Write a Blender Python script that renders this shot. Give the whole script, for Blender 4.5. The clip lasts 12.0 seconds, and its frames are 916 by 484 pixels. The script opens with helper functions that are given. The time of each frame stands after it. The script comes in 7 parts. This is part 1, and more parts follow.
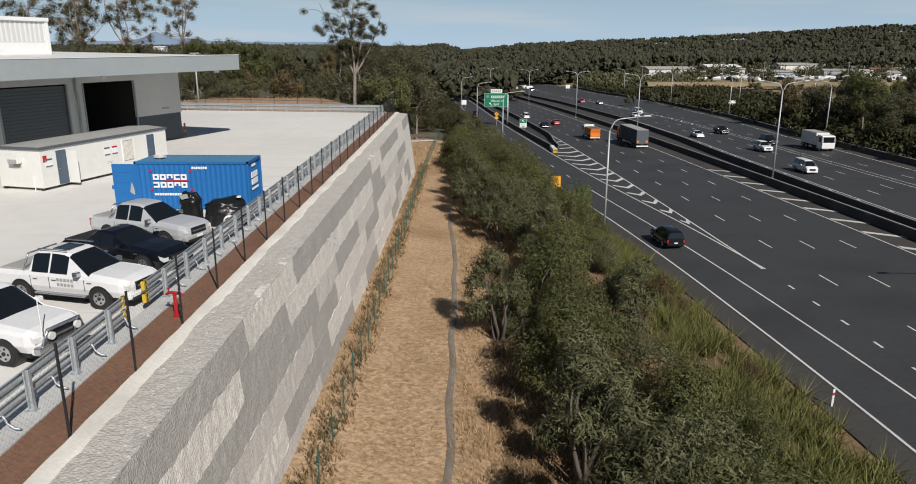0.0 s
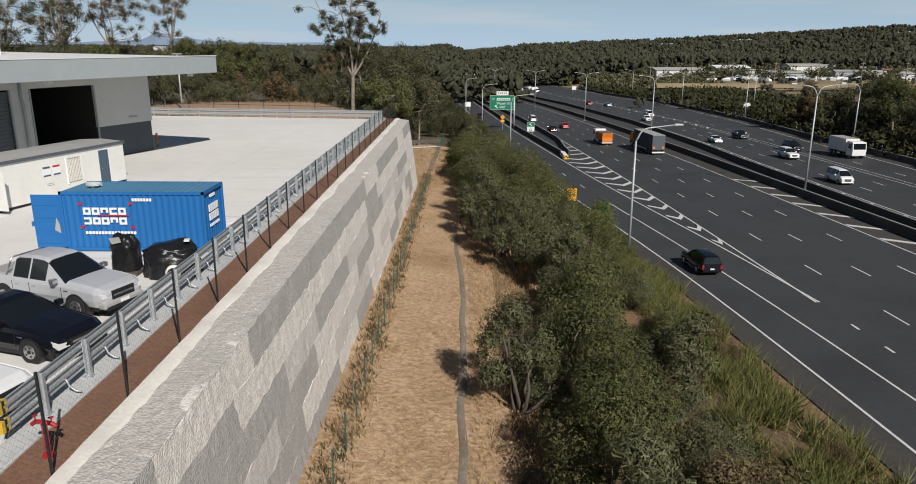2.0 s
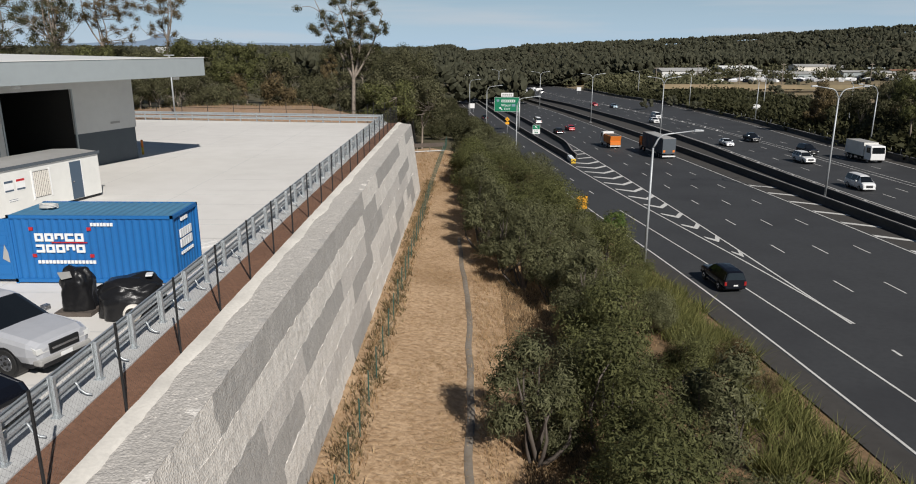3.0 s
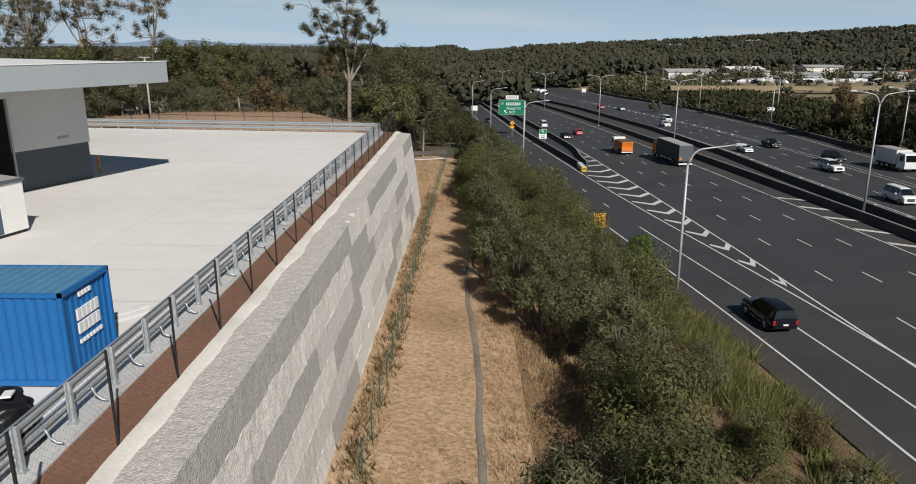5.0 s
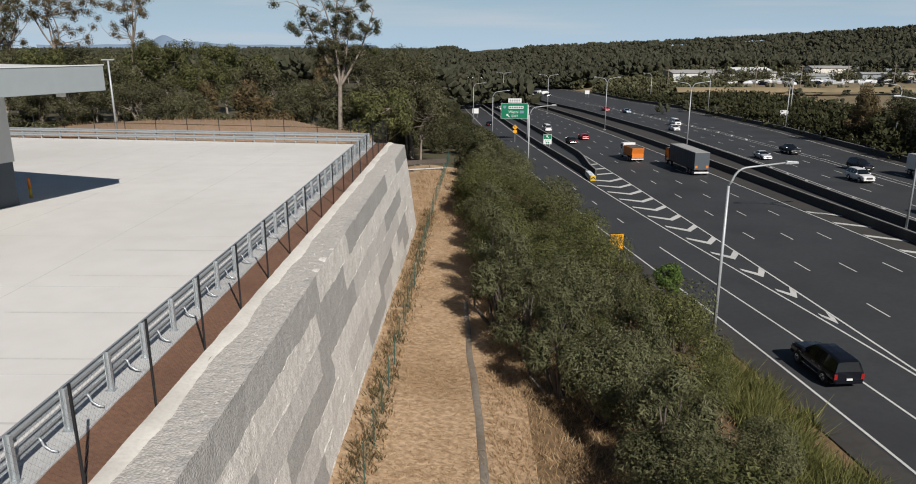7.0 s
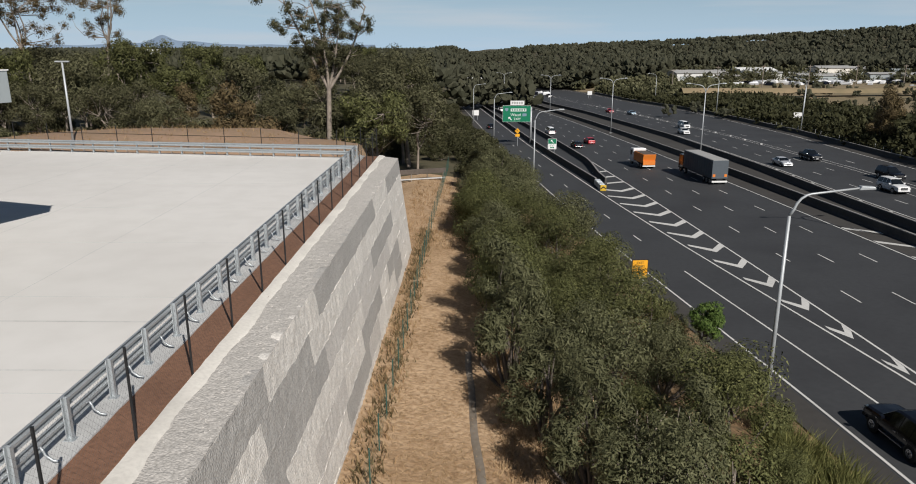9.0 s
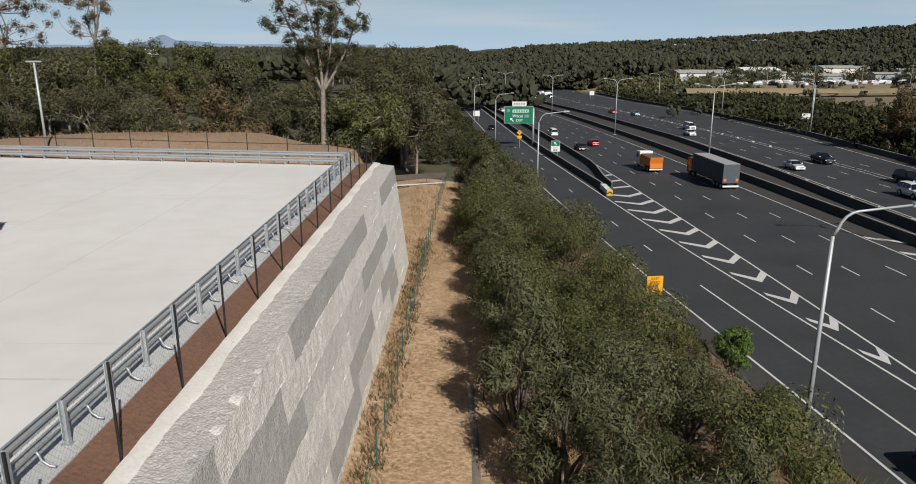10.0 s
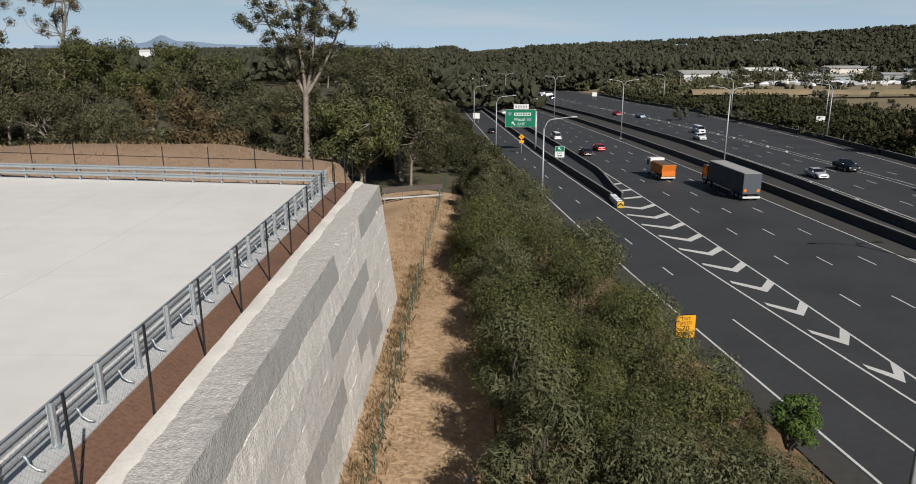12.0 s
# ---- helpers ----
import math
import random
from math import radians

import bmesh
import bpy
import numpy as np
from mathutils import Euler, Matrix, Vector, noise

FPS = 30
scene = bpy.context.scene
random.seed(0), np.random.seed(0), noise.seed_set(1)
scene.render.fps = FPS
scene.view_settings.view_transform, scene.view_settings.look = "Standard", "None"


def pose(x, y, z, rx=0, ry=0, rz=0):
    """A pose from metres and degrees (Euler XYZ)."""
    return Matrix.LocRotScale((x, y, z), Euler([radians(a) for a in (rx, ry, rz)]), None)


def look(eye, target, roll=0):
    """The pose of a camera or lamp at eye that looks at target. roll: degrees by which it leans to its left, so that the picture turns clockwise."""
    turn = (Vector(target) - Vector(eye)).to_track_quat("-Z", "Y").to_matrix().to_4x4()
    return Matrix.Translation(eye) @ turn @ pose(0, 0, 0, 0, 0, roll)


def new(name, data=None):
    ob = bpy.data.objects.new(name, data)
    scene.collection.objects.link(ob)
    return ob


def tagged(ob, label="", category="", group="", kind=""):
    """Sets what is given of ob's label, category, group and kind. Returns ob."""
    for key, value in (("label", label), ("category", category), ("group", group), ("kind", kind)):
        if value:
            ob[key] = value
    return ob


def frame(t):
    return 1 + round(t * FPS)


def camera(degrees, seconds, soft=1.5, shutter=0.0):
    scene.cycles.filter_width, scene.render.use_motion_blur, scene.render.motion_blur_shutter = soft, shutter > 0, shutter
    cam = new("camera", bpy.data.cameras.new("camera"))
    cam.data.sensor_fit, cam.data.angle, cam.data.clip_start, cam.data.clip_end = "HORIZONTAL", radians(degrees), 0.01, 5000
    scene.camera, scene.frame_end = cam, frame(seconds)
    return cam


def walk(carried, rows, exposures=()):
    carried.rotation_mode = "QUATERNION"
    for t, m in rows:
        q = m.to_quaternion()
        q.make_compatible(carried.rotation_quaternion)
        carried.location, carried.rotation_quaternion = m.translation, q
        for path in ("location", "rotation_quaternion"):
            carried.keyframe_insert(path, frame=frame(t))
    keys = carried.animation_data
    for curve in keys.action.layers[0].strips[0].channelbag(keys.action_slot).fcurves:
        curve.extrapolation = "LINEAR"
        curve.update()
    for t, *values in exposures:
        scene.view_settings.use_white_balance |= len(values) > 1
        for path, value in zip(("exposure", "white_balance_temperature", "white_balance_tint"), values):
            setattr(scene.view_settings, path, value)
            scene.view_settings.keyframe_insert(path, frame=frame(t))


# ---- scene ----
# camera: seconds, x, y, z, yaw, pitch, roll (a level flight along the wall)
cam = camera(65.5, 12.0, soft=1.0)
PATH = [
    (0.0, 0.300, 0.000, 8.540, 0.323, -15.433, -0.120),
    (0.5, 0.182, 2.060, 8.508, 0.323, -15.433, -0.120),
    (1.0, 0.073, 4.140, 8.498, 0.359, -15.424, -0.110),
    (1.5, -0.031, 6.245, 8.477, 0.404, -15.424, -0.120),
    (2.0, -0.132, 8.350, 8.475, 0.566, -15.397, -0.130),
    (2.5, -0.236, 10.425, 8.478, 0.719, -15.370, -0.100),
    (3.0, -0.345, 12.465, 8.493, 0.817, -15.352, -0.090),
    (5.0, -0.743, 20.585, 8.575, 0.952, -15.326, -0.060),
    (5.5, -0.776, 22.680, 8.541, 0.961, -15.308, -0.030),
    (6.0, -0.772, 24.766, 8.536, 0.952, -15.281, 0.000),
    (6.5, -0.764, 26.851, 8.530, 0.988, -15.254, -0.010),
    (7.0, -0.796, 28.921, 8.538, 0.997, -15.245, 0.010),
    (9.0, -1.038, 37.266, 8.555, 0.943, -15.263, 0.040),
    (9.5, -1.088, 39.411, 8.519, 0.952, -15.263, 0.060),
    (10.0, -1.126, 41.561, 8.496, 0.979, -15.281, 0.040),
    (10.5, -1.122, 43.717, 8.455, 0.979, -15.272, 0.080),
    (11.0, -1.087, 45.842, 8.429, 0.988, -15.254, 0.090),
    (11.5, -1.051, 47.838, 8.432, 0.979, -15.245, 0.090),
    (12.0, -1.019, 49.793, 8.428, 0.970, -15.254, 0.090),
]
walk(cam, [(t, pose(x, y, z, 90 + pitch, roll, yaw)) for t, x, y, z, yaw, pitch, roll in PATH])

# ---- light ----
SUN_FROM = Vector((0.57, -1.16, 1.0)).normalized()
world = bpy.data.worlds.new("sky")
scene.world = world
world.use_nodes = True
wn, wl = world.node_tree.nodes, world.node_tree.links
wn.clear()
sky = wn.new("ShaderNodeTexSky")
sky.sky_type = "NISHITA"
sky.sun_disc = False
sky.sun_elevation = math.asin(SUN_FROM.z)
sky.sun_rotation = math.atan2(SUN_FROM.x, SUN_FROM.y)
sky.air_density, sky.dust_density, sky.ozone_density = 1.0, 0.1, 2.5
bg = wn.new("ShaderNodeBackground")
bg.inputs["Strength"].default_value = 0.036
wout = wn.new("ShaderNodeOutputWorld")
# thin high cloud streaks
wtc = wn.new("ShaderNodeTexCoord")
wmap = wn.new("ShaderNodeMapping")
wmap.inputs["Scale"].default_value = (1.2, 1.2, 16.0)
wnoise = wn.new("ShaderNodeTexNoise")
wnoise.inputs["Scale"].default_value = 2.6
wnoise.inputs["Detail"].default_value = 6.0
wramp = wn.new("ShaderNodeMapRange")
wramp.inputs["From Min"].default_value, wramp.inputs["From Max"].default_value = 0.47, 0.75
wramp.inputs["To Max"].default_value = 0.6
wmix = wn.new("ShaderNodeMix")
wmix.data_type = "RGBA"
wmix.inputs["B"].default_value = (15.6, 16.4, 17.5, 1)
wl.new(wtc.outputs["Generated"], wmap.inputs["Vector"])
wl.new(wmap.outputs["Vector"], wnoise.inputs["Vector"])
wl.new(wnoise.outputs["Fac"], wramp.inputs["Value"])
# the pale band of air above the horizon
wsep = wn.new("ShaderNodeSeparateXYZ")
wl.new(wtc.outputs["Generated"], wsep.inputs["Vector"])
wband = wn.new("ShaderNodeMapRange")
wband.inputs["From Min"].default_value, wband.inputs["From Max"].default_value = 0.0, 0.2
wband.inputs["To Min"].default_value, wband.inputs["To Max"].default_value = 0.85, 0.0
wl.new(wsep.outputs["Z"], wband.inputs["Value"])
# the streaks thin out towards the zenith
wthin = wn.new("ShaderNodeMapRange")
wthin.inputs["From Min"].default_value, wthin.inputs["From Max"].default_value = 0.06, 0.3
wthin.inputs["To Min"].default_value, wthin.inputs["To Max"].default_value = 1.0, 0.1
wl.new(wsep.outputs["Z"], wthin.inputs["Value"])
wfac = wn.new("ShaderNodeMath")
wfac.operation = "MULTIPLY"
wl.new(wramp.outputs["Result"], wfac.inputs[0])
wl.new(wthin.outputs["Result"], wfac.inputs[1])
wl.new(wfac.outputs[0], wmix.inputs["Factor"])
wair = wn.new("ShaderNodeMix")
wair.data_type = "RGBA"
wair.inputs["B"].default_value = (11.9, 16.8, 21.8, 1)
wl.new(wband.outputs["Result"], wair.inputs["Factor"])
wl.new(sky.outputs["Color"], wair.inputs["A"])
wl.new(wair.outputs["Result"], wmix.inputs["A"])
wl.new(wmix.outputs["Result"], bg.inputs["Color"])
wl.new(bg.outputs["Background"], wout.inputs["Surface"])

sun_data = bpy.data.lights.new("sun", "SUN")
sun_data.energy, sun_data.angle, sun_data.color = 4.95, radians(0.53), (1.0, 0.952, 0.895)
sun = new("sun", sun_data)
sun.matrix_world = look((60, -120, 110), Vector((60, -120, 110)) - SUN_FROM)
scene.view_settings.exposure = 0.0


# ---- materials ----
def material(name, base, rough=0.8, metal=0.0, vary=0.25, grain=3.0, stain=0.25, bump=0.15, dark=None, spec=0.3, island=0.0, per_object=0.0, relief=0.02):
    """A surface with grain and larger stains. vary: how far the grain goes; stain: how far the broad patches go towards dark."""
    m = bpy.data.materials.new(name)
    m.use_nodes = True
    n, l = m.node_tree.nodes, m.node_tree.links
    p = n["Principled BSDF"]
    p.inputs["Roughness"].default_value, p.inputs["Metallic"].default_value = rough, metal
    p.inputs["Specular IOR Level"].default_value = spec
    dark = dark or tuple(c * 0.55 for c in base)
    tc = n.new("ShaderNodeTexCoord")
    geo = n.new("ShaderNodeNewGeometry")

    def noise_at(scale, detail):
        t = n.new("ShaderNodeTexNoise")
        t.inputs["Scale"].default_value, t.inputs["Detail"].default_value = scale, detail
        l.new(geo.outputs["Position"], t.inputs["Vector"])
        return t

    def blend(fac, a, b, low, high, top):
        r = n.new("ShaderNodeMapRange")
        r.inputs["From Min"].default_value, r.inputs["From Max"].default_value, r.inputs["To Max"].default_value = low, high, top
        l.new(fac, r.inputs["Value"])
        x = n.new("ShaderNodeMix")
        x.data_type = "RGBA"
        l.new(r.outputs["Result"], x.inputs["Factor"])
        for sock, v in (("A", a), ("B", b)):
            if isinstance(v, tuple):
                x.inputs[sock].default_value = (*v, 1)
            else:
                l.new(v, x.inputs[sock])
        return x.outputs["Result"]

    fine = noise_at(grain, 8)
    broad = noise_at(grain * 0.06, 5)
    col = blend(fine.outputs["Fac"], base, dark, 0.4, 0.75, vary)
    col = blend(broad.outputs["Fac"], col, dark, 0.45, 0.7, stain)
    if island:
        light = tuple(min(1, c * 1.9) for c in base)
        col = blend(geo.outputs["Random Per Island"], col, light, 0.2, 1.0, island)
    if per_object:
        oi = n.new("ShaderNodeObjectInfo")
        col = blend(oi.outputs["Random"], col, dark, 0.0, 1.0, per_object)
    l.new(col, p.inputs["Base Color"])
    if bump:
        b = n.new("ShaderNodeBump")
        b.inputs["Strength"].default_value, b.inputs["Distance"].default_value = bump, relief
        l.new(fine.outputs["Fac"], b.inputs["Height"])
        l.new(b.outputs["Normal"], p.inputs["Normal"])
    return m


def plain(name, base, rough=0.5, metal=0.0, spec=0.5):
    return material(name, base, rough, metal, vary=0.12, grain=6.0, stain=0.12, bump=0.03, spec=spec)


def leaf_material(name, base, light, tint):
    m = material(name, base, 0.7, vary=0.35, grain=1.3, stain=0.4, bump=0, dark=tint, spec=0.12, island=0.0, per_object=0.0)
    n, l = m.node_tree.nodes, m.node_tree.links
    p = n["Principled BSDF"]
    old = p.inputs["Base Color"].links[0].from_socket
    geo = n.new("ShaderNodeNewGeometry")
    oi = n.new("ShaderNodeObjectInfo")
    a = n.new("ShaderNodeMath")
    a.operation = "MULTIPLY"
    l.new(geo.outputs["Random Per Island"], a.inputs[0])
    l.new(geo.outputs["Random Per Island"], a.inputs[1])
    x = n.new("ShaderNodeMix")
    x.data_type = "RGBA"
    l.new(a.outputs[0], x.inputs["Factor"])
    l.new(old, x.inputs["A"])
    x.inputs["B"].default_value = (*light, 1)
    y = n.new("ShaderNodeMix")
    y.data_type = "RGBA"
    b = n.new("ShaderNodeMath")
    b.operation = "MULTIPLY"
    b.inputs[1].default_value = 0.5
    l.new(oi.outputs["Random"], b.inputs[0])
    l.new(b.outputs[0], y.inputs["Factor"])
    l.new(x.outputs["Result"], y.inputs["A"])
    y.inputs["B"].default_value = (*tint, 1)
    l.new(y.outputs["Result"], p.inputs["Base Color"])
    t = n.new("ShaderNodeBsdfTranslucent")
    l.new(y.outputs["Result"], t.inputs["Color"])
    s = n.new("ShaderNodeMixShader")
    s.inputs["Fac"].default_value = 0.07
    out = n["Material Output"]
    l.new(p.outputs["BSDF"], s.inputs[1])
    l.new(t.outputs["BSDF"], s.inputs[2])
    l.new(s.outputs["Shader"], out.inputs["Surface"])
    return m


def rock_material(name, base, dark, scale):
    """Broken stone: cells of differing tone with darker joints and a coarse relief."""
    m = bpy.data.materials.new(name)
    m.use_nodes = True
    n, l = m.node_tree.nodes, m.node_tree.links
    p = n["Principled BSDF"]
    p.inputs["Roughness"].default_value, p.inputs["Specular IOR Level"].default_value = 0.92, 0.2
    geo = n.new("ShaderNodeNewGeometry")
    wob = n.new("ShaderNodeTexNoise")
    wob.inputs["Scale"].default_value, wob.inputs["Detail"].default_value = scale * 0.5, 6
    l.new(geo.outputs["Position"], wob.inputs["Vector"])
    mixv = n.new("ShaderNodeMix")
    mixv.data_type = "VECTOR"
    mixv.inputs["Factor"].default_value = 0.07
    l.new(geo.outputs["Position"], mixv.inputs["A"])
    l.new(wob.outputs["Color"], mixv.inputs["B"])
    vor = n.new("ShaderNodeTexVoronoi")
    vor.inputs["Scale"].default_value = scale
    l.new(mixv.outputs["Result"], vor.inputs["Vector"])
    sep = n.new("ShaderNodeSeparateColor")
    l.new(vor.outputs["Color"], sep.inputs["Color"])
    broad = n.new("ShaderNodeTexNoise")
    broad.inputs["Scale"].default_value, broad.inputs["Detail"].default_value = 0.5, 6
    l.new(geo.outputs["Position"], broad.inputs["Vector"])

    def rng_(sock, a, b, top):
        r = n.new("ShaderNodeMapRange")
        r.inputs["From Min"].default_value, r.inputs["From Max"].default_value, r.inputs["To Max"].default_value = a, b, top
        l.new(sock, r.inputs["Value"])
        return r.outputs["Result"]

    def mixed(fac, a, b):
        x = n.new("ShaderNodeMix")
        x.data_type = "RGBA"
        l.new(fac, x.inputs["Factor"])
        if isinstance(a, tuple):
            x.inputs["A"].default_value = (*a, 1)
        else:
            l.new(a, x.inputs["A"])
        x.inputs["B"].default_value = (*b, 1)
        return x.outputs["Result"]
    col = mixed(rng_(sep.outputs["Red"], 0.35, 1.0, 0.55), base, dark)
    col = mixed(rng_(vor.outputs["Distance"], 0.45, 0.8, 0.4), col, tuple(c * 0.6 for c in dark))
    col = mixed(rng_(broad.outputs["Fac"], 0.45, 0.7, 0.35), col, dark)
    oi = n.new("ShaderNodeObjectInfo")
    col = mixed(rng_(oi.outputs["Random"], 0.0, 1.0, 0.15), col, dark)
    l.new(col, p.inputs["Base Color"])
    b = n.new("ShaderNodeBump")
    b.inputs["Strength"].default_value, b.inputs["Distance"].default_value, b.invert = 0.75, 0.025, True
    l.new(vor.outputs["Distance"], b.inputs["Height"])
    l.new(b.outputs["Normal"], p.inputs["Normal"])
    return m


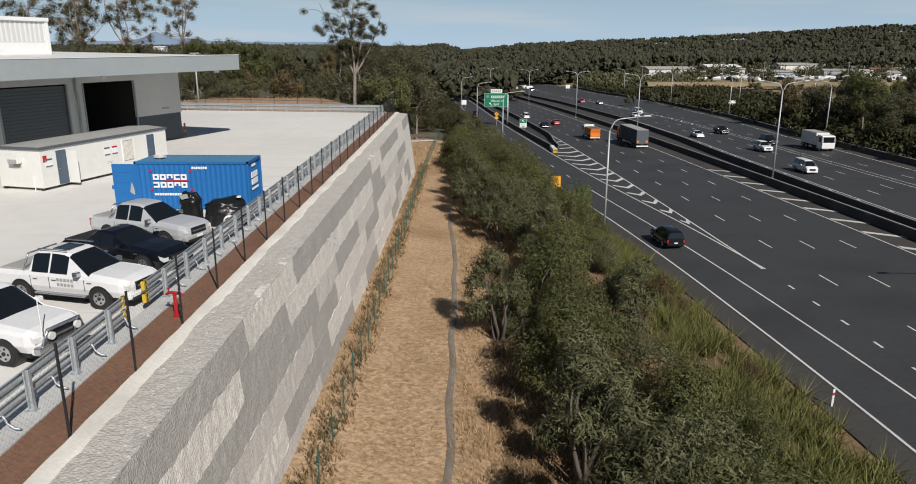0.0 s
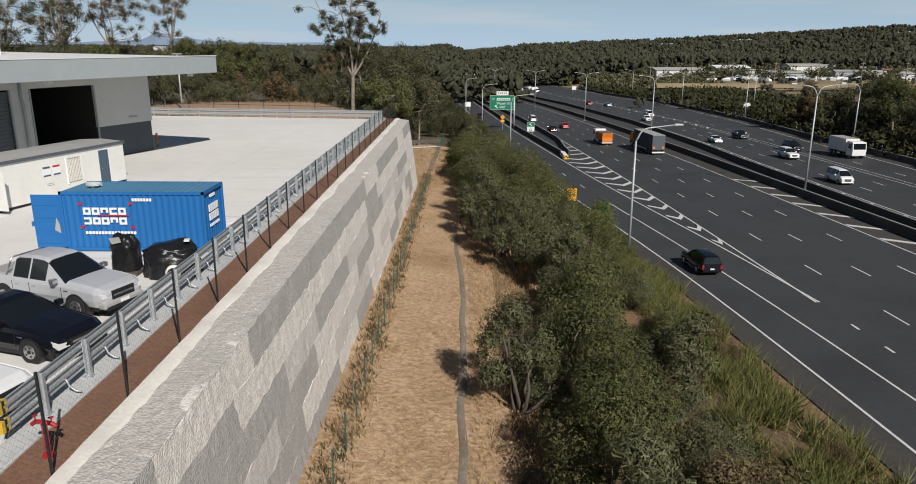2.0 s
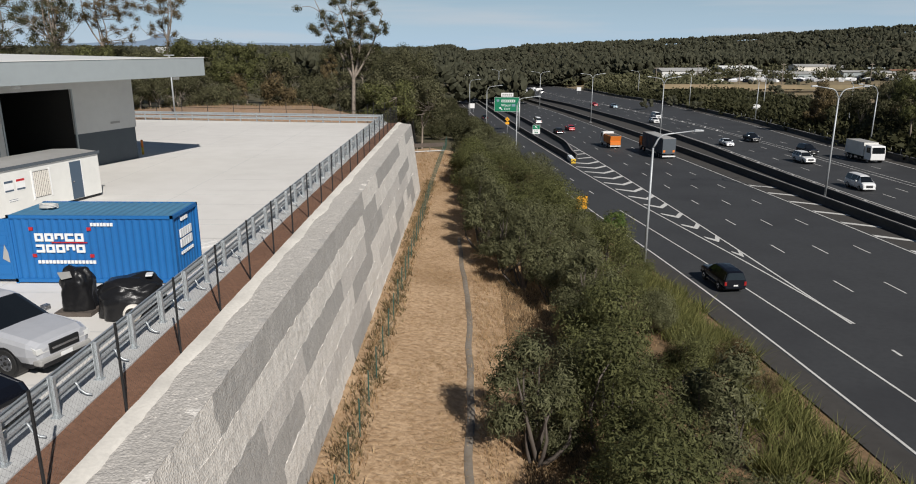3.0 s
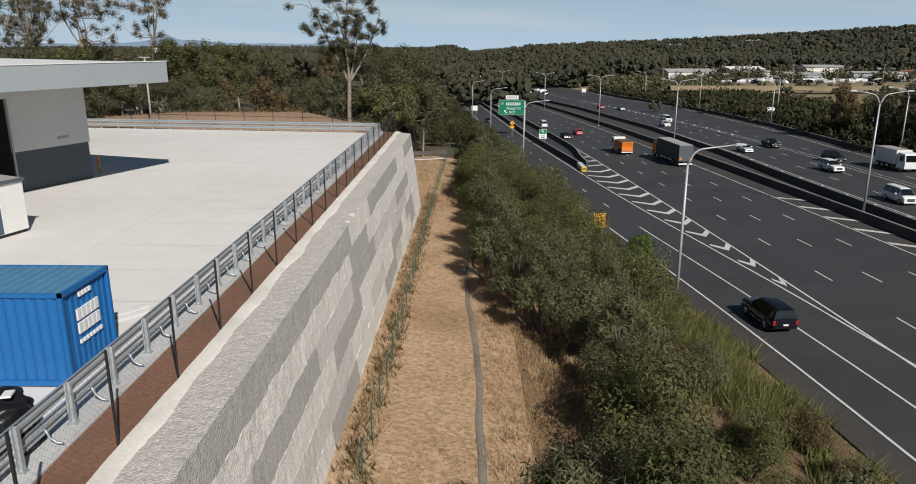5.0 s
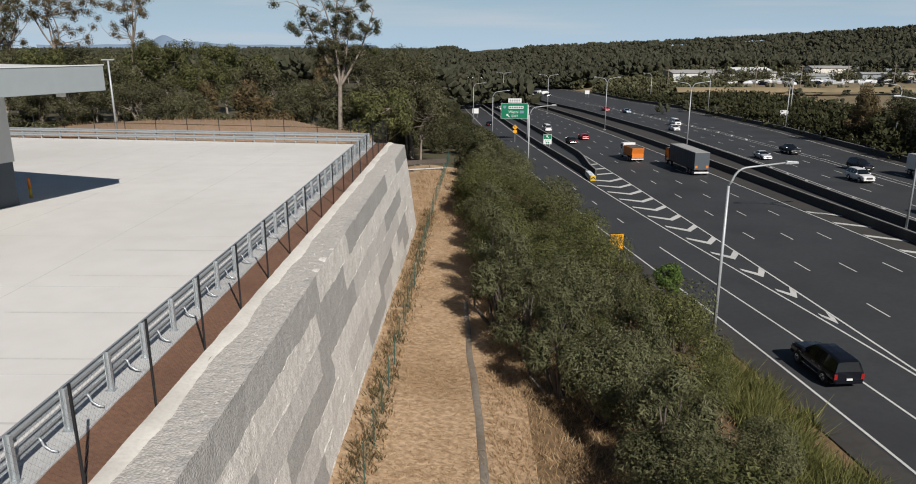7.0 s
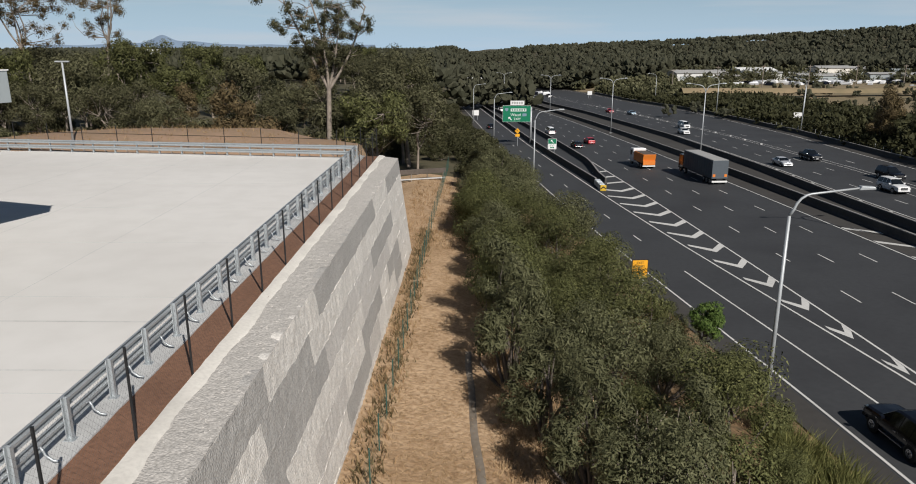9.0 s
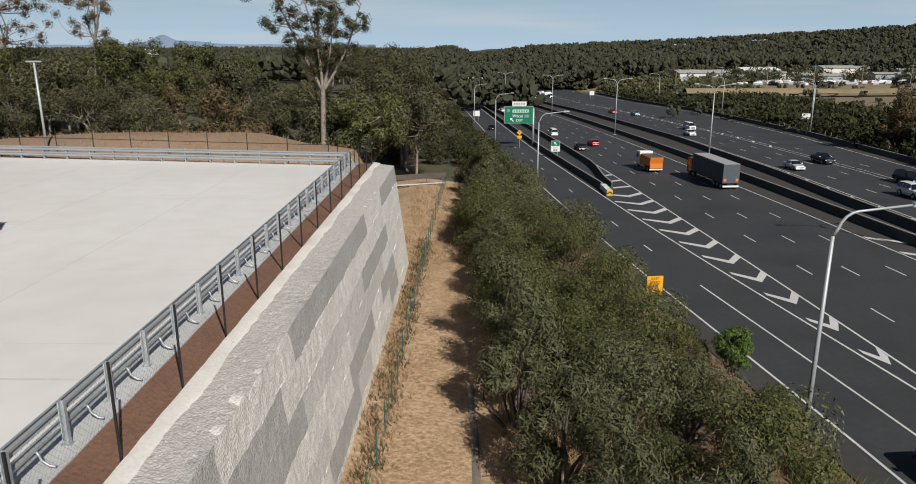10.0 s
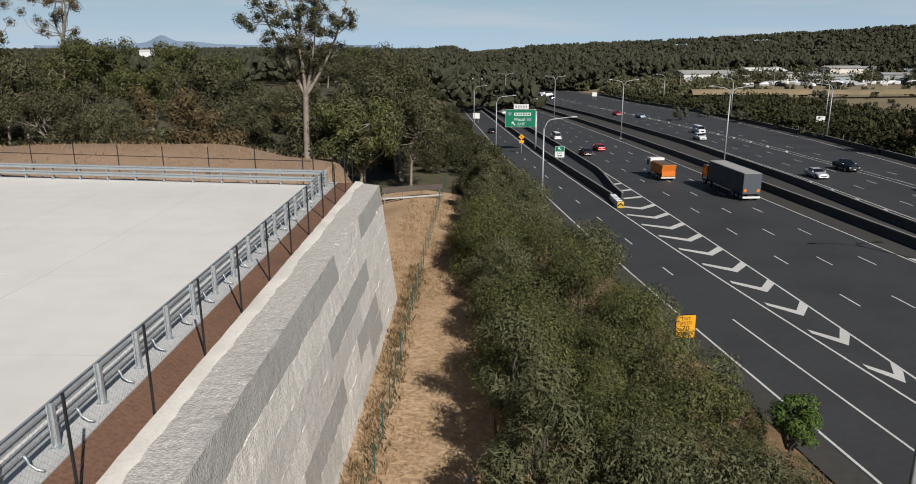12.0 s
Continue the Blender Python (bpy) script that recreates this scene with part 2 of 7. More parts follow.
M = dict(
    concrete=material("yard_concrete", (0.68, 0.66, 0.625), 0.85, vary=0.3, grain=0.7, stain=0.6, bump=0.05, dark=(0.52, 0.50, 0.465)),
    kerb=material("kerb_concrete", (0.52, 0.52, 0.51), 0.85, vary=0.3, grain=6, stain=0.3),
    cap=material("cap_render", (0.70, 0.665, 0.60), 0.9, vary=0.3, grain=9, stain=0.4, bump=0.3),
    rock_light=rock_material("pale_rock", (0.78, 0.74, 0.68), (0.54, 0.51, 0.465), 17.0),
    rock_mid=rock_material("mid_grey_rock", (0.655, 0.62, 0.575), (0.46, 0.435, 0.40), 18.0),
    rock_dark=rock_material("grey_rock", (0.47, 0.45, 0.42), (0.335, 0.32, 0.30), 18.0),
    top_rock=rock_material("top_rock", (0.53, 0.50, 0.46), (0.36, 0.34, 0.31), 16.0),
    drain=material("silted_drain", (0.23, 0.20, 0.165), 0.95, vary=0.6, grain=4, stain=0.7, bump=0.4, dark=(0.13, 0.10, 0.07)),
    soil=material("red_brown_soil", (0.235, 0.125, 0.078), 0.95, vary=0.6, grain=7, stain=0.4, bump=0.6, dark=(0.115, 0.06, 0.038)),
    straw=material("mown_dry_grass", (0.49, 0.345, 0.215), 0.95, vary=0.9, grain=3.6, stain=0.55, bump=1.0, dark=(0.25, 0.155, 0.08), relief=0.12),
    scrub=material("scrub_floor", (0.22, 0.14, 0.075), 0.95, vary=0.8, grain=3.0, stain=0.7, bump=0.8, dark=(0.06, 0.05, 0.03), relief=0.06),
    field=material("dry_field", (0.25, 0.19, 0.115), 0.95, vary=0.5, grain=0.25, stain=0.7, bump=0.2, dark=(0.115, 0.105, 0.055)),
    bush_floor=material("forest_floor", (0.10, 0.085, 0.05), 0.95, vary=0.6, grain=0.5, stain=0.6, bump=0.3, dark=(0.035, 0.04, 0.02)),
    mound=material("bare_mound_earth", (0.30, 0.20, 0.135), 0.95, vary=0.6, grain=1.8, stain=0.5, bump=0.4, dark=(0.20, 0.15, 0.09)),
    asphalt=material("asphalt", (0.052, 0.0535, 0.0555), 0.72, vary=0.45, grain=2.5, stain=0.6, bump=0.15, dark=(0.034, 0.034, 0.036), spec=0.3),
    shoulder=material("worn_asphalt", (0.062, 0.058, 0.053), 0.9, vary=0.5, grain=2.0, stain=0.5, bump=0.2, dark=(0.04, 0.037, 0.035)),
    paint=material("road_paint", (0.62, 0.61, 0.58), 0.7, vary=0.35, grain=5, stain=0.3, bump=0.05, dark=(0.36, 0.35, 0.33)),
    # barrier concrete twice: sides darkened as if in shade, top paler as if lit
    barrier=material("shaded_barrier_concrete", (0.075, 0.072, 0.068), 0.9, vary=0.4, grain=2.0, stain=0.5, bump=0.2),
    barrier_top=material("lit_barrier_cap_concrete", (0.26, 0.25, 0.24), 0.9, vary=0.4, grain=2.5, stain=0.4),
    galv=material("galvanised_steel", (0.50, 0.53, 0.545), 0.42, 0.55, vary=0.35, grain=5, stain=0.3, bump=0.03, dark=(0.34, 0.37, 0.39), spec=0.5),
    pole=material("galvanised_pole", (0.46, 0.48, 0.49), 0.5, 0.35, vary=0.3, grain=4, stain=0.2, bump=0.02),
    black=plain("black_paint", (0.012, 0.012, 0.013), 0.5),
    yellow=plain("yellow_paint", (0.62, 0.40, 0.03), 0.55),
    orange=plain("orange_paint", (0.70, 0.20, 0.025), 0.55),
    sign_yellow=plain("sign_yellow", (0.80, 0.38, 0.02), 0.45),
    sign_green=plain("sign_green", (0.005, 0.17, 0.085), 0.4),
    white=plain("white_paint", (0.76, 0.76, 0.75), 0.5),
    offwhite=material("hut_white_panel", (0.70, 0.695, 0.66), 0.6, vary=0.15, grain=2.5, stain=0.25, bump=0.04),
    wall_pale=material("pale_wall_sheet", (0.60, 0.60, 0.585), 0.7, vary=0.1, grain=2, stain=0.2, bump=0.03),
    wall_dark=material("dark_wall_band", (0.085, 0.10, 0.115), 0.7, vary=0.15, grain=2, stain=0.25, bump=0.03),
    fascia=material("grey_fascia_sheet", (0.34, 0.375, 0.385), 0.5, 0.1, vary=0.1, grain=2, stain=0.2, bump=0.02),
    roof=material("white_roof_sheet", (0.72, 0.72, 0.70), 0.5, vary=0.1, grain=2, stain=0.15, bump=0.02),
    # near-black that stands for the shade indoors
    dark_inside=plain("interior_shade_black", (0.03, 0.028, 0.026), 0.9),
    shutter=plain("grey_roller_shutter", (0.10, 0.115, 0.125), 0.6),
    hut_roof=material("hut_roof_sheet", (0.36, 0.355, 0.34), 0.6, vary=0.2, grain=2, stain=0.4, bump=0.05),
    door_blue=plain("blue_grey_door", (0.06, 0.09, 0.13), 0.5),
    blue=material("container_blue", (0.016, 0.135, 0.37), 0.5, vary=0.2, grain=3, stain=0.25, bump=0.04, dark=(0.012, 0.085, 0.28)),
    blue_top=material("faded_container_roof", (0.085, 0.23, 0.37), 0.6, vary=0.3, grain=3, stain=0.5, bump=0.04),
    red=plain("red_paint", (0.45, 0.012, 0.018), 0.35),
    plastic=material("black_plastic_wrap", (0.012, 0.012, 0.013), 0.3, vary=0.2, grain=4, stain=0.2, bump=0.6, relief=0.05),
    silver=plain("silver_car_paint", (0.54, 0.55, 0.575), 0.3, 0.25),
    car_white=plain("white_car_paint", (0.72, 0.72, 0.72), 0.3),
    car_black=plain("black_car_paint", (0.006, 0.007, 0.011), 0.15, 0.0, 0.3),
    car_red=plain("red_car_paint", (0.42, 0.01, 0.02), 0.3),
    car_blue=plain("pale_blue_car_paint", (0.25, 0.34, 0.42), 0.3, 0.3),
    glass=plain("dark_tinted_glass", (0.008, 0.010, 0.012), 0.08, 0.0, 0.8),
    rubber=plain("tyre_rubber", (0.015, 0.015, 0.015), 0.85),
    chrome=plain("bright_metal", (0.55, 0.55, 0.56), 0.25, 0.9),
    lens=plain("lamp_lens", (0.62, 0.62, 0.60), 0.2),
    tail=plain("red_lamp_lens", (0.30, 0.01, 0.01), 0.3),
    green_wire=plain("green_fence_coating", (0.02, 0.085, 0.07), 0.6),
    bark=material("gum_bark", (0.30, 0.255, 0.21), 0.9, vary=0.6, grain=3, stain=0.6, bump=0.5, dark=(0.10, 0.08, 0.065)),
    dark_bark=material("dark_bark", (0.12, 0.10, 0.085), 0.9, vary=0.6, grain=3, stain=0.5, bump=0.5),
    leaf_a=leaf_material("acacia_leaf", (0.068, 0.074, 0.026), (0.178, 0.18, 0.072), (0.040, 0.042, 0.017)),
    leaf_b=leaf_material("grey_green_leaf", (0.074, 0.078, 0.036), (0.18, 0.178, 0.095), (0.046, 0.046, 0.023)),
    leaf_c=leaf_material("olive_brown_leaf", (0.087, 0.067, 0.034), (0.212, 0.163, 0.082), (0.065, 0.044, 0.022)),
    leaf_d=leaf_material("bright_green_leaf", (0.058, 0.10, 0.022), (0.15, 0.205, 0.055), (0.045, 0.075, 0.018)),
    leaf_g=leaf_material("gum_leaf", (0.062, 0.063, 0.031), (0.155, 0.148, 0.082), (0.044, 0.042, 0.022)),
    leaf_y=leaf_material("yellow_green_reed", (0.085, 0.095, 0.028), (0.23, 0.22, 0.08), (0.065, 0.062, 0.024)),
    leaf_v=leaf_material("verge_leaf", (0.040, 0.042, 0.019), (0.078, 0.077, 0.036), (0.030, 0.029, 0.014)),
    leaf_far=leaf_material("far_tree_leaf", (0.052, 0.054, 0.034), (0.074, 0.072, 0.045), (0.044, 0.044, 0.029)),
    dry=leaf_material("dry_grass_blade", (0.33, 0.215, 0.115), (0.52, 0.385, 0.225), (0.22, 0.14, 0.072)),
    # the haze over the far ridge is put into this blue base colour
    haze_hill=plain("hazed_blue_hill", (0.16, 0.22, 0.30), 0.95),
)


# ---- mesh helpers ----
class Geo:
    """Gathers vertices and faces of one mesh."""

    def __init__(self):
        self.v, self.f, self.mi, self.cur = [], [], [], 0

    def add(self, verts, faces):
        k = len(self.v)
        self.v += [tuple(p) for p in verts]
        self.f += [tuple(i + k for i in q) for q in faces]
        self.mi += [self.cur] * len(faces)
        return self

    def box(self, x0, y0, z0, x1, y1, z1):
        v = [(x0, y0, z0), (x1, y0, z0), (x1, y1, z0), (x0, y1, z0), (x0, y0, z1), (x1, y0, z1), (x1, y1, z1), (x0, y1, z1)]
        return self.add(v, [(0, 3, 2, 1), (4, 5, 6, 7), (0, 1, 5, 4), (1, 2, 6, 5), (2, 3, 7, 6), (3, 0, 4, 7)])

    def prism(self, pts, axis, a, b, pts2=None):
        """A closed outline pushed from a to b along axis; pts2: the outline at b."""
        def put(p, w):
            return {"x": (w, p[0], p[1]), "y": (p[0], w, p[1]), "z": (p[0], p[1], w)}[axis]
        n = len(pts)
        v = [put(p, a) for p in pts] + [put(p, b) for p in (pts2 or pts)]
        f = [tuple(range(n - 1, -1, -1)), tuple(range(n, 2 * n))] + [(i, (i + 1) % n, n + (i + 1) % n, n + i) for i in range(n)]
        return self.add(v, f)

    def tube(self, path, radii, sides=8, caps=True):
        path = [Vector(p) for p in path]
        radii = radii if isinstance(radii, (list, tuple)) else [radii] * len(path)
        v, f = [], []
        for i, p in enumerate(path):
            d = (path[min(i + 1, len(path) - 1)] - path[max(i - 1, 0)]).normalized()
            a = d.orthogonal().normalized() if abs(d.z) > 0.98 else d.cross(Vector((0, 0, 1))).normalized()
            b = d.cross(a)
            for k in range(sides):
                t = 2 * math.pi * k / sides
                v.append(p + (a * math.cos(t) + b * math.sin(t)) * radii[i])
        for i in range(len(path) - 1):
            for k in range(sides):
                k2 = (k + 1) % sides
                f.append((i * sides + k, i * sides + k2, (i + 1) * sides + k2, (i + 1) * sides + k))
        if caps:
            f += [tuple(range(sides - 1, -1, -1)), tuple(range((len(path) - 1) * sides, len(path) * sides))]
        return self.add(v, f)

    def sheet(self, fn, us, vs):
        """A grid of points fn(u, v)."""
        n, k = len(us), len(self.v)
        self.v += [fn(u, w) for w in vs for u in us]
        for j in range(len(vs) - 1):
            for i in range(n - 1):
                self.f.append((k + j * n + i, k + j * n + i + 1, k + (j + 1) * n + i + 1, k + (j + 1) * n + i))
                self.mi.append(self.cur)
        return self


def part(name, geo, mat, parent=None, label="", smooth=False, bevel=0.0):
    me = bpy.data.meshes.new(name)
    me.from_pydata(geo.v, [], geo.f)
    mats = mat if isinstance(mat, (list, tuple)) else [mat]
    for m in mats:
        me.materials.append(M[m])
    if len(mats) > 1:
        me.polygons.foreach_set("material_index", geo.mi)
    if smooth:
        me.polygons.foreach_set("use_smooth", [True] * len(me.polygons))
    me.update()
    ob = new(name, me)
    if parent is not None:
        ob.parent = parent
    if bevel:
        b = ob.modifiers.new("soft_edges", "BEVEL")
        b.width, b.segments, b.limit_method = bevel, 2, "ANGLE"
    if label:
        ob["label"] = label
    return ob


def thing(name, label, category, m=None, group="", kind=""):
    ob = new(name)
    ob.empty_display_size = 0.2
    if m is not None:
        ob.matrix_basis = m
    return tagged(ob, label, category, group, kind)


def lettering(name, text, size, mat, parent, m, label=""):
    cu = bpy.data.curves.new(name, "FONT")
    cu.body, cu.size, cu.extrude, cu.align_x, cu.align_y = text, size, 0.004, "CENTER", "CENTER"
    tmp = new(name + "_curve", cu)
    me = bpy.data.meshes.new_from_object(tmp.evaluated_get(bpy.context.evaluated_depsgraph_get()))
    bpy.data.objects.remove(tmp)
    me.materials.clear()
    me.materials.append(M[mat])
    ob = new(name, me)
    ob.parent, ob.matrix_basis = parent, m
    if label:
        ob["label"] = label
    return ob


def mesh_np(name, verts, faces, mat, parent=None):
    me = bpy.data.meshes.new(name)
    me.from_pydata(verts.tolist(), [], faces.tolist())
    me.materials.append(M[mat])
    ob = new(name, me)
    if parent is not None:
        ob.parent = parent
    return ob


# ---- the lie of the land ----
def smooth_step(a, b, v):
    t = np.clip((v - a) / (b - a), 0, 1)
    return t * t * (3 - 2 * t)


EDGE_Y = [-40, 30, 46, 71, 85, 98, 130, 204, 280, 376, 520]
EDGE_X = [24.0, 21.9, 21.0, 19.0, 17.4, 15.6, 12.3, 6.0, 1.2, -5.0, -18.0]


def median(y):
    """x of the painted line beside the median."""
    return 41.7 - 0.02 * (y - 60) - 1.4e-4 * (y - 60) ** 2


def ramp(y):
    """x of the painted left edge line of the exit lanes."""
    return sum(np.interp(y + d, EDGE_Y, EDGE_X) for d in (-14, -7, 0, 7, 14)) / 5


def far_edge(y):
    """x of the far verge."""
    return float(np.interp(y, [-40, 100, 165, 207, 290, 420, 560], [61, 68.3, 71.2, 74.2, 75, 62, 38]))


def road_z(x, y):
    yy = np.minimum(y, 360)
    return -10.22 + 0.0413 * np.clip(x, -10, 80) - 0.0199 * yy - 0.004 * np.maximum(y - 360, 0) * (y < 900)


def strip_z(x, y):
    """The mown strip and the scrub between the wall and the road."""
    d = -0.02 * (y - 55)
    return np.interp(x, [-6.5, -4.8, -0.5, 0.3, 6.0, 12.0], [-7.2, -7.45, -7.95, -8.05, -8.8, -9.6]) + d


def ground_z(x, y):
    x, y = float(x), float(y)
    left = ramp(y) - 2.2
    right = max(median(y) + 34, far_edge(y) + 4.0)
    rz = float(road_z(x, y))
    if x > left and x < right:
        z = rz - 0.12
    elif x <= left:
        s = float(strip_z(min(x, 12), y))
        e = float(road_z(left, y)) - 0.12
        k = float(smooth_step(left - 6, left, x))
        z = s * (1 - k) + e * k
        far = float(smooth_step(150, 260, y))
        z = z * (1 - far) + min(z, float(road_z(left, y)) + 0.5) * far
    else:
        z = float(road_z(right, y)) - 0.12 + 1.2 * float(smooth_step(right, right + 25, x))
    # behind the wall
    if x < -6.4:
        if y < 96.6:
            z = -9.2
        else:
            top = 1.15 * float(smooth_step(97.5, 103, y)) * float(smooth_step(-14, -21, x)) * float(smooth_step(-52, -34, x)) - 0.15
            top += 0.25 * noise.noise((x * 0.15, y * 0.15, 0))
            back = float(smooth_step(106, 126, y))
            top = top * (1 - back) + (-4.0 - 5.5 * float(smooth_step(-45, -10, x))) * back
            k = float(smooth_step(-8.0, -12.5, x))
            z = z * (1 - k) + top * k
    # distance and hills
    r = math.hypot(x, y)
    if r > 250:
        flat = -9.0
        k = float(smooth_step(250, 480, r))
        if not (left < x < right and y < 900):
            k *= float(smooth_step(0, 60, max(left - x, x - right)))
            z = z * (1 - k) + flat * k
        u = x / max(y, 1.0) if y > 1 else 1.5
        rise = float(np.interp(u, [-1.0, -0.6, -0.14, 0.0, 0.25, 0.57, 1.0], [8, 8, 8, 8, 21, 40, 44]))
        z += rise * float(smooth_step(560, 1350, r)) + 3 * noise.noise((x * 0.004, y * 0.004, 3)) * float(smooth_step(500, 900, r))
    return z


def build_ground():
    xs = sorted(set(list(np.arange(-90, 130, 2.0)) + [-6.6, -6.3] + [s * v for v in (150, 180, 220, 280, 360, 480, 640, 860, 1150, 1500, 2000, 2700, 3600) for s in (-1, 1)]))
    ys = sorted(set([-600, -300, -150, -90, -60] + list(np.arange(-40, 96, 3.0)) + [96.4, 96.8] + list(np.arange(99, 130, 2.0)) + list(np.arange(132, 300, 6.0)) + [310, 325, 345, 370, 400, 440, 490, 550, 620, 700, 800, 920, 1060, 1220, 1400, 1700, 2200, 3000, 4000]))
    g = Geo()
    nx = len(xs)
    for y in ys:
        for x in xs:
            z = ground_z(x, y)
            if -5 < x < 12 and y < 130:
                z += 0.07 * noise.noise((x * 0.8, y * 0.8, 5))
            g.v.append((float(x), float(y), z))
    for j in range(len(ys) - 1):
        for i in range(nx - 1):
            x, y = (xs[i] + xs[i + 1]) / 2, (ys[j] + ys[j + 1]) / 2
            g.f.append((j * nx + i, j * nx + i + 1, (j + 1) * nx + i + 1, (j + 1) * nx + i))
            if x > far_edge(y) + (30 if y < 260 else 6) and 150 < math.hypot(x, y) < 620:
                k = 2
            elif x < -12 and 96 < y < 112:
                k = 4
            elif x < 1.2 + 2.6 * noise.noise((y * 0.13, 0, 8)) and y < 96 or -12 < x < 2 and y < 136:
                k = 0
            elif x < 40 and y < 125:
                k = 1
            else:
                k = 3
            g.mi.append(k)
    ob = part("ground", g, ["straw", "scrub", "field", "bush_floor", "mound"], smooth=True)
    tagged(ob, "dry grass and scrub ground running out to wooded hills", "ground", kind="structure")


build_ground()


# ---- roads ----
def far_left(y):
    return np.interp(y, [-40, 80, 130, 156, 210, 300, 420, 560], [51.5, 50, 50.3, 51.0, 50.2, 44, 30, 6])


def far_right(y):
    return np.interp(y, [-40, 100, 165, 207, 290, 420, 560], [61, 68.3, 71.2, 74.2, 75, 62, 38])


ROAD_YS = [float(v) for v in list(np.arange(-40, 200, 4)) + list(np.arange(200, 561, 12))]


def ribbon(name, cols, mats, ys, label, lift=0.0):
    """A road surface whose columns are functions of y."""
    g = Geo()
    n = len(cols)
    for y in ys:
        for c in cols:
            x = float(c(y))
            g.v.append((x, y, float(road_z(x, y)) + lift))
    for j in range(len(ys) - 1):
        for i in range(n - 1):
            g.f.append((j * n + i, j * n + i + 1, (j + 1) * n + i + 1, (j + 1) * n + i))
            g.mi.append(mats[i])
    ob = part(name, g, ["asphalt", "shoulder"])
    return tagged(ob, label, "road", kind="structure")


ribbon("road_northbound", [lambda y: ramp(y) - 2.0, lambda y: ramp(y) - 0.25, lambda y: median(y) - 3.8, lambda y: median(y) + 0.3, lambda y: median(y) + 3.2], [1, 0, 0, 1], ROAD_YS,
       "dark asphalt motorway carriageway with painted lanes and exit")
ribbon("road_southbound", [lambda y: far_left(y) - 3.0, lambda y: far_left(y) - 0.2, lambda y: far_right(y) + 0.2, lambda y: far_right(y) + 2.6], [1, 0, 1], ROAD_YS,
       "dark asphalt motorway carriageway beyond the median barriers")
ribbon("median_ground", [lambda y: median(y) + 3.2, lambda y: far_left(y) - 3.0], [1], ROAD_YS, "narrow paved strip between two median barriers", lift=-0.02)

marks = thing("lane_markings", "white painted lane lines, dashes and chevrons on asphalt", "road marking", kind="structure")


def stripe(name, fn, y0, y1, width, step=6.0):
    g = Geo()
    n = max(1, int(math.ceil((y1 - y0) / step)))
    for i in range(n + 1):
        y = y0 + (y1 - y0) * i / n
        x = float(fn(y))
        for s in (-0.5, 0.5):
            g.v.append((x + s * width, y, float(road_z(x, y)) + 0.012))
    for i in range(n):
        g.f.append((2 * i, 2 * i + 1, 2 * i + 3, 2 * i + 2))
        g.mi.append(0)
    return part(name, g, "paint", marks)


def dashes(fn, y0, y1, pitch, length, width):
    y = y0
    while y < y1:
        stripe("dash", fn, y, y + length, width, 4.0)
        y += pitch


stripe("edge_line", ramp, -40, 380, 0.17)
stripe("lane_line", lambda y: ramp(y) + 3.45, -40, 100.6, 0.16)
dashes(lambda y: ramp(y) + 3.5, 112.3, 260, 11.7, 2.6, 0.15)
stripe("gore_line", lambda y: ramp(y) + 7.05, 59.7, 380, 0.18)
stripe("gore_line", lambda y: median(y) - 15.0, 59.7, 520, 0.18)
dashes(lambda y: median(y) - 14.9, 10.0, 57, 4.0, 1.0, 0.18)
for off, ph in ((11.2, 1.5), (7.5, 0.7), (3.75, 0.3)):
    dashes(lambda y, off=off: median(y) - off, 5.0 + ph, 420, 12.0, 3.0, 0.14)
stripe("edge_line", median, -40, 540, 0.17)
stripe("edge_line", far_left, -40, 540, 0.17)
stripe("edge_line", far_right, -40, 540, 0.17)
for off in (3.9, 7.6, 14.5):
    dashes(lambda y, off=off: far_left(y) + off, 2.0 + off, 420, 12.0, 3.0, 0.14)
stripe("divider_line", lambda y: far_left(y) + 10.6, 60, 420, 0.13)
stripe("divider_line", lambda y: far_left(y) + 11.7, 60, 420, 0.13)


def quad_mark(name, pts):
    g = Geo()
    g.add([(x, y, float(road_z(x, y)) + 0.013) for x, y in pts], [tuple(range(len(pts)))])
    part(name, g, "paint", marks)


# chevrons of the gore, apex towards the oncoming traffic
y = 77.5
while y < 146:
    a, b = float(ramp(y)) + 7.2, float(median(y)) - 15.15
    w = b - a
    if w > 0.5:
        mid, back, th = (a * 0.42 + b * 0.58), min(1.2 + w * 0.45, 2.6), 1.15
        quad_mark("chevron", [(a, y + back), (mid, y - 0.1), (mid, y + th), (a + 0.02, y + back + 0.75)])
        quad_mark("chevron", [(mid, y - 0.1), (b, y + back * 0.75), (b, y + back * 0.75 + th * 1.25), (mid, y + th)])
    y += 5.85
for i in range(3):
    y = 149.0 + 5.9 * i
    a, b = 20.3 + 0.1 * i, float(median(y)) - 15.2
    quad_mark("hatch_bar", [(a, y), (b, y + 1.0), (b, y + 2.0), (a, y + 1.0)])
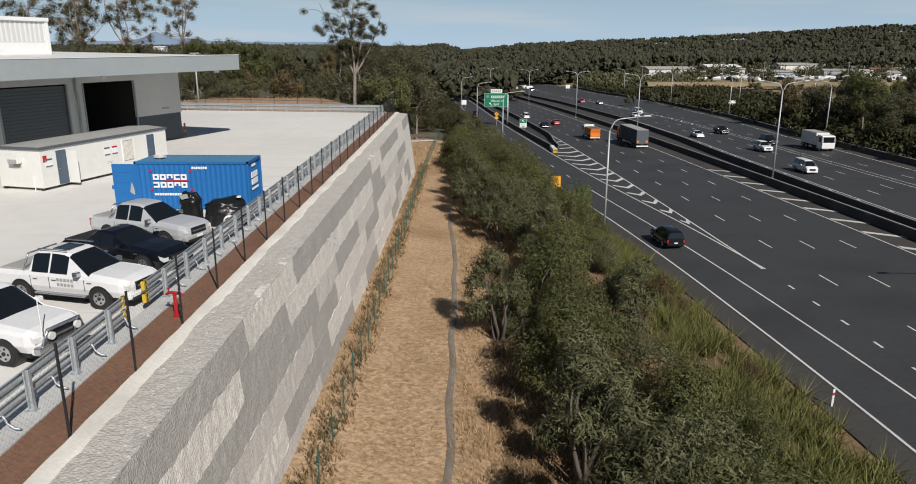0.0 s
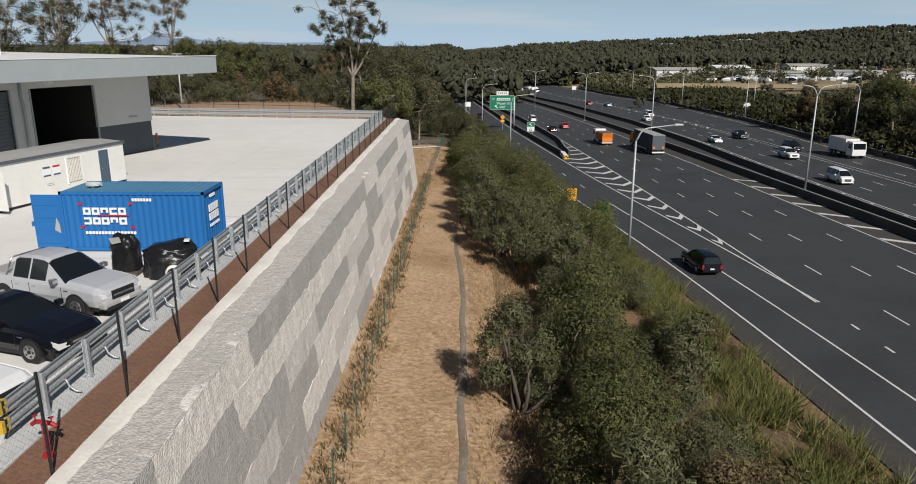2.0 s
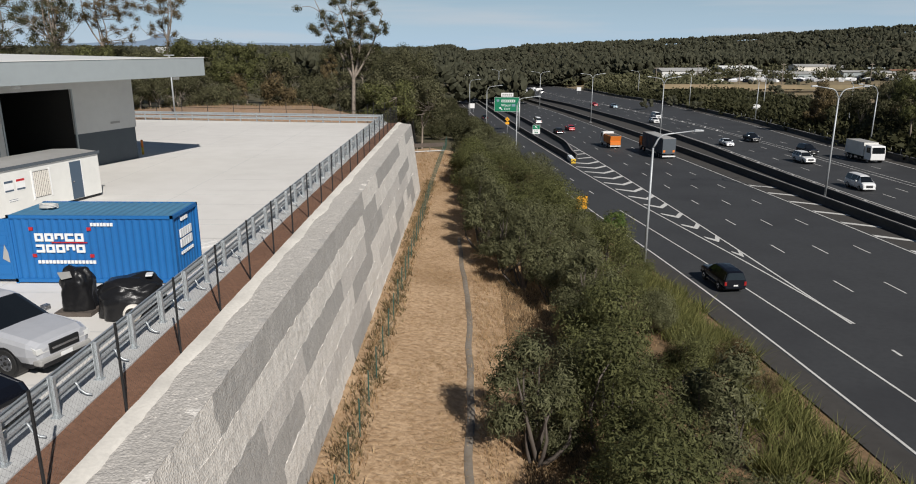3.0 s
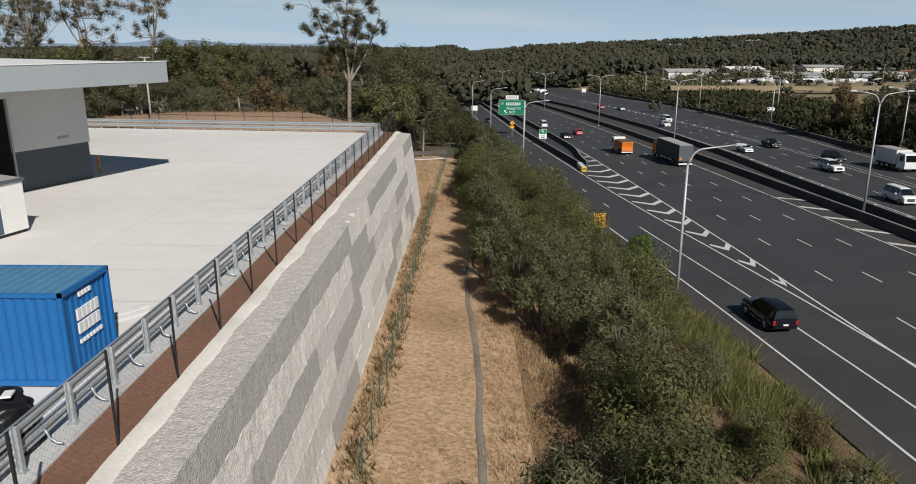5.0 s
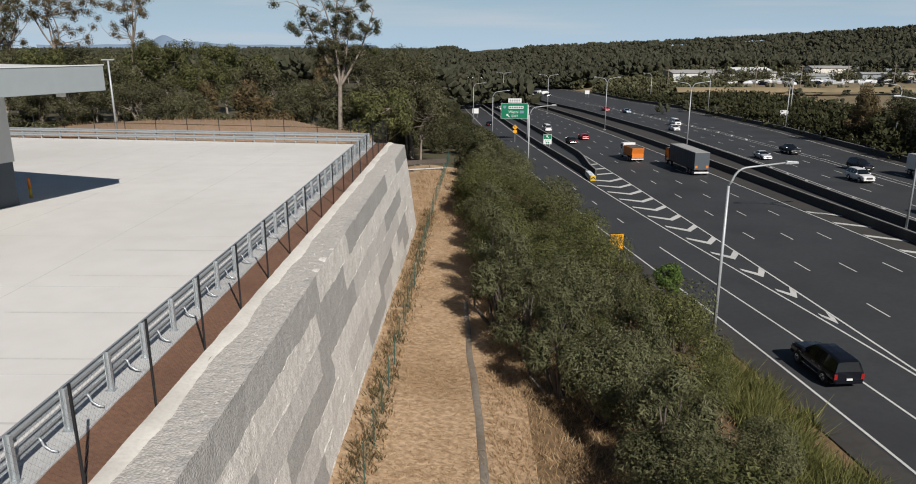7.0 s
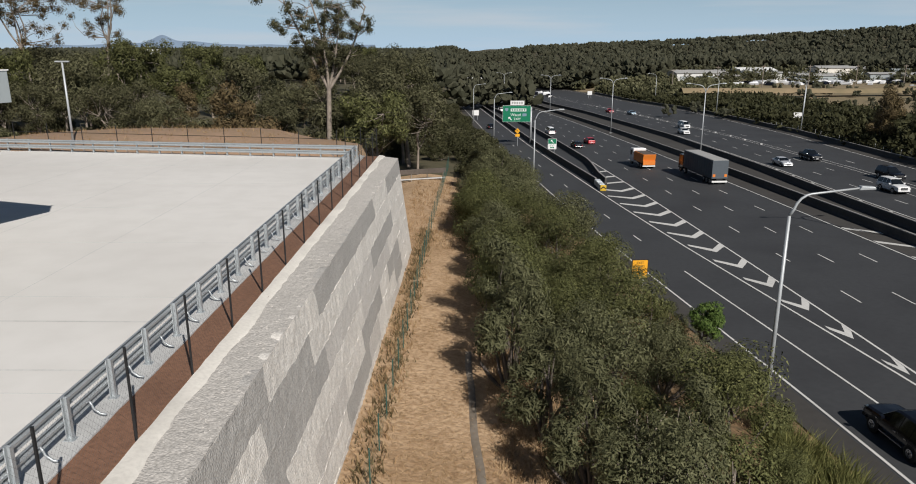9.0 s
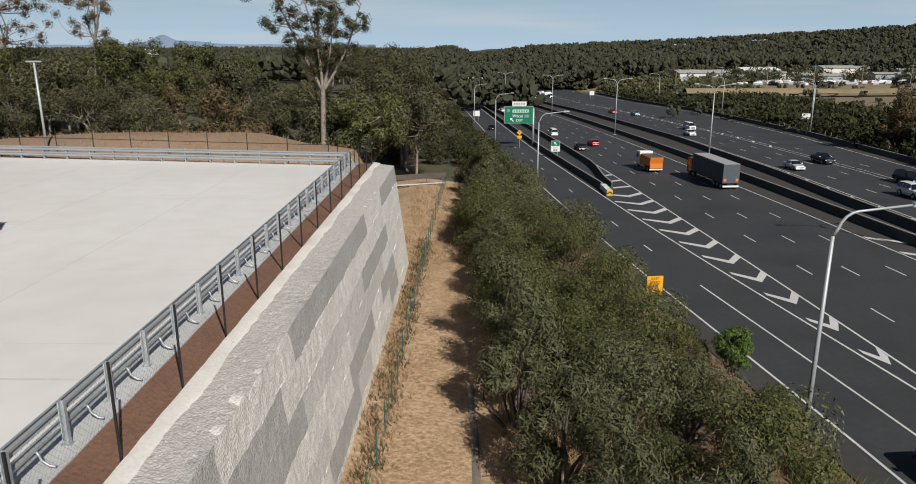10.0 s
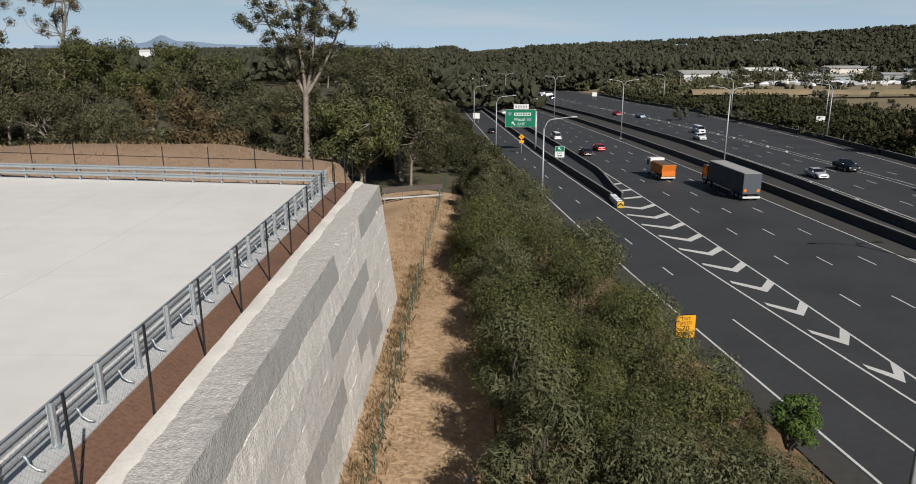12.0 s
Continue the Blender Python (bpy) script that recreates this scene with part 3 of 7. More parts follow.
# hatching on both sides of the median
for i in range(9):
    y = 62.0 + 6.2 * i
    a = float(median(y))
    quad_mark("hatch_bar", [(a + 0.15, y + 2.6), (a + 2.9, y), (a + 2.9, y + 0.9), (a + 0.15, y + 3.6)])
for i in range(12):
    y = 78.0 + 7.0 * i
    a = float(far_left(y))
    quad_mark("hatch_bar", [(a - 2.3, y), (a - 0.2, y + 1.8), (a - 0.2, y + 2.7), (a - 2.3, y + 0.9)])
for i in range(20):
    y = 190.0 + 9.0 * i
    a = float(far_left(y)) + 10.7
    quad_mark("hatch_bar", [(a, y), (a + 0.95, y + 2.0), (a + 0.95, y + 3.2), (a, y + 1.2)])


def barrier(label, fn, y0, y1, h=0.95, step=6.0, lean=0.16):
    """A cast concrete road barrier; shade coloured into its sides, sunlight into its top."""
    th = thing("road_barrier", label, "barrier", group="motorway barriers")
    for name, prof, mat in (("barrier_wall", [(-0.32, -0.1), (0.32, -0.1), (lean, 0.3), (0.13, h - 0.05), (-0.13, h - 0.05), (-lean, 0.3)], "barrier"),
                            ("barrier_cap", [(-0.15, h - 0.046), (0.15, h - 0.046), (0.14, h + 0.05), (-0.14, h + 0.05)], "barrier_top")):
        g = Geo()
        n, k = int((y1 - y0) / step), len(prof)
        for j in range(n + 1):
            yy = y0 + (y1 - y0) * j / n
            xx = float(fn(yy))
            for dx, dz in prof:
                g.v.append((xx + dx, yy, float(road_z(xx, yy)) + dz))
        for j in range(n):
            for i in range(k):
                i2 = (i + 1) % k
                g.f.append((j * k + i, j * k + i2, (j + 1) * k + i2, (j + 1) * k + i))
        g.f += [tuple(range(k)), tuple(range(n * k + k - 1, n * k - 1, -1))]
        part(name, g, mat, th)
    return th


barrier("long concrete median barrier beside asphalt, sides darkened for shade", lambda y: median(y) + 3.25, -40, 540, 0.95)
barrier("long concrete median barrier, sides darkened for shade, top pale as lit", lambda y: far_left(y) - 3.1, -40, 540, 0.95)
barrier("concrete barrier dividing the exit lanes, sides darkened for shade", lambda y: ramp(y) + 8.3, 149, 360, 1.0)
barrier("concrete barrier along the through lanes, sides darkened for shade", lambda y: median(y) - 16.3 - 2.0 * float(smooth_step(175, 149, y)), 149, 420, 1.0)
barrier("concrete barrier beside the far verge, sides darkened for shade", lambda y: far_right(y) + 2.7, 20, 420, 0.9)

# crash cushion at the nose of the barriers
cc = thing("crash_cushion", "ribbed grey crash cushion with yellow chevron nose", "crash cushion", pose(19.1, 143.2, float(road_z(19.1, 145)) - 0.02))
for i in range(9):
    part("rib", Geo().box(-0.42, 0.5 + i * 0.6, 0.05, 0.42, 0.95 + i * 0.6, 0.85 + 0.02 * (i % 2)), "galv", cc, bevel=0.04)
part("rail", Geo().box(-0.3, 0.3, 0.02, 0.3, 6.2, 0.6), "black", cc)
part("nose", Geo().box(-0.45, 0.0, 0.05, 0.45, 0.3, 0.9), "yellow", cc, "yellow nose with black chevrons", bevel=0.05)
for s in (-1, 1):
    part("chevron", Geo().add([(0, -0.006, 0.75), (s * 0.4, -0.006, 0.45), (s * 0.4, -0.006, 0.25), (0, -0.006, 0.55)], [(0, 1, 2, 3)]), "black", cc)


# ---- yard, kerb and retaining wall ----
def yard_end(x):
    return 94.6 + 0.13 * (-10.5 - x)


g = Geo()
g.prism([(-10.25, -40), (-10.25, yard_end(-10.25)), (-150, yard_end(-150)), (-150, -40)], "z", -0.35, 0.0)
yard = tagged(part("yard_slab", g, "concrete"), "pale broom-finished concrete yard slab", "pavement", kind="structure")
# sawn joints, a shade darker
for y in np.arange(-12, 92, 7.3):
    part("joint", Geo().box(-60, y - 0.012, -0.01, -10.4, y + 0.012, 0.003), "kerb", yard)
for x in np.arange(-54, -12, 6.1):
    part("joint", Geo().box(x - 0.012, -30, -0.01, x + 0.012, 93.5, 0.003), "kerb", yard)
park = thing("parking_lines", "white painted parking bay lines on concrete", "road marking", kind="structure")
for y in (14.8, 18.4, 22.0, 25.55, 29.15, 32.72, 36.3, 40.15, 43.8, 47.4, 51.05, 55.05, 58.65):
    part("bay_line", Geo().add([(-16.4, y - 0.05, 0.004), (-11.3, y - 0.05, 0.004), (-11.3, y + 0.05, 0.004), (-16.4, y + 0.05, 0.004)], [(0, 1, 2, 3)]), "paint", park)
for k in (0, 1):
    yy = 19.4 + 1.3 * k
    part("hatch_mark", Geo().add([(-12.3, yy, 0.004), (-10.6, yy + 0.5, 0.004), (-10.6, yy + 0.62, 0.004), (-12.3, yy + 0.12, 0.004)], [(0, 1, 2, 3)]), "yellow", park, "faded yellow line")

g = Geo().prism([(-10.25, -40), (-9.6, -40), (-9.6, 95.2), (-10.25, 95.2)], "z", -0.4, 0.06)
tagged(part("kerb", g, "kerb", bevel=0.03), "grey concrete kerb under the guard rail", "kerb", kind="structure")
g = Geo().sheet(lambda u, w: (u, w, 0.0 + 0.03 * noise.noise((u * 3, w * 1.3, 2)) - 0.02 * (u + 9.6)), list(np.linspace(-9.6, -8.2, 9)), list(np.arange(-40, 95.6, 0.4)))
tagged(part("soil_strip", g, "soil", smooth=True), "bare red-brown soil strip behind the kerb", "soil", kind="structure")

# pale rendered cap with a ragged outer edge
us = list(np.linspace(0, 1, 7))


def cap_point(u, w):
    edge = -7.98 + 0.16 * noise.noise((0, w * 0.35, 7)) + 0.07 * noise.noise((0, w * 1.7, 9))
    inner = -8.5 + 0.03 * noise.noise((0, w * 1.1, 4))
    x = inner + (edge - inner) * u
    return (x, w, 0.03 - 0.1 * u * u - 0.12 * (u > 0.99) + 0.015 * noise.noise((x * 4, w * 2, 1)))


tagged(part("wall_cap", Geo().sheet(cap_point, us, list(np.arange(-40, 95.61, 0.3))), "cap", smooth=True), "pale rough rendered capping with a ragged edge", "wall cap", kind="structure")

# the wall: an earth core, then rock-faced panels course by course
wall = thing("wall_retaining", "tall rock-faced retaining wall with darker zigzag panels", "wall", kind="structure")
part("core", Geo().prism([(-8.6, -0.3), (-7.2, -0.35), (-6.3, -8.8), (-8.6, -8.8)], "y", -40, 95.4), "rock_dark", wall)
COURSES, TOPZ, FOOTZ = 7, -0.22, -8.4
rnd = random.Random(4)


def face_x(c, z):
    return -6.93 + 0.004 * c + 0.122 * (TOPZ - z)


def panel(c, ya, yb, mat):
    """One length of course c, from ya to yb, with ragged ends and a stony face."""
    h = (TOPZ - FOOTZ) / COURSES
    z1 = TOPZ - c * h
    z0 = z1 - h
    near = yb > 15
    dy = 0.13 if near else 1.2
    nu, nv = max(2, int((yb - ya) / dy)), 9 if near else 3
    rough = {"rock_light": 0.06, "rock_mid": 0.045, "rock_dark": 0.04}[mat]

    def pt(u, w):
        z = z1 + (z0 - z1) * w
        yy = ya + (yb - ya) * u
        n1 = noise.noise((yy * 3.4, z * 3.4, c)) * 0.8 + noise.noise((yy * 0.5, z * 0.5, c)) * 0.7 
        inside = 0.5 + 0.5 * min(1.0, 6 * min(u, 1 - u))
        shift = 0.2 * noise.noise((ya * 5 if u < 0.5 else yb * 5, z * 2.2, 11))
        return (face_x(c, z) + n1 * rough * inside, yy + shift * abs(2 * u - 1) ** 3, z + 0.12 * noise.noise((yy * 1.3, z1 if w < 0.5 else z0, 5)) * abs(2 * w - 1))
    g = Geo().sheet(pt, [i / nu for i in range(nu + 1)], [i / nv for i in range(nv + 1)])
    # ledge on top of the course
    n = nu + 1
    lip = list(g.v[:n])
    k = len(g.v)
    g.v += lip + [(v[0] - 0.3, v[1], v[2] + 0.02) for v in lip]
    for i in range(nu):
        g.f.append((k + n + i, k + n + i + 1, k + i + 1, k + i))
        g.mi.append(0)
    return part("rock_panel", g, mat, wall, smooth=True)


# each course changes stone from length to length: (end, stone), from the south
D_, M_, L_ = "rock_dark", "rock_mid", "rock_light"
LENGTHS = [
    [(22.0, D_), (29.0, L_), (55.8, D_), (62.7, L_), (79.5, D_), (86.2, L_), (95.35, D_)],
    [(2.0, D_), (20.7, L_), (27.0, D_), (54.8, L_), (60.9, D_), (95.35, L_)],
    [(8.0, L_), (32.0, D_), (37.5, M_), (46.0, D_), (54.2, M_), (62.7, D_), (76.0, M_), (86.6, D_), (95.35, L_)],
    [(12.0, D_), (30.0, M_), (36.3, D_), (48.5, L_), (56.0, D_), (71.0, L_), (83.0, M_), (95.35, L_)],
    [(24.0, L_), (33.0, D_), (40.0, L_), (52.0, M_), (59.0, L_), (65.0, M_), (70.0, L_), (77.2, D_), (81.0, L_), (87.8, D_), (95.35, L_)],
    [(18.0, L_), (30.0, M_), (40.0, D_), (46.0, L_), (52.4, D_), (64.5, L_), (71.2, D_), (75.0, M_), (84.0, L_), (88.2, D_), (95.35, L_)],
    [(20.0, M_), (27.0, L_), (33.0, M_), (44.0, L_), (49.0, M_), (62.0, L_), (67.0, M_), (80.0, L_), (85.0, M_), (95.35, L_)],
]
for c, runs in enumerate(LENGTHS):
    ya = -40.0
    for end, stone in runs:
        k = max(1, round((end - ya) / 7.0)) if end > 10 else 1
        for i in range(k):
            panel(c, ya + (end - ya) * i / k, ya + (end - ya) * (i + 1) / k, stone)
        ya = end
# north end face and the rocky top
g = Geo().sheet(lambda u, w: (-8.6 + u * (face_x(7 * w, TOPZ + (FOOTZ - TOPZ) * w) + 8.6), 95.36 + 0.06 * noise.noise((u * 8, w * 20, 1)), TOPZ + (FOOTZ - TOPZ) * w), [i / 10 for i in range(11)], [i / 40 for i in range(41)])
part("end_face", g, "rock_light", wall)
g = Geo().sheet(lambda u, w: (-8.35 + 1.43 * u, w, -0.02 - 0.18 * u + 0.022 * noise.noise((u * 7, w * 4.1, 1))), [i / 14 for i in range(15)], list(np.arange(8, 95.4, 0.12)))
part("top_rubble", g, "top_rock", wall)
part("top_rubble", Geo().sheet(lambda u, w: (-8.35 + 1.5 * u, w, -0.03 - 0.17 * u), [0, 0.5, 1], [-40, -20, 8]), "top_rock", wall)

# loose stones bedded in the face and the top
ICO_V = np.array([(0, 0, 1), (0.9, 0, 0.4), (0.28, 0.85, 0.45), (-0.72, 0.53, 0.4), (-0.7, -0.5, 0.5), (0.3, -0.85, 0.4), (0.7, 0.5, -0.45), (-0.3, 0.85, -0.4), (-0.9, 0, -0.45), (-0.28, -0.85, -0.4), (0.72, -0.52, -0.4), (0, 0, -1)])
ICO_F = np.array([(0, 1, 2), (0, 2, 3), (0, 3, 4), (0, 4, 5), (0, 5, 1), (1, 6, 2), (2, 7, 3), (3, 8, 4), (4, 9, 5), (5, 10, 1), (2, 6, 7), (3, 7, 8), (4, 8, 9), (5, 9, 10), (1, 10, 6), (6, 11, 7), (7, 11, 8), (8, 11, 9), (9, 11, 10), (10, 11, 6)])


def scatter(name, base_v, base_f, places, sizes, mat, parent=None, flat=1.0, rng=None):
    """Many small copies of one shape, joined into one mesh."""
    rng = rng or np.random.RandomState(1)
    n, k = len(places), len(base_v)
    ang = rng.rand(n) * 6.283
    ca, sa = np.cos(ang), np.sin(ang)
    jit = 1 + 0.35 * (rng.rand(n, k, 1) - 0.5)
    v = base_v[None] * jit * sizes[:, None, :]
    v = np.stack([v[..., 0] * ca[:, None] - v[..., 1] * sa[:, None], v[..., 0] * sa[:, None] + v[..., 1] * ca[:, None], v[..., 2] * flat], -1) + places[:, None, :]
    f = base_f[None] + (np.arange(n) * k)[:, None, None]
    return mesh_np(name, v.reshape(-1, 3), f.reshape(-1, base_f.shape[1]), mat, parent)


rs = np.random.RandomState(7)
N = 10
zz = TOPZ + (FOOTZ - TOPZ) * rs.rand(N)
yy = 10 + 85 * rs.rand(N)
cc_ = np.floor((TOPZ - zz) / ((TOPZ - FOOTZ) / COURSES))
pl = np.stack([-6.93 + 0.06 * cc_ + 0.075 * (TOPZ - zz) + 0.01, yy, zz], -1)
N2 = 3000
xx = -8.05 + 1.1 * rs.rand(N2)
pl2 = np.stack([xx, 10 + 85 * rs.rand(N2), -0.06 - 0.17 * (xx + 8.35) / 1.5], -1)
pl = np.concatenate([pl, pl2])
sz = (0.02 + 0.05 * rs.rand(len(pl), 1) ** 2) * np.array([[1, 1, 0.8]])
ob = scatter("bedded_stones", ICO_V, ICO_F, pl, sz, "top_rock", wall)
tagged(ob, kind="stuff")


# ---- guard rails ----
WPROF = [(0.0, 0.0), (0.045, 0.03), (0.045, 0.09), (0.0, 0.13), (0.0, 0.18), (0.045, 0.22), (0.045, 0.28), (0.0, 0.31), (-0.012, 0.31), (0.03, 0.275), (0.03, 0.225), (-0.015, 0.185), (-0.015, 0.125), (0.03, 0.085), (0.03, 0.035), (-0.012, 0.0)]


def guard_rail(label, length, m, post_from=1.0, ends=(False, False)):
    """Two W-beams on steel posts; local x runs along the rail, local y points to the traffic side."""
    th = thing("guard_rail", label, "guard rail", m, group="yard guard rails")
    n = max(1, round(length / 4))
    for z in (0.28, 0.72):
        for i in range(n):
            a, b = length * i / n, length * (i + 1) / n - 0.012
            g = Geo().prism([(0.09 + p[0] * 1.7, z + p[1]) for p in WPROF], "x", a, b)
            part("beam", g, "galv", th)
    gp = Geo().prism([(-0.055, -0.07), (0.055, -0.07), (0.055, 0.07), (-0.055, 0.07), (-0.055, 0.045), (0.03, 0.045), (0.03, -0.045), (-0.055, -0.045)], "z", 0.0, 1.04)
    gb = Geo().prism([(-0.10, 0.0), (0.10, 0.0), (0.10, 0.02), (-0.10, 0.02)], "y", -0.12, 0.12)
    gs = Geo().tube([(0, 0.05, 0.42), (0, 0.0, 0.32), (0, -0.03, 0.22), (0, -0.18, 0.1), (0, -0.32, 0.08)], 0.028, 6)
    mesh_post, mesh_plate, mesh_strut = None, None, None
    x = post_from
    while x < length:
        if mesh_post is None:
            a, b, c = part("post", gp, "galv", th), part("base_plate", gb, "galv", th), part("strut", gs, "galv", th, smooth=True)
            mesh_post, mesh_plate, mesh_strut = a.data, b.data, c.data
        else:
            a, b, c = new("post", mesh_post), new("base_plate", mesh_plate), new("strut", mesh_strut)
            for o in (a, b, c):
                o.parent = th
        a.location, b.location, c.location = (x, 0, 0), (x, 0, 0), (x + 1.0, 0, 0)
        x += 2.0
    for e, at in zip(ends, (0.0, length)):
        if e:
            for z in (0.28, 0.72):
                part("end_cap", Geo().box(at - 0.14, 0.07, z + 0.02, at + 0.14, 0.185, z + 0.3), "yellow", th, "yellow and black end cap")
                part("cap_band", Geo().box(at - 0.04, 0.065, z + 0.018, at + 0.04, 0.19, z + 0.302), "black", th)
    return th


guard_rail("double galvanised W-beam guard rail on steel posts, yellow end", 60.6, pose(-9.98, -40, 0.06, 0, 0, 90), 1.36, (False, True))
guard_rail("long double galvanised W-beam guard rail on steel posts", 71.9, pose(-9.98, 22.1, 0.06, 0, 0, 90), 1.3, (True, False))
ANG = math.degrees(math.atan2(0.13, -1))
guard_rail("double galvanised guard rail along the yard's end", 80.0, pose(-10.1, 94.05, 0.0, 0, 0, ANG), 1.0)


# ---- fences ----
def chain_fence(label, pts, h, spacing, post_r, mat, wire=0.1, wire_r=0.0022, first=0.0, group="", top_rail=False, lean=0.0):
    """Posts along a line with a diamond wire mesh between them."""
    th = thing("fence", label, "fence", group=group)
    (x0, y0, z0), (x1, y1, z1) = pts
    a, b = Vector((x0, y0, z0)), Vector((x1, y1, z1))
    length = (b - a).length
    d = (b - a) / length
    post_mesh = None
    s = first
    while s <= length + 0.01:
        p = a + d * s
        if post_mesh is None:
            ob = part("post", Geo().tube([(0, 0, -0.5), (0, 0, h)], post_r, 8), mat, th)
            post_mesh = ob.data
        else:
            ob = new("post", post_mesh)
            ob.parent = th
        ob.location = p
        s += spacing
    if wire:
        g = Geo()
        n = int(length / wire)
        for i in range(n):
            for sgn in (-1, 1):
                s0, s1 = i * wire, i * wire + sgn * h * 0.9
                if 0 <= s1 <= length:
                    g.tube([a + d * s0 + Vector((0, 0, 0.04)), a + d * s1 + Vector((0, 0, h * 0.94))], wire_r, 3, False)
        part("wire_mesh", g, mat, th)
    if top_rail:
        part("rail", Geo().tube([a + Vector((0, 0, h * 0.62)), b + Vector((0, 0, h * 0.62))], 0.025, 6), mat, th)
    return th


chain_fence("black chain-wire fence with tall slim posts on soil", ((-8.54, -40, 0.0), (-8.54, 95.0, 0.0)), 2.28, 3.38, 0.034, "black", 0.16, 0.0015, 0.22, "black fences")
chain_fence("black chain-wire fence below the earth mound", ((-11.5, 96.3, 0.0), (-60.0, 102.6, 0.3)), 2.0, 3.3, 0.034, "black", 0, 0.002, 0.6, "black fences", True)
chain_fence("black chain-wire fence closing the corner", ((-8.6, 95.1, 0.0), (-11.5, 96.3, 0.0)), 2.28, 1.5, 0.034, "black", 0.12, 0.003, 0.0, "black fences", True)
chain_fence("green chain-wire fence along the wall's foot", ((-4.75, 8, -6.45), (-4.75, 104, -8.4)), 1.7, 2.75, 0.026, "green_wire", 0.3, 0.0012, 0.5, "green fences")
chain_fence("green chain-wire fence beyond the wall's end", ((-4.75, 104, -8.4), (-4.3, 146, -9.3)), 1.7, 2.75, 0.026, "green_wire", 0.3, 0.0012, 0.5, "green fences")


vf = thing("verge_fence", "low wire fence on slim pale posts along the far verge", "fence")
for i in range(58):
    y = 66.0 + 3.2 * i
    x = far_edge(y) + 4.6
    z = ground_z(x, y)
    part("post", Geo().tube([(x, y, z - 0.4), (x, y, z + 1.5)], 0.05, 6), "pole", vf)
for dz in (0.5, 0.95, 1.4):
    part("wire", Geo().tube([(far_edge(66.0 + 6.4 * i) + 4.6, 66.0 + 6.4 * i, ground_z(far_edge(66.0 + 6.4 * i) + 4.6, 66.0 + 6.4 * i) + dz) for i in range(29)], 0.006, 3), "pole", vf)


# ---- street lamps ----
def street_lamp(label, m, height, arms, reach=3.6, group="motorway lamps"):
    th = thing("street_lamp", label, "street lamp", m, group=group)
    part("base_plate", Geo().box(-0.35, -0.35, -0.3, 0.35, 0.35, 0.05), "kerb", th, "concrete footing")
    bend = height - 1.3
    part("pole", Geo().tube([(0, 0, 0), (0, 0, bend)], [0.13, 0.085], 10), "pole", th, smooth=True)
    for s in arms:
        path = [(0, 0, bend)] + [(s * (0.15 + 0.95 * (1 - math.cos(t))), 0, bend + 1.15 * math.sin(t)) for t in (0.3, 0.6, 0.9, 1.2, 1.45)] + [(s * reach, 0, height + 0.15)]
        arm = part("arm", Geo().tube(path, [0.085, 0.08, 0.075, 0.07, 0.065, 0.06, 0.05], 8), "pole", th, smooth=True)
        hd = Geo().prism([(s * (reach - 0.1), height + 0.06), (s * (reach + 0.75), height + 0.1), (s * (reach + 0.7), height + 0.24), (s * reach, height + 0.27)], "y", -0.16, 0.16)
        part("lamp_head", hd, "pole", th, bevel=0.03)
    return th


for x, y in ((15.4, 73.2), (8.3, 140.5), (4.6, 205.0), (0.2, 280.0)):
    street_lamp("tall galvanised street lamp with one curved arm", pose(x, y, float(road_z(x, y)) - 0.05), 12.6, (1,), 3.4)
for x, y in ((47.6, 40.0), (46.2, 104.2), (41.8, 170.0), (36.2, 227.2), (27.8, 298.0), (15.0, 380.0)):
    street_lamp("tall galvanised double-arm lamp on the median", pose(x, y, float(road_z(x, y))), 14.0, (1, -1), 2.9)
for x, y in ((73.7, 144.8), (77.2, 208.0), (78.0, 270.0), (76.0, 340.0), (85.0, 175.0), (92.0, 240.0)):
    street_lamp("galvanised street lamp on the far verge", pose(x, y, float(road_z(x, y)) - 0.05), 12.0, (-1,), 3.0)
yl = thing("yard_lamp", "slim straight yard floodlight pole beside the mound", "street lamp", pose(-36.0, 99.6, 0.0))
part("pole", Geo().tube([(0, 0, -0.3), (0, 0, 7.4)], [0.11, 0.08], 10), "pole", yl, smooth=True)
part("lamp_head", Geo().box(-0.6, -0.12, 7.38, 0.6, 0.12, 7.5), "pole", yl, bevel=0.03)


# ---- signs ----
def board(th, name, x0, z0, x1, z1, y, mat, label="", border=None):
    if border:
        part("border", Geo().box(x0 - 0.05, y + 0.004, z0 - 0.05, x1 + 0.05, y + 0.04, z1 + 0.05), border, th)
    return part(name, Geo().box(x0, y - 0.015, z0, x1, y, z1), mat, th, label, bevel=0.0)


def arrow_mark(th, x, z, s, y, mat="white"):
    part("arrow", Geo().add([(x - s, y, z + s), (x + 0.3 * s, y, z + s), (x - 0.15 * s, y, z + 0.5 * s), (x + s, y, z - 0.7 * s), (x + 0.65 * s, y, z - s), (x - 0.5 * s, y, z + 0.15 * s), (x - s, y, z - 0.3 * s)], [(0, 1, 2, 3, 4, 5, 6)]), mat, th)


UPRIGHT = pose(0, 0, 0, 90, 0, 0)


def text_at(th, txt, x, z, y, size, mat):
    lettering("lettering", txt, size, mat, th, Matrix.Translation((x, y, z)) @ UPRIGHT)


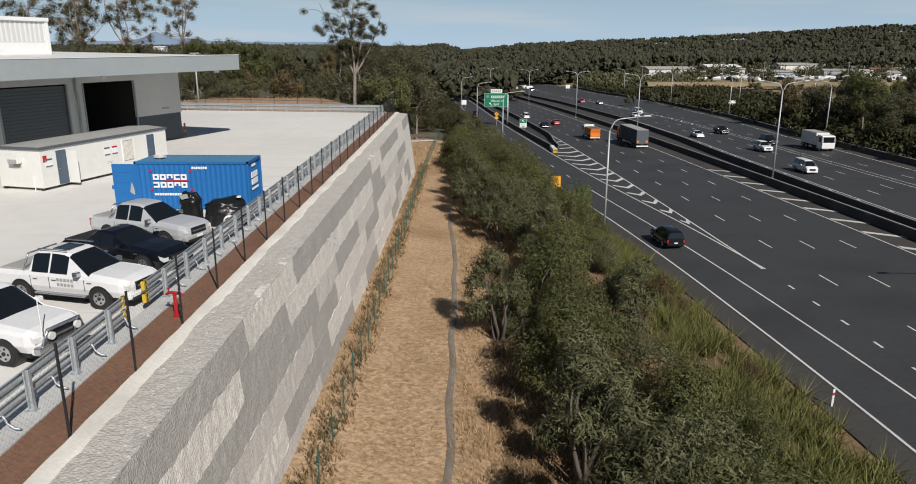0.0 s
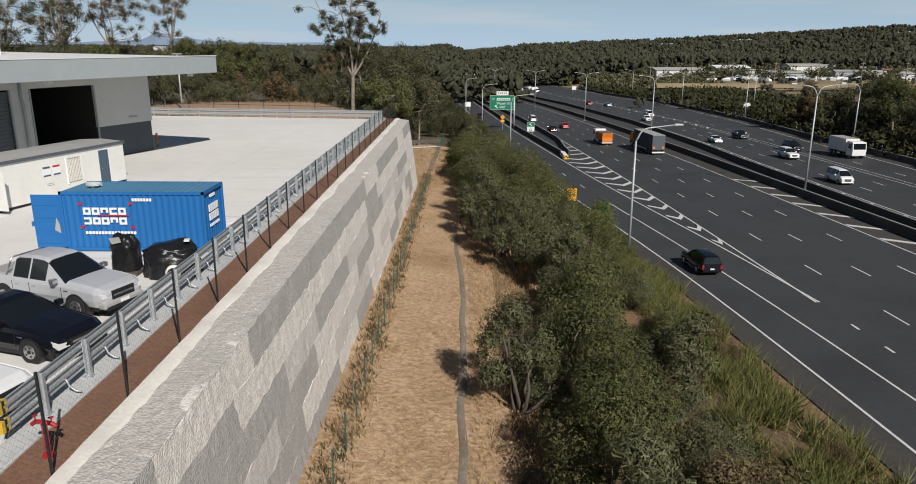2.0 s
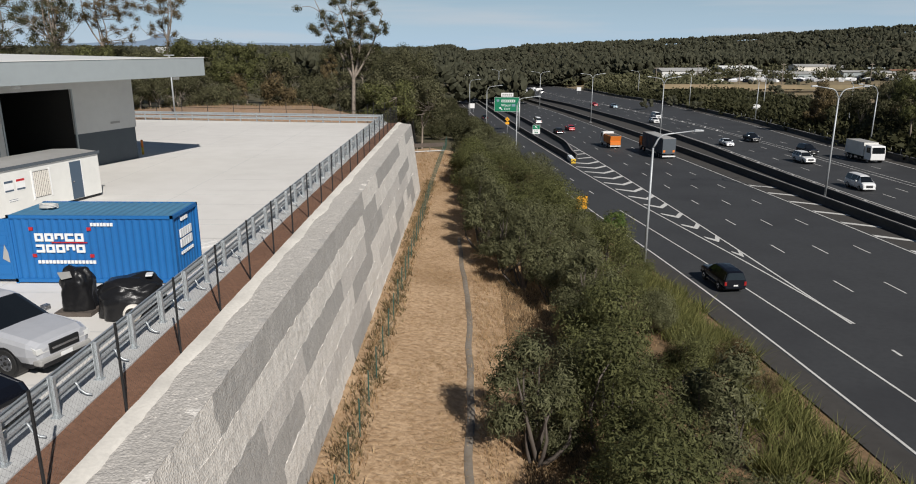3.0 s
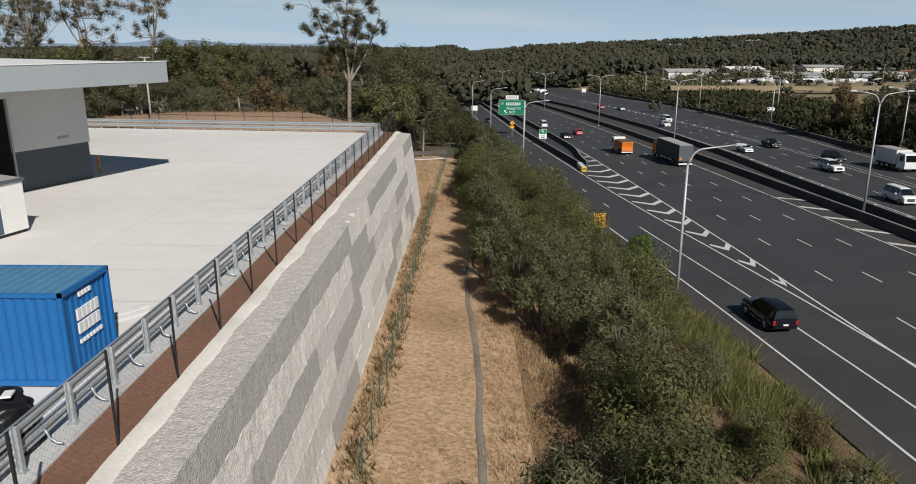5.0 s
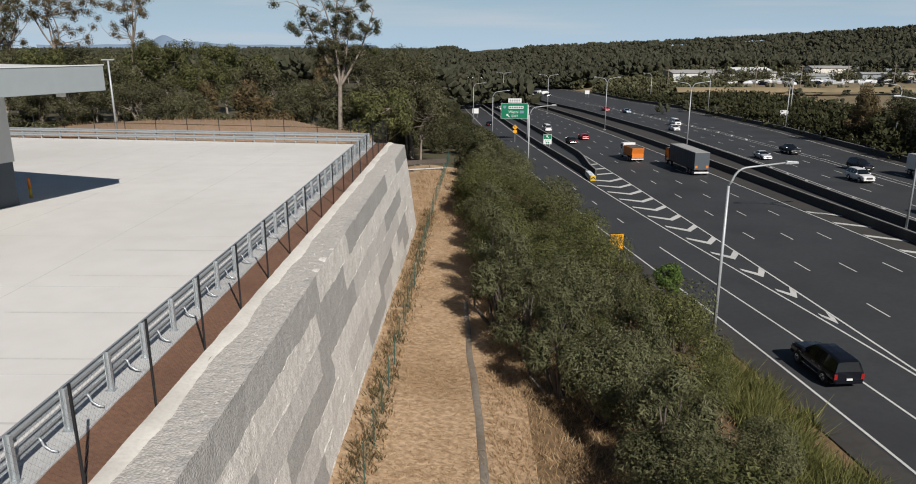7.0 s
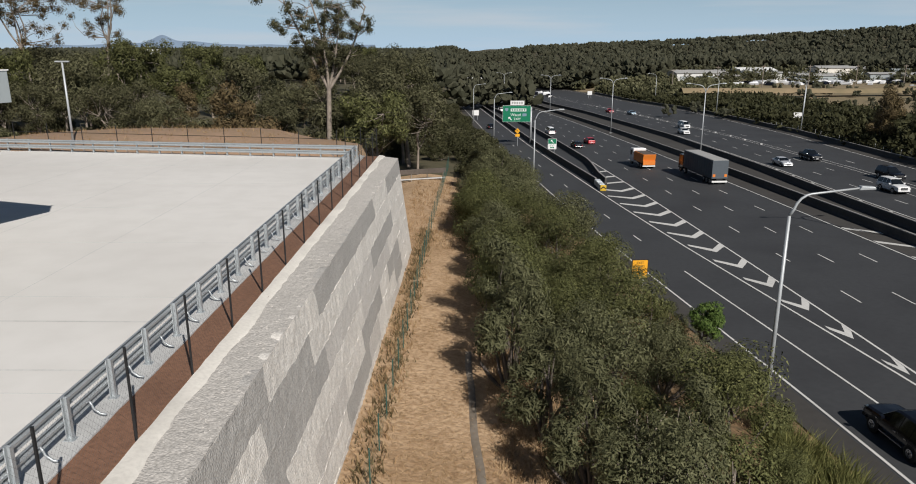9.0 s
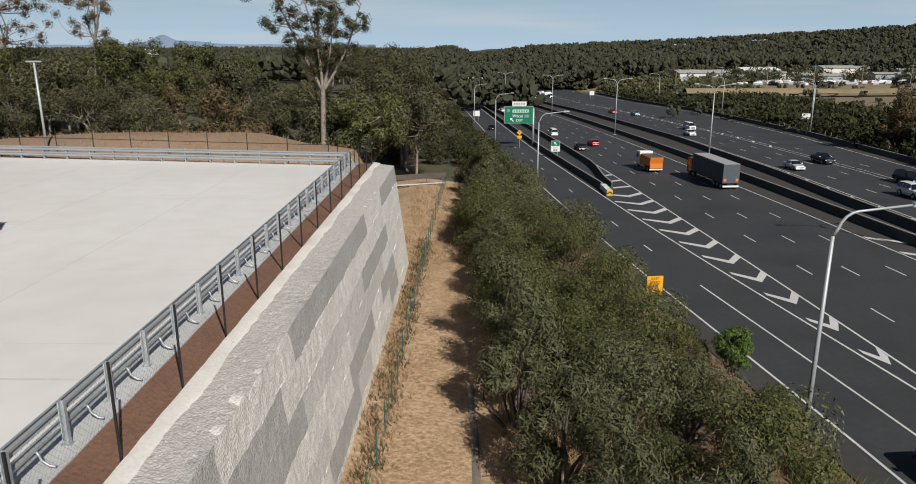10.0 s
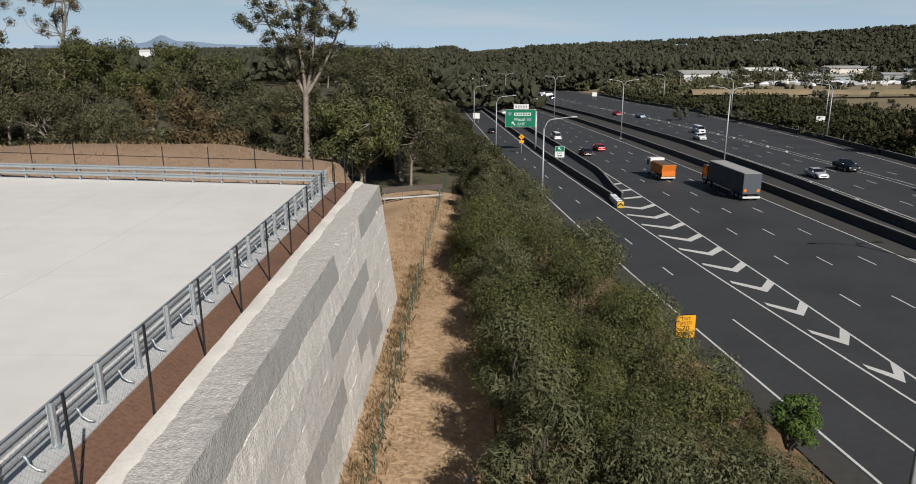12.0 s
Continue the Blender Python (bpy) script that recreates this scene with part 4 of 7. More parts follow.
gs = thing("motorway_sign", "large green exit sign with white lettering on one post", "road sign", pose(13.6, 209.5, float(road_z(13.6, 209.5))))
zb = -8.55 - float(road_z(13.6, 209.5))
part("post", Geo().tube([(0, 0.3, 0), (0, 0.3, zb + 3.4)], [0.24, 0.2], 12), "pole", gs, smooth=True)
part("arm", Geo().box(-5.5, 0.08, zb + 0.9, 0.1, 0.3, zb + 1.1), "pole", gs)
part("arm", Geo().box(-5.5, 0.08, zb + 2.6, 0.1, 0.3, zb + 2.8), "pole", gs)
board(gs, "panel", -6.75, zb, -0.15, zb + 3.75, 0.05, "sign_green", border="white")
part("route_shield", Geo().prism([(-6.25, zb + 3.2), (-5.5, zb + 3.2), (-5.5, zb + 2.75), (-5.87, zb + 2.4), (-6.25, zb + 2.75)], "y", 0.026, 0.032), "car_blue", gs)
part("name_bar", Geo().box(-4.9, 0.024, zb + 2.45, -1.2, 0.032, zb + 3.1), "white", gs, "white name plate")
for i in range(6):
    part("letter_bar", Geo().box(-4.7 + i * 0.58, 0.016, zb + 2.6, -4.3 + i * 0.58, 0.023, zb + 2.95), "sign_green", gs)
text_at(gs, "Wacol", -3.7, zb + 1.62, 0.02, 0.95, "white")
part("pictogram", Geo().box(-2.1, 0.024, zb + 1.3, -1.1, 0.032, zb + 1.95), "car_blue", gs)
arrow_mark(gs, -5.0, zb + 0.72, 0.42, 0.026)
text_at(gs, "EXIT", -3.3, zb + 0.6, 0.02, 0.8, "white")
board(gs, "exit_plate", -5.0, zb + 3.95, -1.7, zb + 4.95, 0.05, "white", "white exit number plate")
for i in range(5):
    part("letter_bar", Geo().box(-4.7 + i * 0.56, 0.02, zb + 4.2, -4.3 + i * 0.56, 0.03, zb + 4.7), "hut_roof", gs)

es = thing("exit_sign", "small green and white exit sign on two posts", "road sign", pose(16.3, 187.5, float(road_z(16.3, 187.5))))
ze = -11.9 - float(road_z(16.3, 187.5))
for x in (-0.45, 0.45):
    part("post", Geo().tube([(x, 0.08, 0), (x, 0.08, ze + 1.8)], 0.05, 8), "pole", es)
board(es, "panel", -0.85, ze + 0.95, 0.85, ze + 1.95, 0.02, "sign_green", border="white")
board(es, "panel", -0.85, ze - 0.15, 0.85, ze + 0.85, 0.02, "white", "white lower panel", border="white")
arrow_mark(es, 0, ze + 1.45, 0.3, 0.0)
text_at(es, "EXIT", 0, ze + 0.58, 0.0, 0.5, "sign_green")
for i in (0, 1):
    part("letter_bar", Geo().box(-0.4 + 0.45 * i, -0.004, ze, -0.05 + 0.45 * i, 0.003, ze + 0.28), "sign_green", es)

ss = thing("speed_sign", "weathered yellow exit speed sign with black lettering", "road sign", pose(12.68, 92.2, float(ground_z(12.68, 92.2)), 0, 0, 6))
zs = -9.42 - float(ground_z(12.68, 92.2))
for x in (-0.34, 0.34):
    part("post", Geo().tube([(x, 0.06, -0.3), (x, 0.06, zs + 1.3)], 0.04, 8), "pole", ss)
board(ss, "panel", -0.62, zs, 0.62, zs + 1.52, 0.01, "sign_yellow", border="black")
text_at(ss, "EXIT", 0, zs + 1.29, -0.01, 0.3, "black")
text_at(ss, "SPEED", 0, zs + 1.0, -0.01, 0.28, "black")
text_at(ss, "70", 0, zs + 0.63, -0.01, 0.52, "black")
text_at(ss, "km/h", 0, zs + 0.22, -0.01, 0.26, "black")

ds = thing("warning_sign", "yellow diamond warning sign with a plate below", "road sign", pose(10.2, 206.0, float(road_z(10.2, 206))))
part("post", Geo().tube([(0, 0.05, 0), (0, 0.05, 4.2)], 0.05, 8), "pole", ds)
part("diamond", Geo().prism([(0, 2.9), (0.65, 3.55), (0, 4.2), (-0.65, 3.55)], "y", -0.01, 0.01), "sign_yellow", ds)
part("plate", Geo().box(-0.5, -0.01, 2.2, 0.5, 0.01, 2.85), "sign_yellow", ds)
arrow_mark(ds, 0, 3.55, 0.2, -0.014, "black")
for lx, ly in ((1.0, 290.0), (57.0, 390.0), (86.0, 230.0)):
    ws = thing("roadside_board", "white roadside sign board on two posts", "road sign", pose(lx, ly, float(road_z(lx, ly))), group="roadside boards")
    for x in (-0.6, 0.6):
        part("post", Geo().tube([(x, 0.06, -0.5), (x, 0.06, 3.2)], 0.06, 8), "pole", ws)
    board(ws, "panel", -1.1, 1.6, 1.1, 3.4, 0.0, "white")
gp_th = thing("guide_post", "white guide post with red band on the verge", "guide post", pose(20.2, 34.6, float(road_z(20.2, 34.6)) - 0.1))
part("post", Geo().box(-0.06, -0.02, 0, 0.06, 0.02, 1.1), "white", gp_th, bevel=0.01)
part("band", Geo().box(-0.062, -0.024, 0.75, 0.062, -0.021, 0.9), "red", gp_th)
# verge guard rail on the exit
vr = thing("verge_rail", "short galvanised guard rail on timber-dark posts beside the exit", "guard rail")
for i in range(9):
    x, y = 9.2 - 0.14 * i, 141.0 + 2.2 * i
    part("post", Geo().box(x - 0.08, y - 0.06, float(ground_z(x, y)) - 0.3, x + 0.08, y + 0.06, float(ground_z(x, y)) + 0.85), "barrier", vr)
part("beam", Geo().tube([(9.3 - 0.14 * i, 141.0 + 2.2 * i, float(ground_z(9.2 - 0.14 * i, 141 + 2.2 * i)) + 0.68) for i in range(9)], 0.13, 6), "galv", vr)
# dark beam rail across the ditch beyond the wall
br = thing("beam_rail", "dark horizontal beam rail on posts beyond the wall", "barrier", pose(-11.2, 131.0, float(ground_z(-8, 132)), 0, 0, 20))
br.matrix_basis = pose(-11.3, 131.2, -9.0, 0, 0, 20)
part("beam", Geo().box(0, -0.12, 1.1, 7.4, 0.12, 1.75), "dark_bark", br, bevel=0.03)
part("beam", Geo().box(0.1, -0.1, 0.35, 7.3, 0.1, 0.5), "kerb", br)
for i in range(4):
    part("post", Geo().tube([(0.3 + 2.25 * i, 0.0, -1.2), (0.3 + 2.25 * i, 0.0, 1.2)], 0.09, 8), "bark", br)


# ---- warehouse ----
bld = thing("warehouse", "pale warehouse with dark plinth, roller doors and wide grey awning", "building", pose(-26.15, 67.9, 0, 0, 0, 251.3))
PIERS = ((0.0, 5.6), (11.2, 12.6), (18.6, 20.0), (26.0, 60.0))
for a, b in PIERS:
    part("wall", Geo().box(a, -0.25, 2.45 if a == 0 else 0.0, b, 0.0, 6.6), "wall_pale", bld)
part("plinth", Geo().box(0.08, -0.25, 0.0, 5.6, -0.06, 2.45), "wall_dark", bld, "dark grey plinth band")
for a, b in ((5.6, 11.2), (12.6, 18.6), (20.0, 26.0)):
    part("lintel", Geo().box(a, -0.25, 5.6, b, -0.004, 6.6), "wall_pale", bld)
    part("door_frame", Geo().box(a, -0.02, 0.0, a + 0.12, 0.05, 5.6), "fascia", bld)
    part("door_frame", Geo().box(b - 0.12, -0.02, 0.0, b, 0.05, 5.6), "fascia", bld)
# one doorway stands open, its room's shade coloured near-black; the others are shut
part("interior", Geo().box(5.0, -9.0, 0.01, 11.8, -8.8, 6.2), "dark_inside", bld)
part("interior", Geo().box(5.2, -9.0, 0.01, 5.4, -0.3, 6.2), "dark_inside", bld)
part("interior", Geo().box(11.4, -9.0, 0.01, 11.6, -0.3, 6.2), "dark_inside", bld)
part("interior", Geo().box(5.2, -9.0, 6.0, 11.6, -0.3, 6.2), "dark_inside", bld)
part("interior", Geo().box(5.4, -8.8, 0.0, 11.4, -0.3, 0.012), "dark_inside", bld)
for a in (12.6, 20.0):
    for i in range(22):
        part("shutter_slat", Geo().box(a + 0.12, -0.16, i * 0.25, a + 5.88, -0.12, i * 0.25 + 0.235), "shutter", bld)
part("side_wall", Geo().box(-0.0, -34, 0.0, 0.25, -0.26, 6.6), "wall_pale", bld)
part("side_wall", Geo().box(59.8, -34, 0.0, 60.0, -0.26, 6.6), "wall_pale", bld)
part("back_wall", Geo().box(0.25, -34.2, 0.0, 60.0, -34.0, 6.6), "wall_pale", bld)
aw = part("awning", Geo().box(-1.13, -34.4, 6.62, 60, 5.86, 7.55), "fascia", bld, "grey sheeted awning soffit")
part("fascia", Geo().box(-1.2, 5.86, 6.37, 60, 5.95, 7.66), "fascia", bld, bevel=0.02)
part("fascia", Geo().box(-1.2, -34.4, 6.37, -1.13, 5.86, 7.66), "fascia", bld, bevel=0.02)
part("edge_trim", Geo().box(-1.24, 5.84, 7.66, 60, 5.99, 7.71), "roof", bld)
part("roof", Geo().sheet(lambda u, w: (u, w, 7.6 + 0.012 * (5.86 - w)), [-1.13, 60], [5.86, -34.4]), "roof", bld, "white sheet roof")
up = part("upper_wall", Geo().box(6.7, -34.4, 7.6, 60, -7.7, 10.6), "wall_pale", bld)
for i in range(110):
    part("rib", Geo().box(7.0 + i * 0.45, -7.7, 8.75, 7.12 + i * 0.45, -7.66, 10.45), "roof", up)
part("gutter", Geo().box(6.6, -7.85, 10.45, 60, -7.5, 10.75), "white", up)
part("corner_trim", Geo().box(6.62, -7.82, 7.7, 6.95, -7.6, 10.6), "white", up)
part("flashing", Geo().box(6.6, -7.8, 7.7, 60, -7.66, 8.7), "white", up)
part("downpipe", Geo().tube([(11.9, 0.12, 6.3), (11.9, 0.12, 5.0), (11.8, 0.12, 4.6), (11.8, 0.12, 0.2)], 0.09, 8), "fascia", bld, smooth=True)
for x in (0.4, 13.5):
    part("floodlight", Geo().box(x, 4.6, 6.12, x + 0.35, 4.9, 6.36), "white", bld, bevel=0.02)
part("name_plate", Geo().box(1.6, 0.004, 2.9, 2.5, 0.02, 3.05), "hut_roof", bld)
for x, y in ((-26.72, 69.75), (-28.9, 66.2)):
    b = thing("bollard", "yellow and orange steel bollard at the warehouse corner", "bollard", pose(x, y, 0), group="bollards")
    part("post", Geo().tube([(0, 0, 0), (0, 0, 0.6)], 0.09, 12), "yellow", b, smooth=True)
    part("sleeve", Geo().tube([(0, 0, 0.6), (0, 0, 1.15), (0, 0, 1.2)], [0.092, 0.092, 0.05], 12), "orange", b, "orange sleeve", smooth=True)

# ---- site hut ----
hut = thing("site_hut", "long white portable site office with grey flat roof", "portable building", pose(-22.0, 53.0, 0, 0, 0, 255.2))
part("body", Geo().box(-0.45, -3.2, 0.16, 11.25, 0.0, 2.5), "offwhite", hut, bevel=0.02)
part("roof", Geo().prism([(-3.25, 2.5), (0.05, 2.5), (0.05, 2.6), (-1.6, 2.7), (-3.25, 2.6)], "x", -0.5, 11.3), "hut_roof", hut, "weathered grey roof sheet")
part("roof_trim", Geo().box(-0.52, 0.05, 2.47, 11.32, 0.09, 2.64), "wall_dark", hut)
part("roof_trim", Geo().box(11.3, -3.25, 2.47, 11.34, 0.05, 2.64), "wall_dark", hut)
part("skid", Geo().box(-0.4, -0.3, 0.0, 11.2, -0.1, 0.16), "black", hut)
part("skid", Geo().box(-0.4, -3.1, 0.0, 11.2, -2.9, 0.16), "black", hut)
for a in (0.95, 9.25):
    part("door", Geo().box(a, 0.003, 0.2, a + 0.78, 0.03, 2.28), "door_blue", hut, "dark blue-grey door")
    part("door_frame", Geo().box(a - 0.06, 0.002, 0.18, a - 0.005, 0.045, 2.34), "white", hut)
    part("door_handle", Geo().box(a + 0.62, 0.03, 1.15, a + 0.72, 0.08, 1.2), "chrome", hut)
od = part("open_door", Geo().box(9.2, 0.03, 0.2, 9.24, 0.8, 2.25), "offwhite", hut, "door leaf standing open")
part("handle", Geo().box(9.17, 0.6, 1.15, 9.2, 0.72, 1.2), "chrome", od)
w = part("window", Geo().box(3.2, 0.003, 0.78, 4.25, 0.03, 2.15), "glass", hut)
part("window_frame", Geo().box(3.12, 0.002, 0.7, 3.2, 0.05, 2.23), "white", w)
part("window_frame", Geo().box(4.25, 0.002, 0.7, 4.33, 0.05, 2.23), "white", w)
for i in range(9):
    part("blind_slat", Geo().box(3.22 + i * 0.115, 0.032, 0.8, 3.30 + i * 0.115, 0.05, 2.13), "cap", w)
for x, z, hh in ((4.75, 1.35, 0.6), (5.45, 1.35, 0.6), (5.3, 0.85, 0.12), (10.35, 1.35, 0.55)):
    s = part("notice", Geo().box(x, 0.003, z, x + 0.55, 0.012, z + hh), "white", hut)
    part("letter_bar", Geo().box(x + 0.02, 0.013, z + hh * 0.78, x + 0.53, 0.016, z + hh * 0.97), "red" if hh > 0.55 and x < 5 else "door_blue", s)
    part("letter_bar", Geo().box(x + 0.02, 0.013, z + hh * 0.05, x + 0.53, 0.016, z + hh * 0.2), "door_blue", s)
part("notice", Geo().box(10.75, 0.003, 1.7, 11.05, 0.012, 2.1), "red", hut, "red safety notice")
ac = part("air_conditioner", Geo().box(11.26, -2.1, 1.65, 11.6, -1.35, 2.1), "offwhite", hut, bevel=0.02)
part("grille", Geo().box(11.6, -2.05, 1.68, 11.61, -1.4, 1.9), "hut_roof", ac)
part("louvre", Geo().box(11.26, -2.0, 1.38, 11.28, -1.45, 1.6), "hut_roof", hut)
part("pipe", Geo().tube([(11.3, -0.6, 0.0), (11.3, -0.6, 0.9)], 0.03, 8), "white", hut)

# ---- shipping container ----
con = thing("shipping_container", "blue corrugated steel shipping container with one door open", "container", pose(-17.05, 37.28, 0))


def corrugated(length, height, axis, at, depth, pitch=0.27):
    g = Geo()
    pts = []
    s = 0.0
    while s < length - 0.01:
        for ds, d in ((0.0, 0), (0.07, 0), (0.135, depth), (0.205, depth)):
            if s + ds <= length:
                pts.append((s + ds, d))
        s += pitch
    pts.append((length, 0))
    for p, d in pts:
        for z in (0.18, height - 0.12):
            g.v.append((p, at + d, z) if axis == "x" else (at + d, p, z))
    for i in range(len(pts) - 1):
        g.f.append((2 * i, 2 * i + 2, 2 * i + 3, 2 * i + 1))
        g.mi.append(0)
    return g


part("side_panel", corrugated(6.0, 2.59, "x", 0.03, 0.035), "blue", con)
part("side_panel", corrugated(6.0, 2.59, "x", 2.38, 0.035), "blue", con)
part("end_panel", corrugated(2.4, 2.59, "y", 5.98, -0.035), "blue", con)
part("roof", Geo().sheet(lambda u, w: (u, w, 2.57 + 0.012 * math.sin(u * 21)), list(np.linspace(0.05, 6.0, 120)), [0.06, 2.38]), "blue_top", con, "sun-faded blue roof")
for yy in (0.0, 2.38):
    part("top_rail", Geo().box(0, yy, 2.47, 6.06, yy + 0.06, 2.59), "blue", con)
    part("bottom_rail", Geo().box(0, yy, 0.05, 6.06, yy + 0.06, 0.19), "blue", con)
for xx in (0.0, 5.96):
    for yy in (0.0, 2.34):
        part("corner_post", Geo().box(xx, yy, 0.0, xx + 0.1, yy + 0.1, 2.59), "blue", con)
part("sill", Geo().box(5.98, 0.1, 2.45, 6.06, 2.34, 2.59), "blue", con)
part("sill", Geo().box(5.98, 0.1, 0.05, 6.06, 2.34, 0.2), "blue", con)
part("floor", Geo().box(0.05, 0.06, 0.15, 5.98, 2.38, 0.18), "dark_bark", con)
dl = part("door_leaf", Geo().box(-1.2, 0.02, 0.16, -0.02, 0.08, 2.45), "blue", con, "blue container door swung open")
for z in (0.35, 0.9, 1.45, 2.0):
    part("pressing", Geo().box(-1.12, 0.004, z, -0.1, 0.022, z + 0.38), "blue", dl, bevel=0.01)
part("hinge", Geo().box(-1.3, 0.0, 1.1, -1.18, 0.1, 1.3), "blue", dl)
part("scrape", Geo().prism([(-0.35, 0.95), (-0.1, 0.8), (-0.12, 1.2), (-0.22, 1.5)], "y", -0.002, 0.003), "hut_roof", dl)
# company mark: plain rounded rings with red corner ticks


def mark_ring(x, z, w, h, opened):
    """A thick ring in the plane of the container's side; one of its sides may be left out."""
    g, t = Geo(), 0.085
    sides = [(x, z, x + w, z + t), (x, z + h - t, x + w, z + h), (x, z + t, x + t, z + h - t), (x + w - t, z + t, x + w, z + h - t)]
    for k, (a, b, c, d) in enumerate(sides):
        if k != opened:
            g.box(a, -0.012, b, c, 0.028, d)
    return g


for row, z in ((0, 1.62), (1, 1.2)):
    for i in range(5):
        part("mark_ring", mark_ring(0.95 + i * 0.37, z, 0.31, 0.3, (9, 9, 0, 3, 9, 2, 9, 9, 0, 9)[i + 5 * row]), "white", con)
part("mark_bar", Geo().box(1.55, -0.012, 1.56, 2.85, 0.028, 1.60), "red", con)
for x, z in ((0.78, 2.03), (2.9, 2.03), (0.78, 1.02), (2.9, 1.02)):
    part("mark_tick", Geo().box(x, -0.012, z, x + 0.14, 0.028, z + 0.12), "red", con)
for i in range(16):
    part("letter_bar", Geo().box(0.95 + i * 0.135, -0.01, 0.78, 1.05 + i * 0.135, 0.028, 0.9), "white", con)
for i in range(7):
    part("letter_bar", Geo().box(3.05 + i * 0.12, -0.01, 2.2, 3.14 + i * 0.12, 0.028, 2.32), "white", con)
for row, z in ((0, 1.6), (1, 1.22)):
    for i in range(5):
        part("mark_block", Geo().box(5.975, 0.7 + i * 0.22, z, 6.025, 0.88 + i * 0.22, z + 0.3), "white", con)
for i in range(7):
    part("letter_bar", Geo().box(5.975, 0.7 + i * 0.17, 0.95, 6.025, 0.8 + i * 0.17, 1.05), "white", con)
for i in range(4):
    part("letter_bar", Geo().box(5.975, 0.9 + i * 0.16, 2.2, 6.025, 1.0 + i * 0.16, 2.32), "white", con)
hose = thing("coiled_hose", "loose coil of pale hose and rope on the container roof", "hose", pose(-16.1, 38.4, 2.6))
part("coil", Geo().tube([((0.32 + 0.03 * math.sin(3 * a)) * math.cos(a), (0.25 + 0.03 * math.cos(2 * a)) * math.sin(a), 0.03 + 0.008 * a) for a in np.arange(0, 19, 0.35)], 0.022, 6), "paint", hose, smooth=True)
part("cloth", Geo().sheet(lambda u, w: (u * 0.5 - 0.25, w * 0.4 - 0.2, 0.05 + 0.1 * noise.noise((u * 4, w * 4, 2)) + 0.12 * (1 - (2 * u - 1) ** 2) * (1 - (2 * w - 1) ** 2)), [i / 8 for i in range(9)], [i / 8 for i in range(9)]), "cap", hose, smooth=True)


# ---- wrapped equipment beside the container ----
def wrapped(name, label, m, sx, sy, sz, seed, power=3.0):
    th = thing(name, label, "wrapped bundle", m, group="wrapped bundles")

    def pt(u, w):
        a, b = u * 2 * math.pi, (w - 0.0) * math.pi * 0.5
        ca, sa = math.cos(a), math.sin(a)
        r = (abs(ca) ** power + abs(sa) ** power) ** (-1 / power)
        up = math.sin(b) ** 0.55
        k = math.cos(b) ** 0.35
        n = 1 + 0.22 * noise.noise((ca * 2 + seed, sa * 2, w * 3)) + 0.11 * noise.noise((ca * 6 + seed, sa * 6, w * 8))
        return (sx * r * ca * k * n, sy * r * sa * k * n, sz * up * (1 + 0.16 * noise.noise((ca * 1.6 * k + seed, sa * 1.6 * k, 4))))
    part("wrap", Geo().sheet(pt, [i / 48 for i in range(49)], [i / 24 for i in range(25)]), "plastic", th, smooth=True)
    return th


wb = wrapped("wrapped_machine", "upright bundle wrapped in torn black plastic on a pallet", pose(-13.15, 34.5, 0.12), 0.5, 0.42, 1.35, 2.0)
part("pallet", Geo().box(-0.6, -0.55, -0.12, 0.6, 0.55, 0.01), "dark_bark", wb)
part("torn_patch", Geo().prism([(-0.35, 1.36), (0.05, 1.4), (0.1, 1.2), (-0.25, 1.12)], "y", -0.47, -0.44), "hut_roof", wb)
wb2 = wrapped("wrapped_tank", "large rounded bundle wrapped in black plastic with pipe end", pose(-11.35, 34.35, 0.03, 0, 0, 15), 1.02, 0.74, 1.2, 9.0, 2.6)
part("pipe_end", Geo().tube([(0.15, -0.98, 0.28), (0.15, -0.6, 0.28)], 0.27, 16), "cap", wb2, "pale pipe end", smooth=True)
part("pipe_bore", Geo().tube([(0.15, -0.985, 0.28), (0.15, -0.9, 0.28)], 0.2, 16), "black", wb2)
part("tape", Geo().box(0.55, -0.3, 1.28, 0.75, 0.0, 1.33), "white", wb2, "white tape scraps")

# loose rail lengths on the slab
for k in (0, 1):
    st = thing("rail_length", "spare galvanised rail length lying on concrete", "steel beam", pose(-13.4 + 0.45 * k, 40.9 - 0.2 * k, 0.0, 0, 0, 52), group="spare rails")
    part("beam", Geo().prism([(p[1] * 0.9, 0.01 + p[0] * 1.6) for p in WPROF], "x", 0, 2.9), "kerb", st)

# hydrant on the soil strip
hy = thing("fire_hydrant", "red fire hydrant standpipe with twin outlets on soil", "hydrant", pose(-9.0, 21.75, 0.0) @ Matrix.Scale(0.8, 4))
part("standpipe", Geo().tube([(0, 0, 0), (0, 0, 0.06), (0, 0, 0.061), (0, 0, 0.95)], [0.16, 0.16, 0.075, 0.075], 12), "red", hy, smooth=False)
part("crosshead", Geo().tube([(-0.26, 0.05, 0.98), (0.0, 0, 1.0), (0.26, -0.05, 0.98)], 0.065, 10), "red", hy, smooth=True)
for s in (-1, 1):
    v = part("outlet", Geo().tube([(s * 0.24, -s * 0.04, 0.98), (s * 0.36, -s * 0.06, 0.9)], 0.06, 10), "red", hy)
    part("handwheel", Geo().tube([(s * 0.24, -s * 0.04, 1.04), (s * 0.24, -s * 0.04, 1.14), (s * 0.24, -s * 0.04, 1.16)], [0.02, 0.02, 0.08], 10), "red", hy)


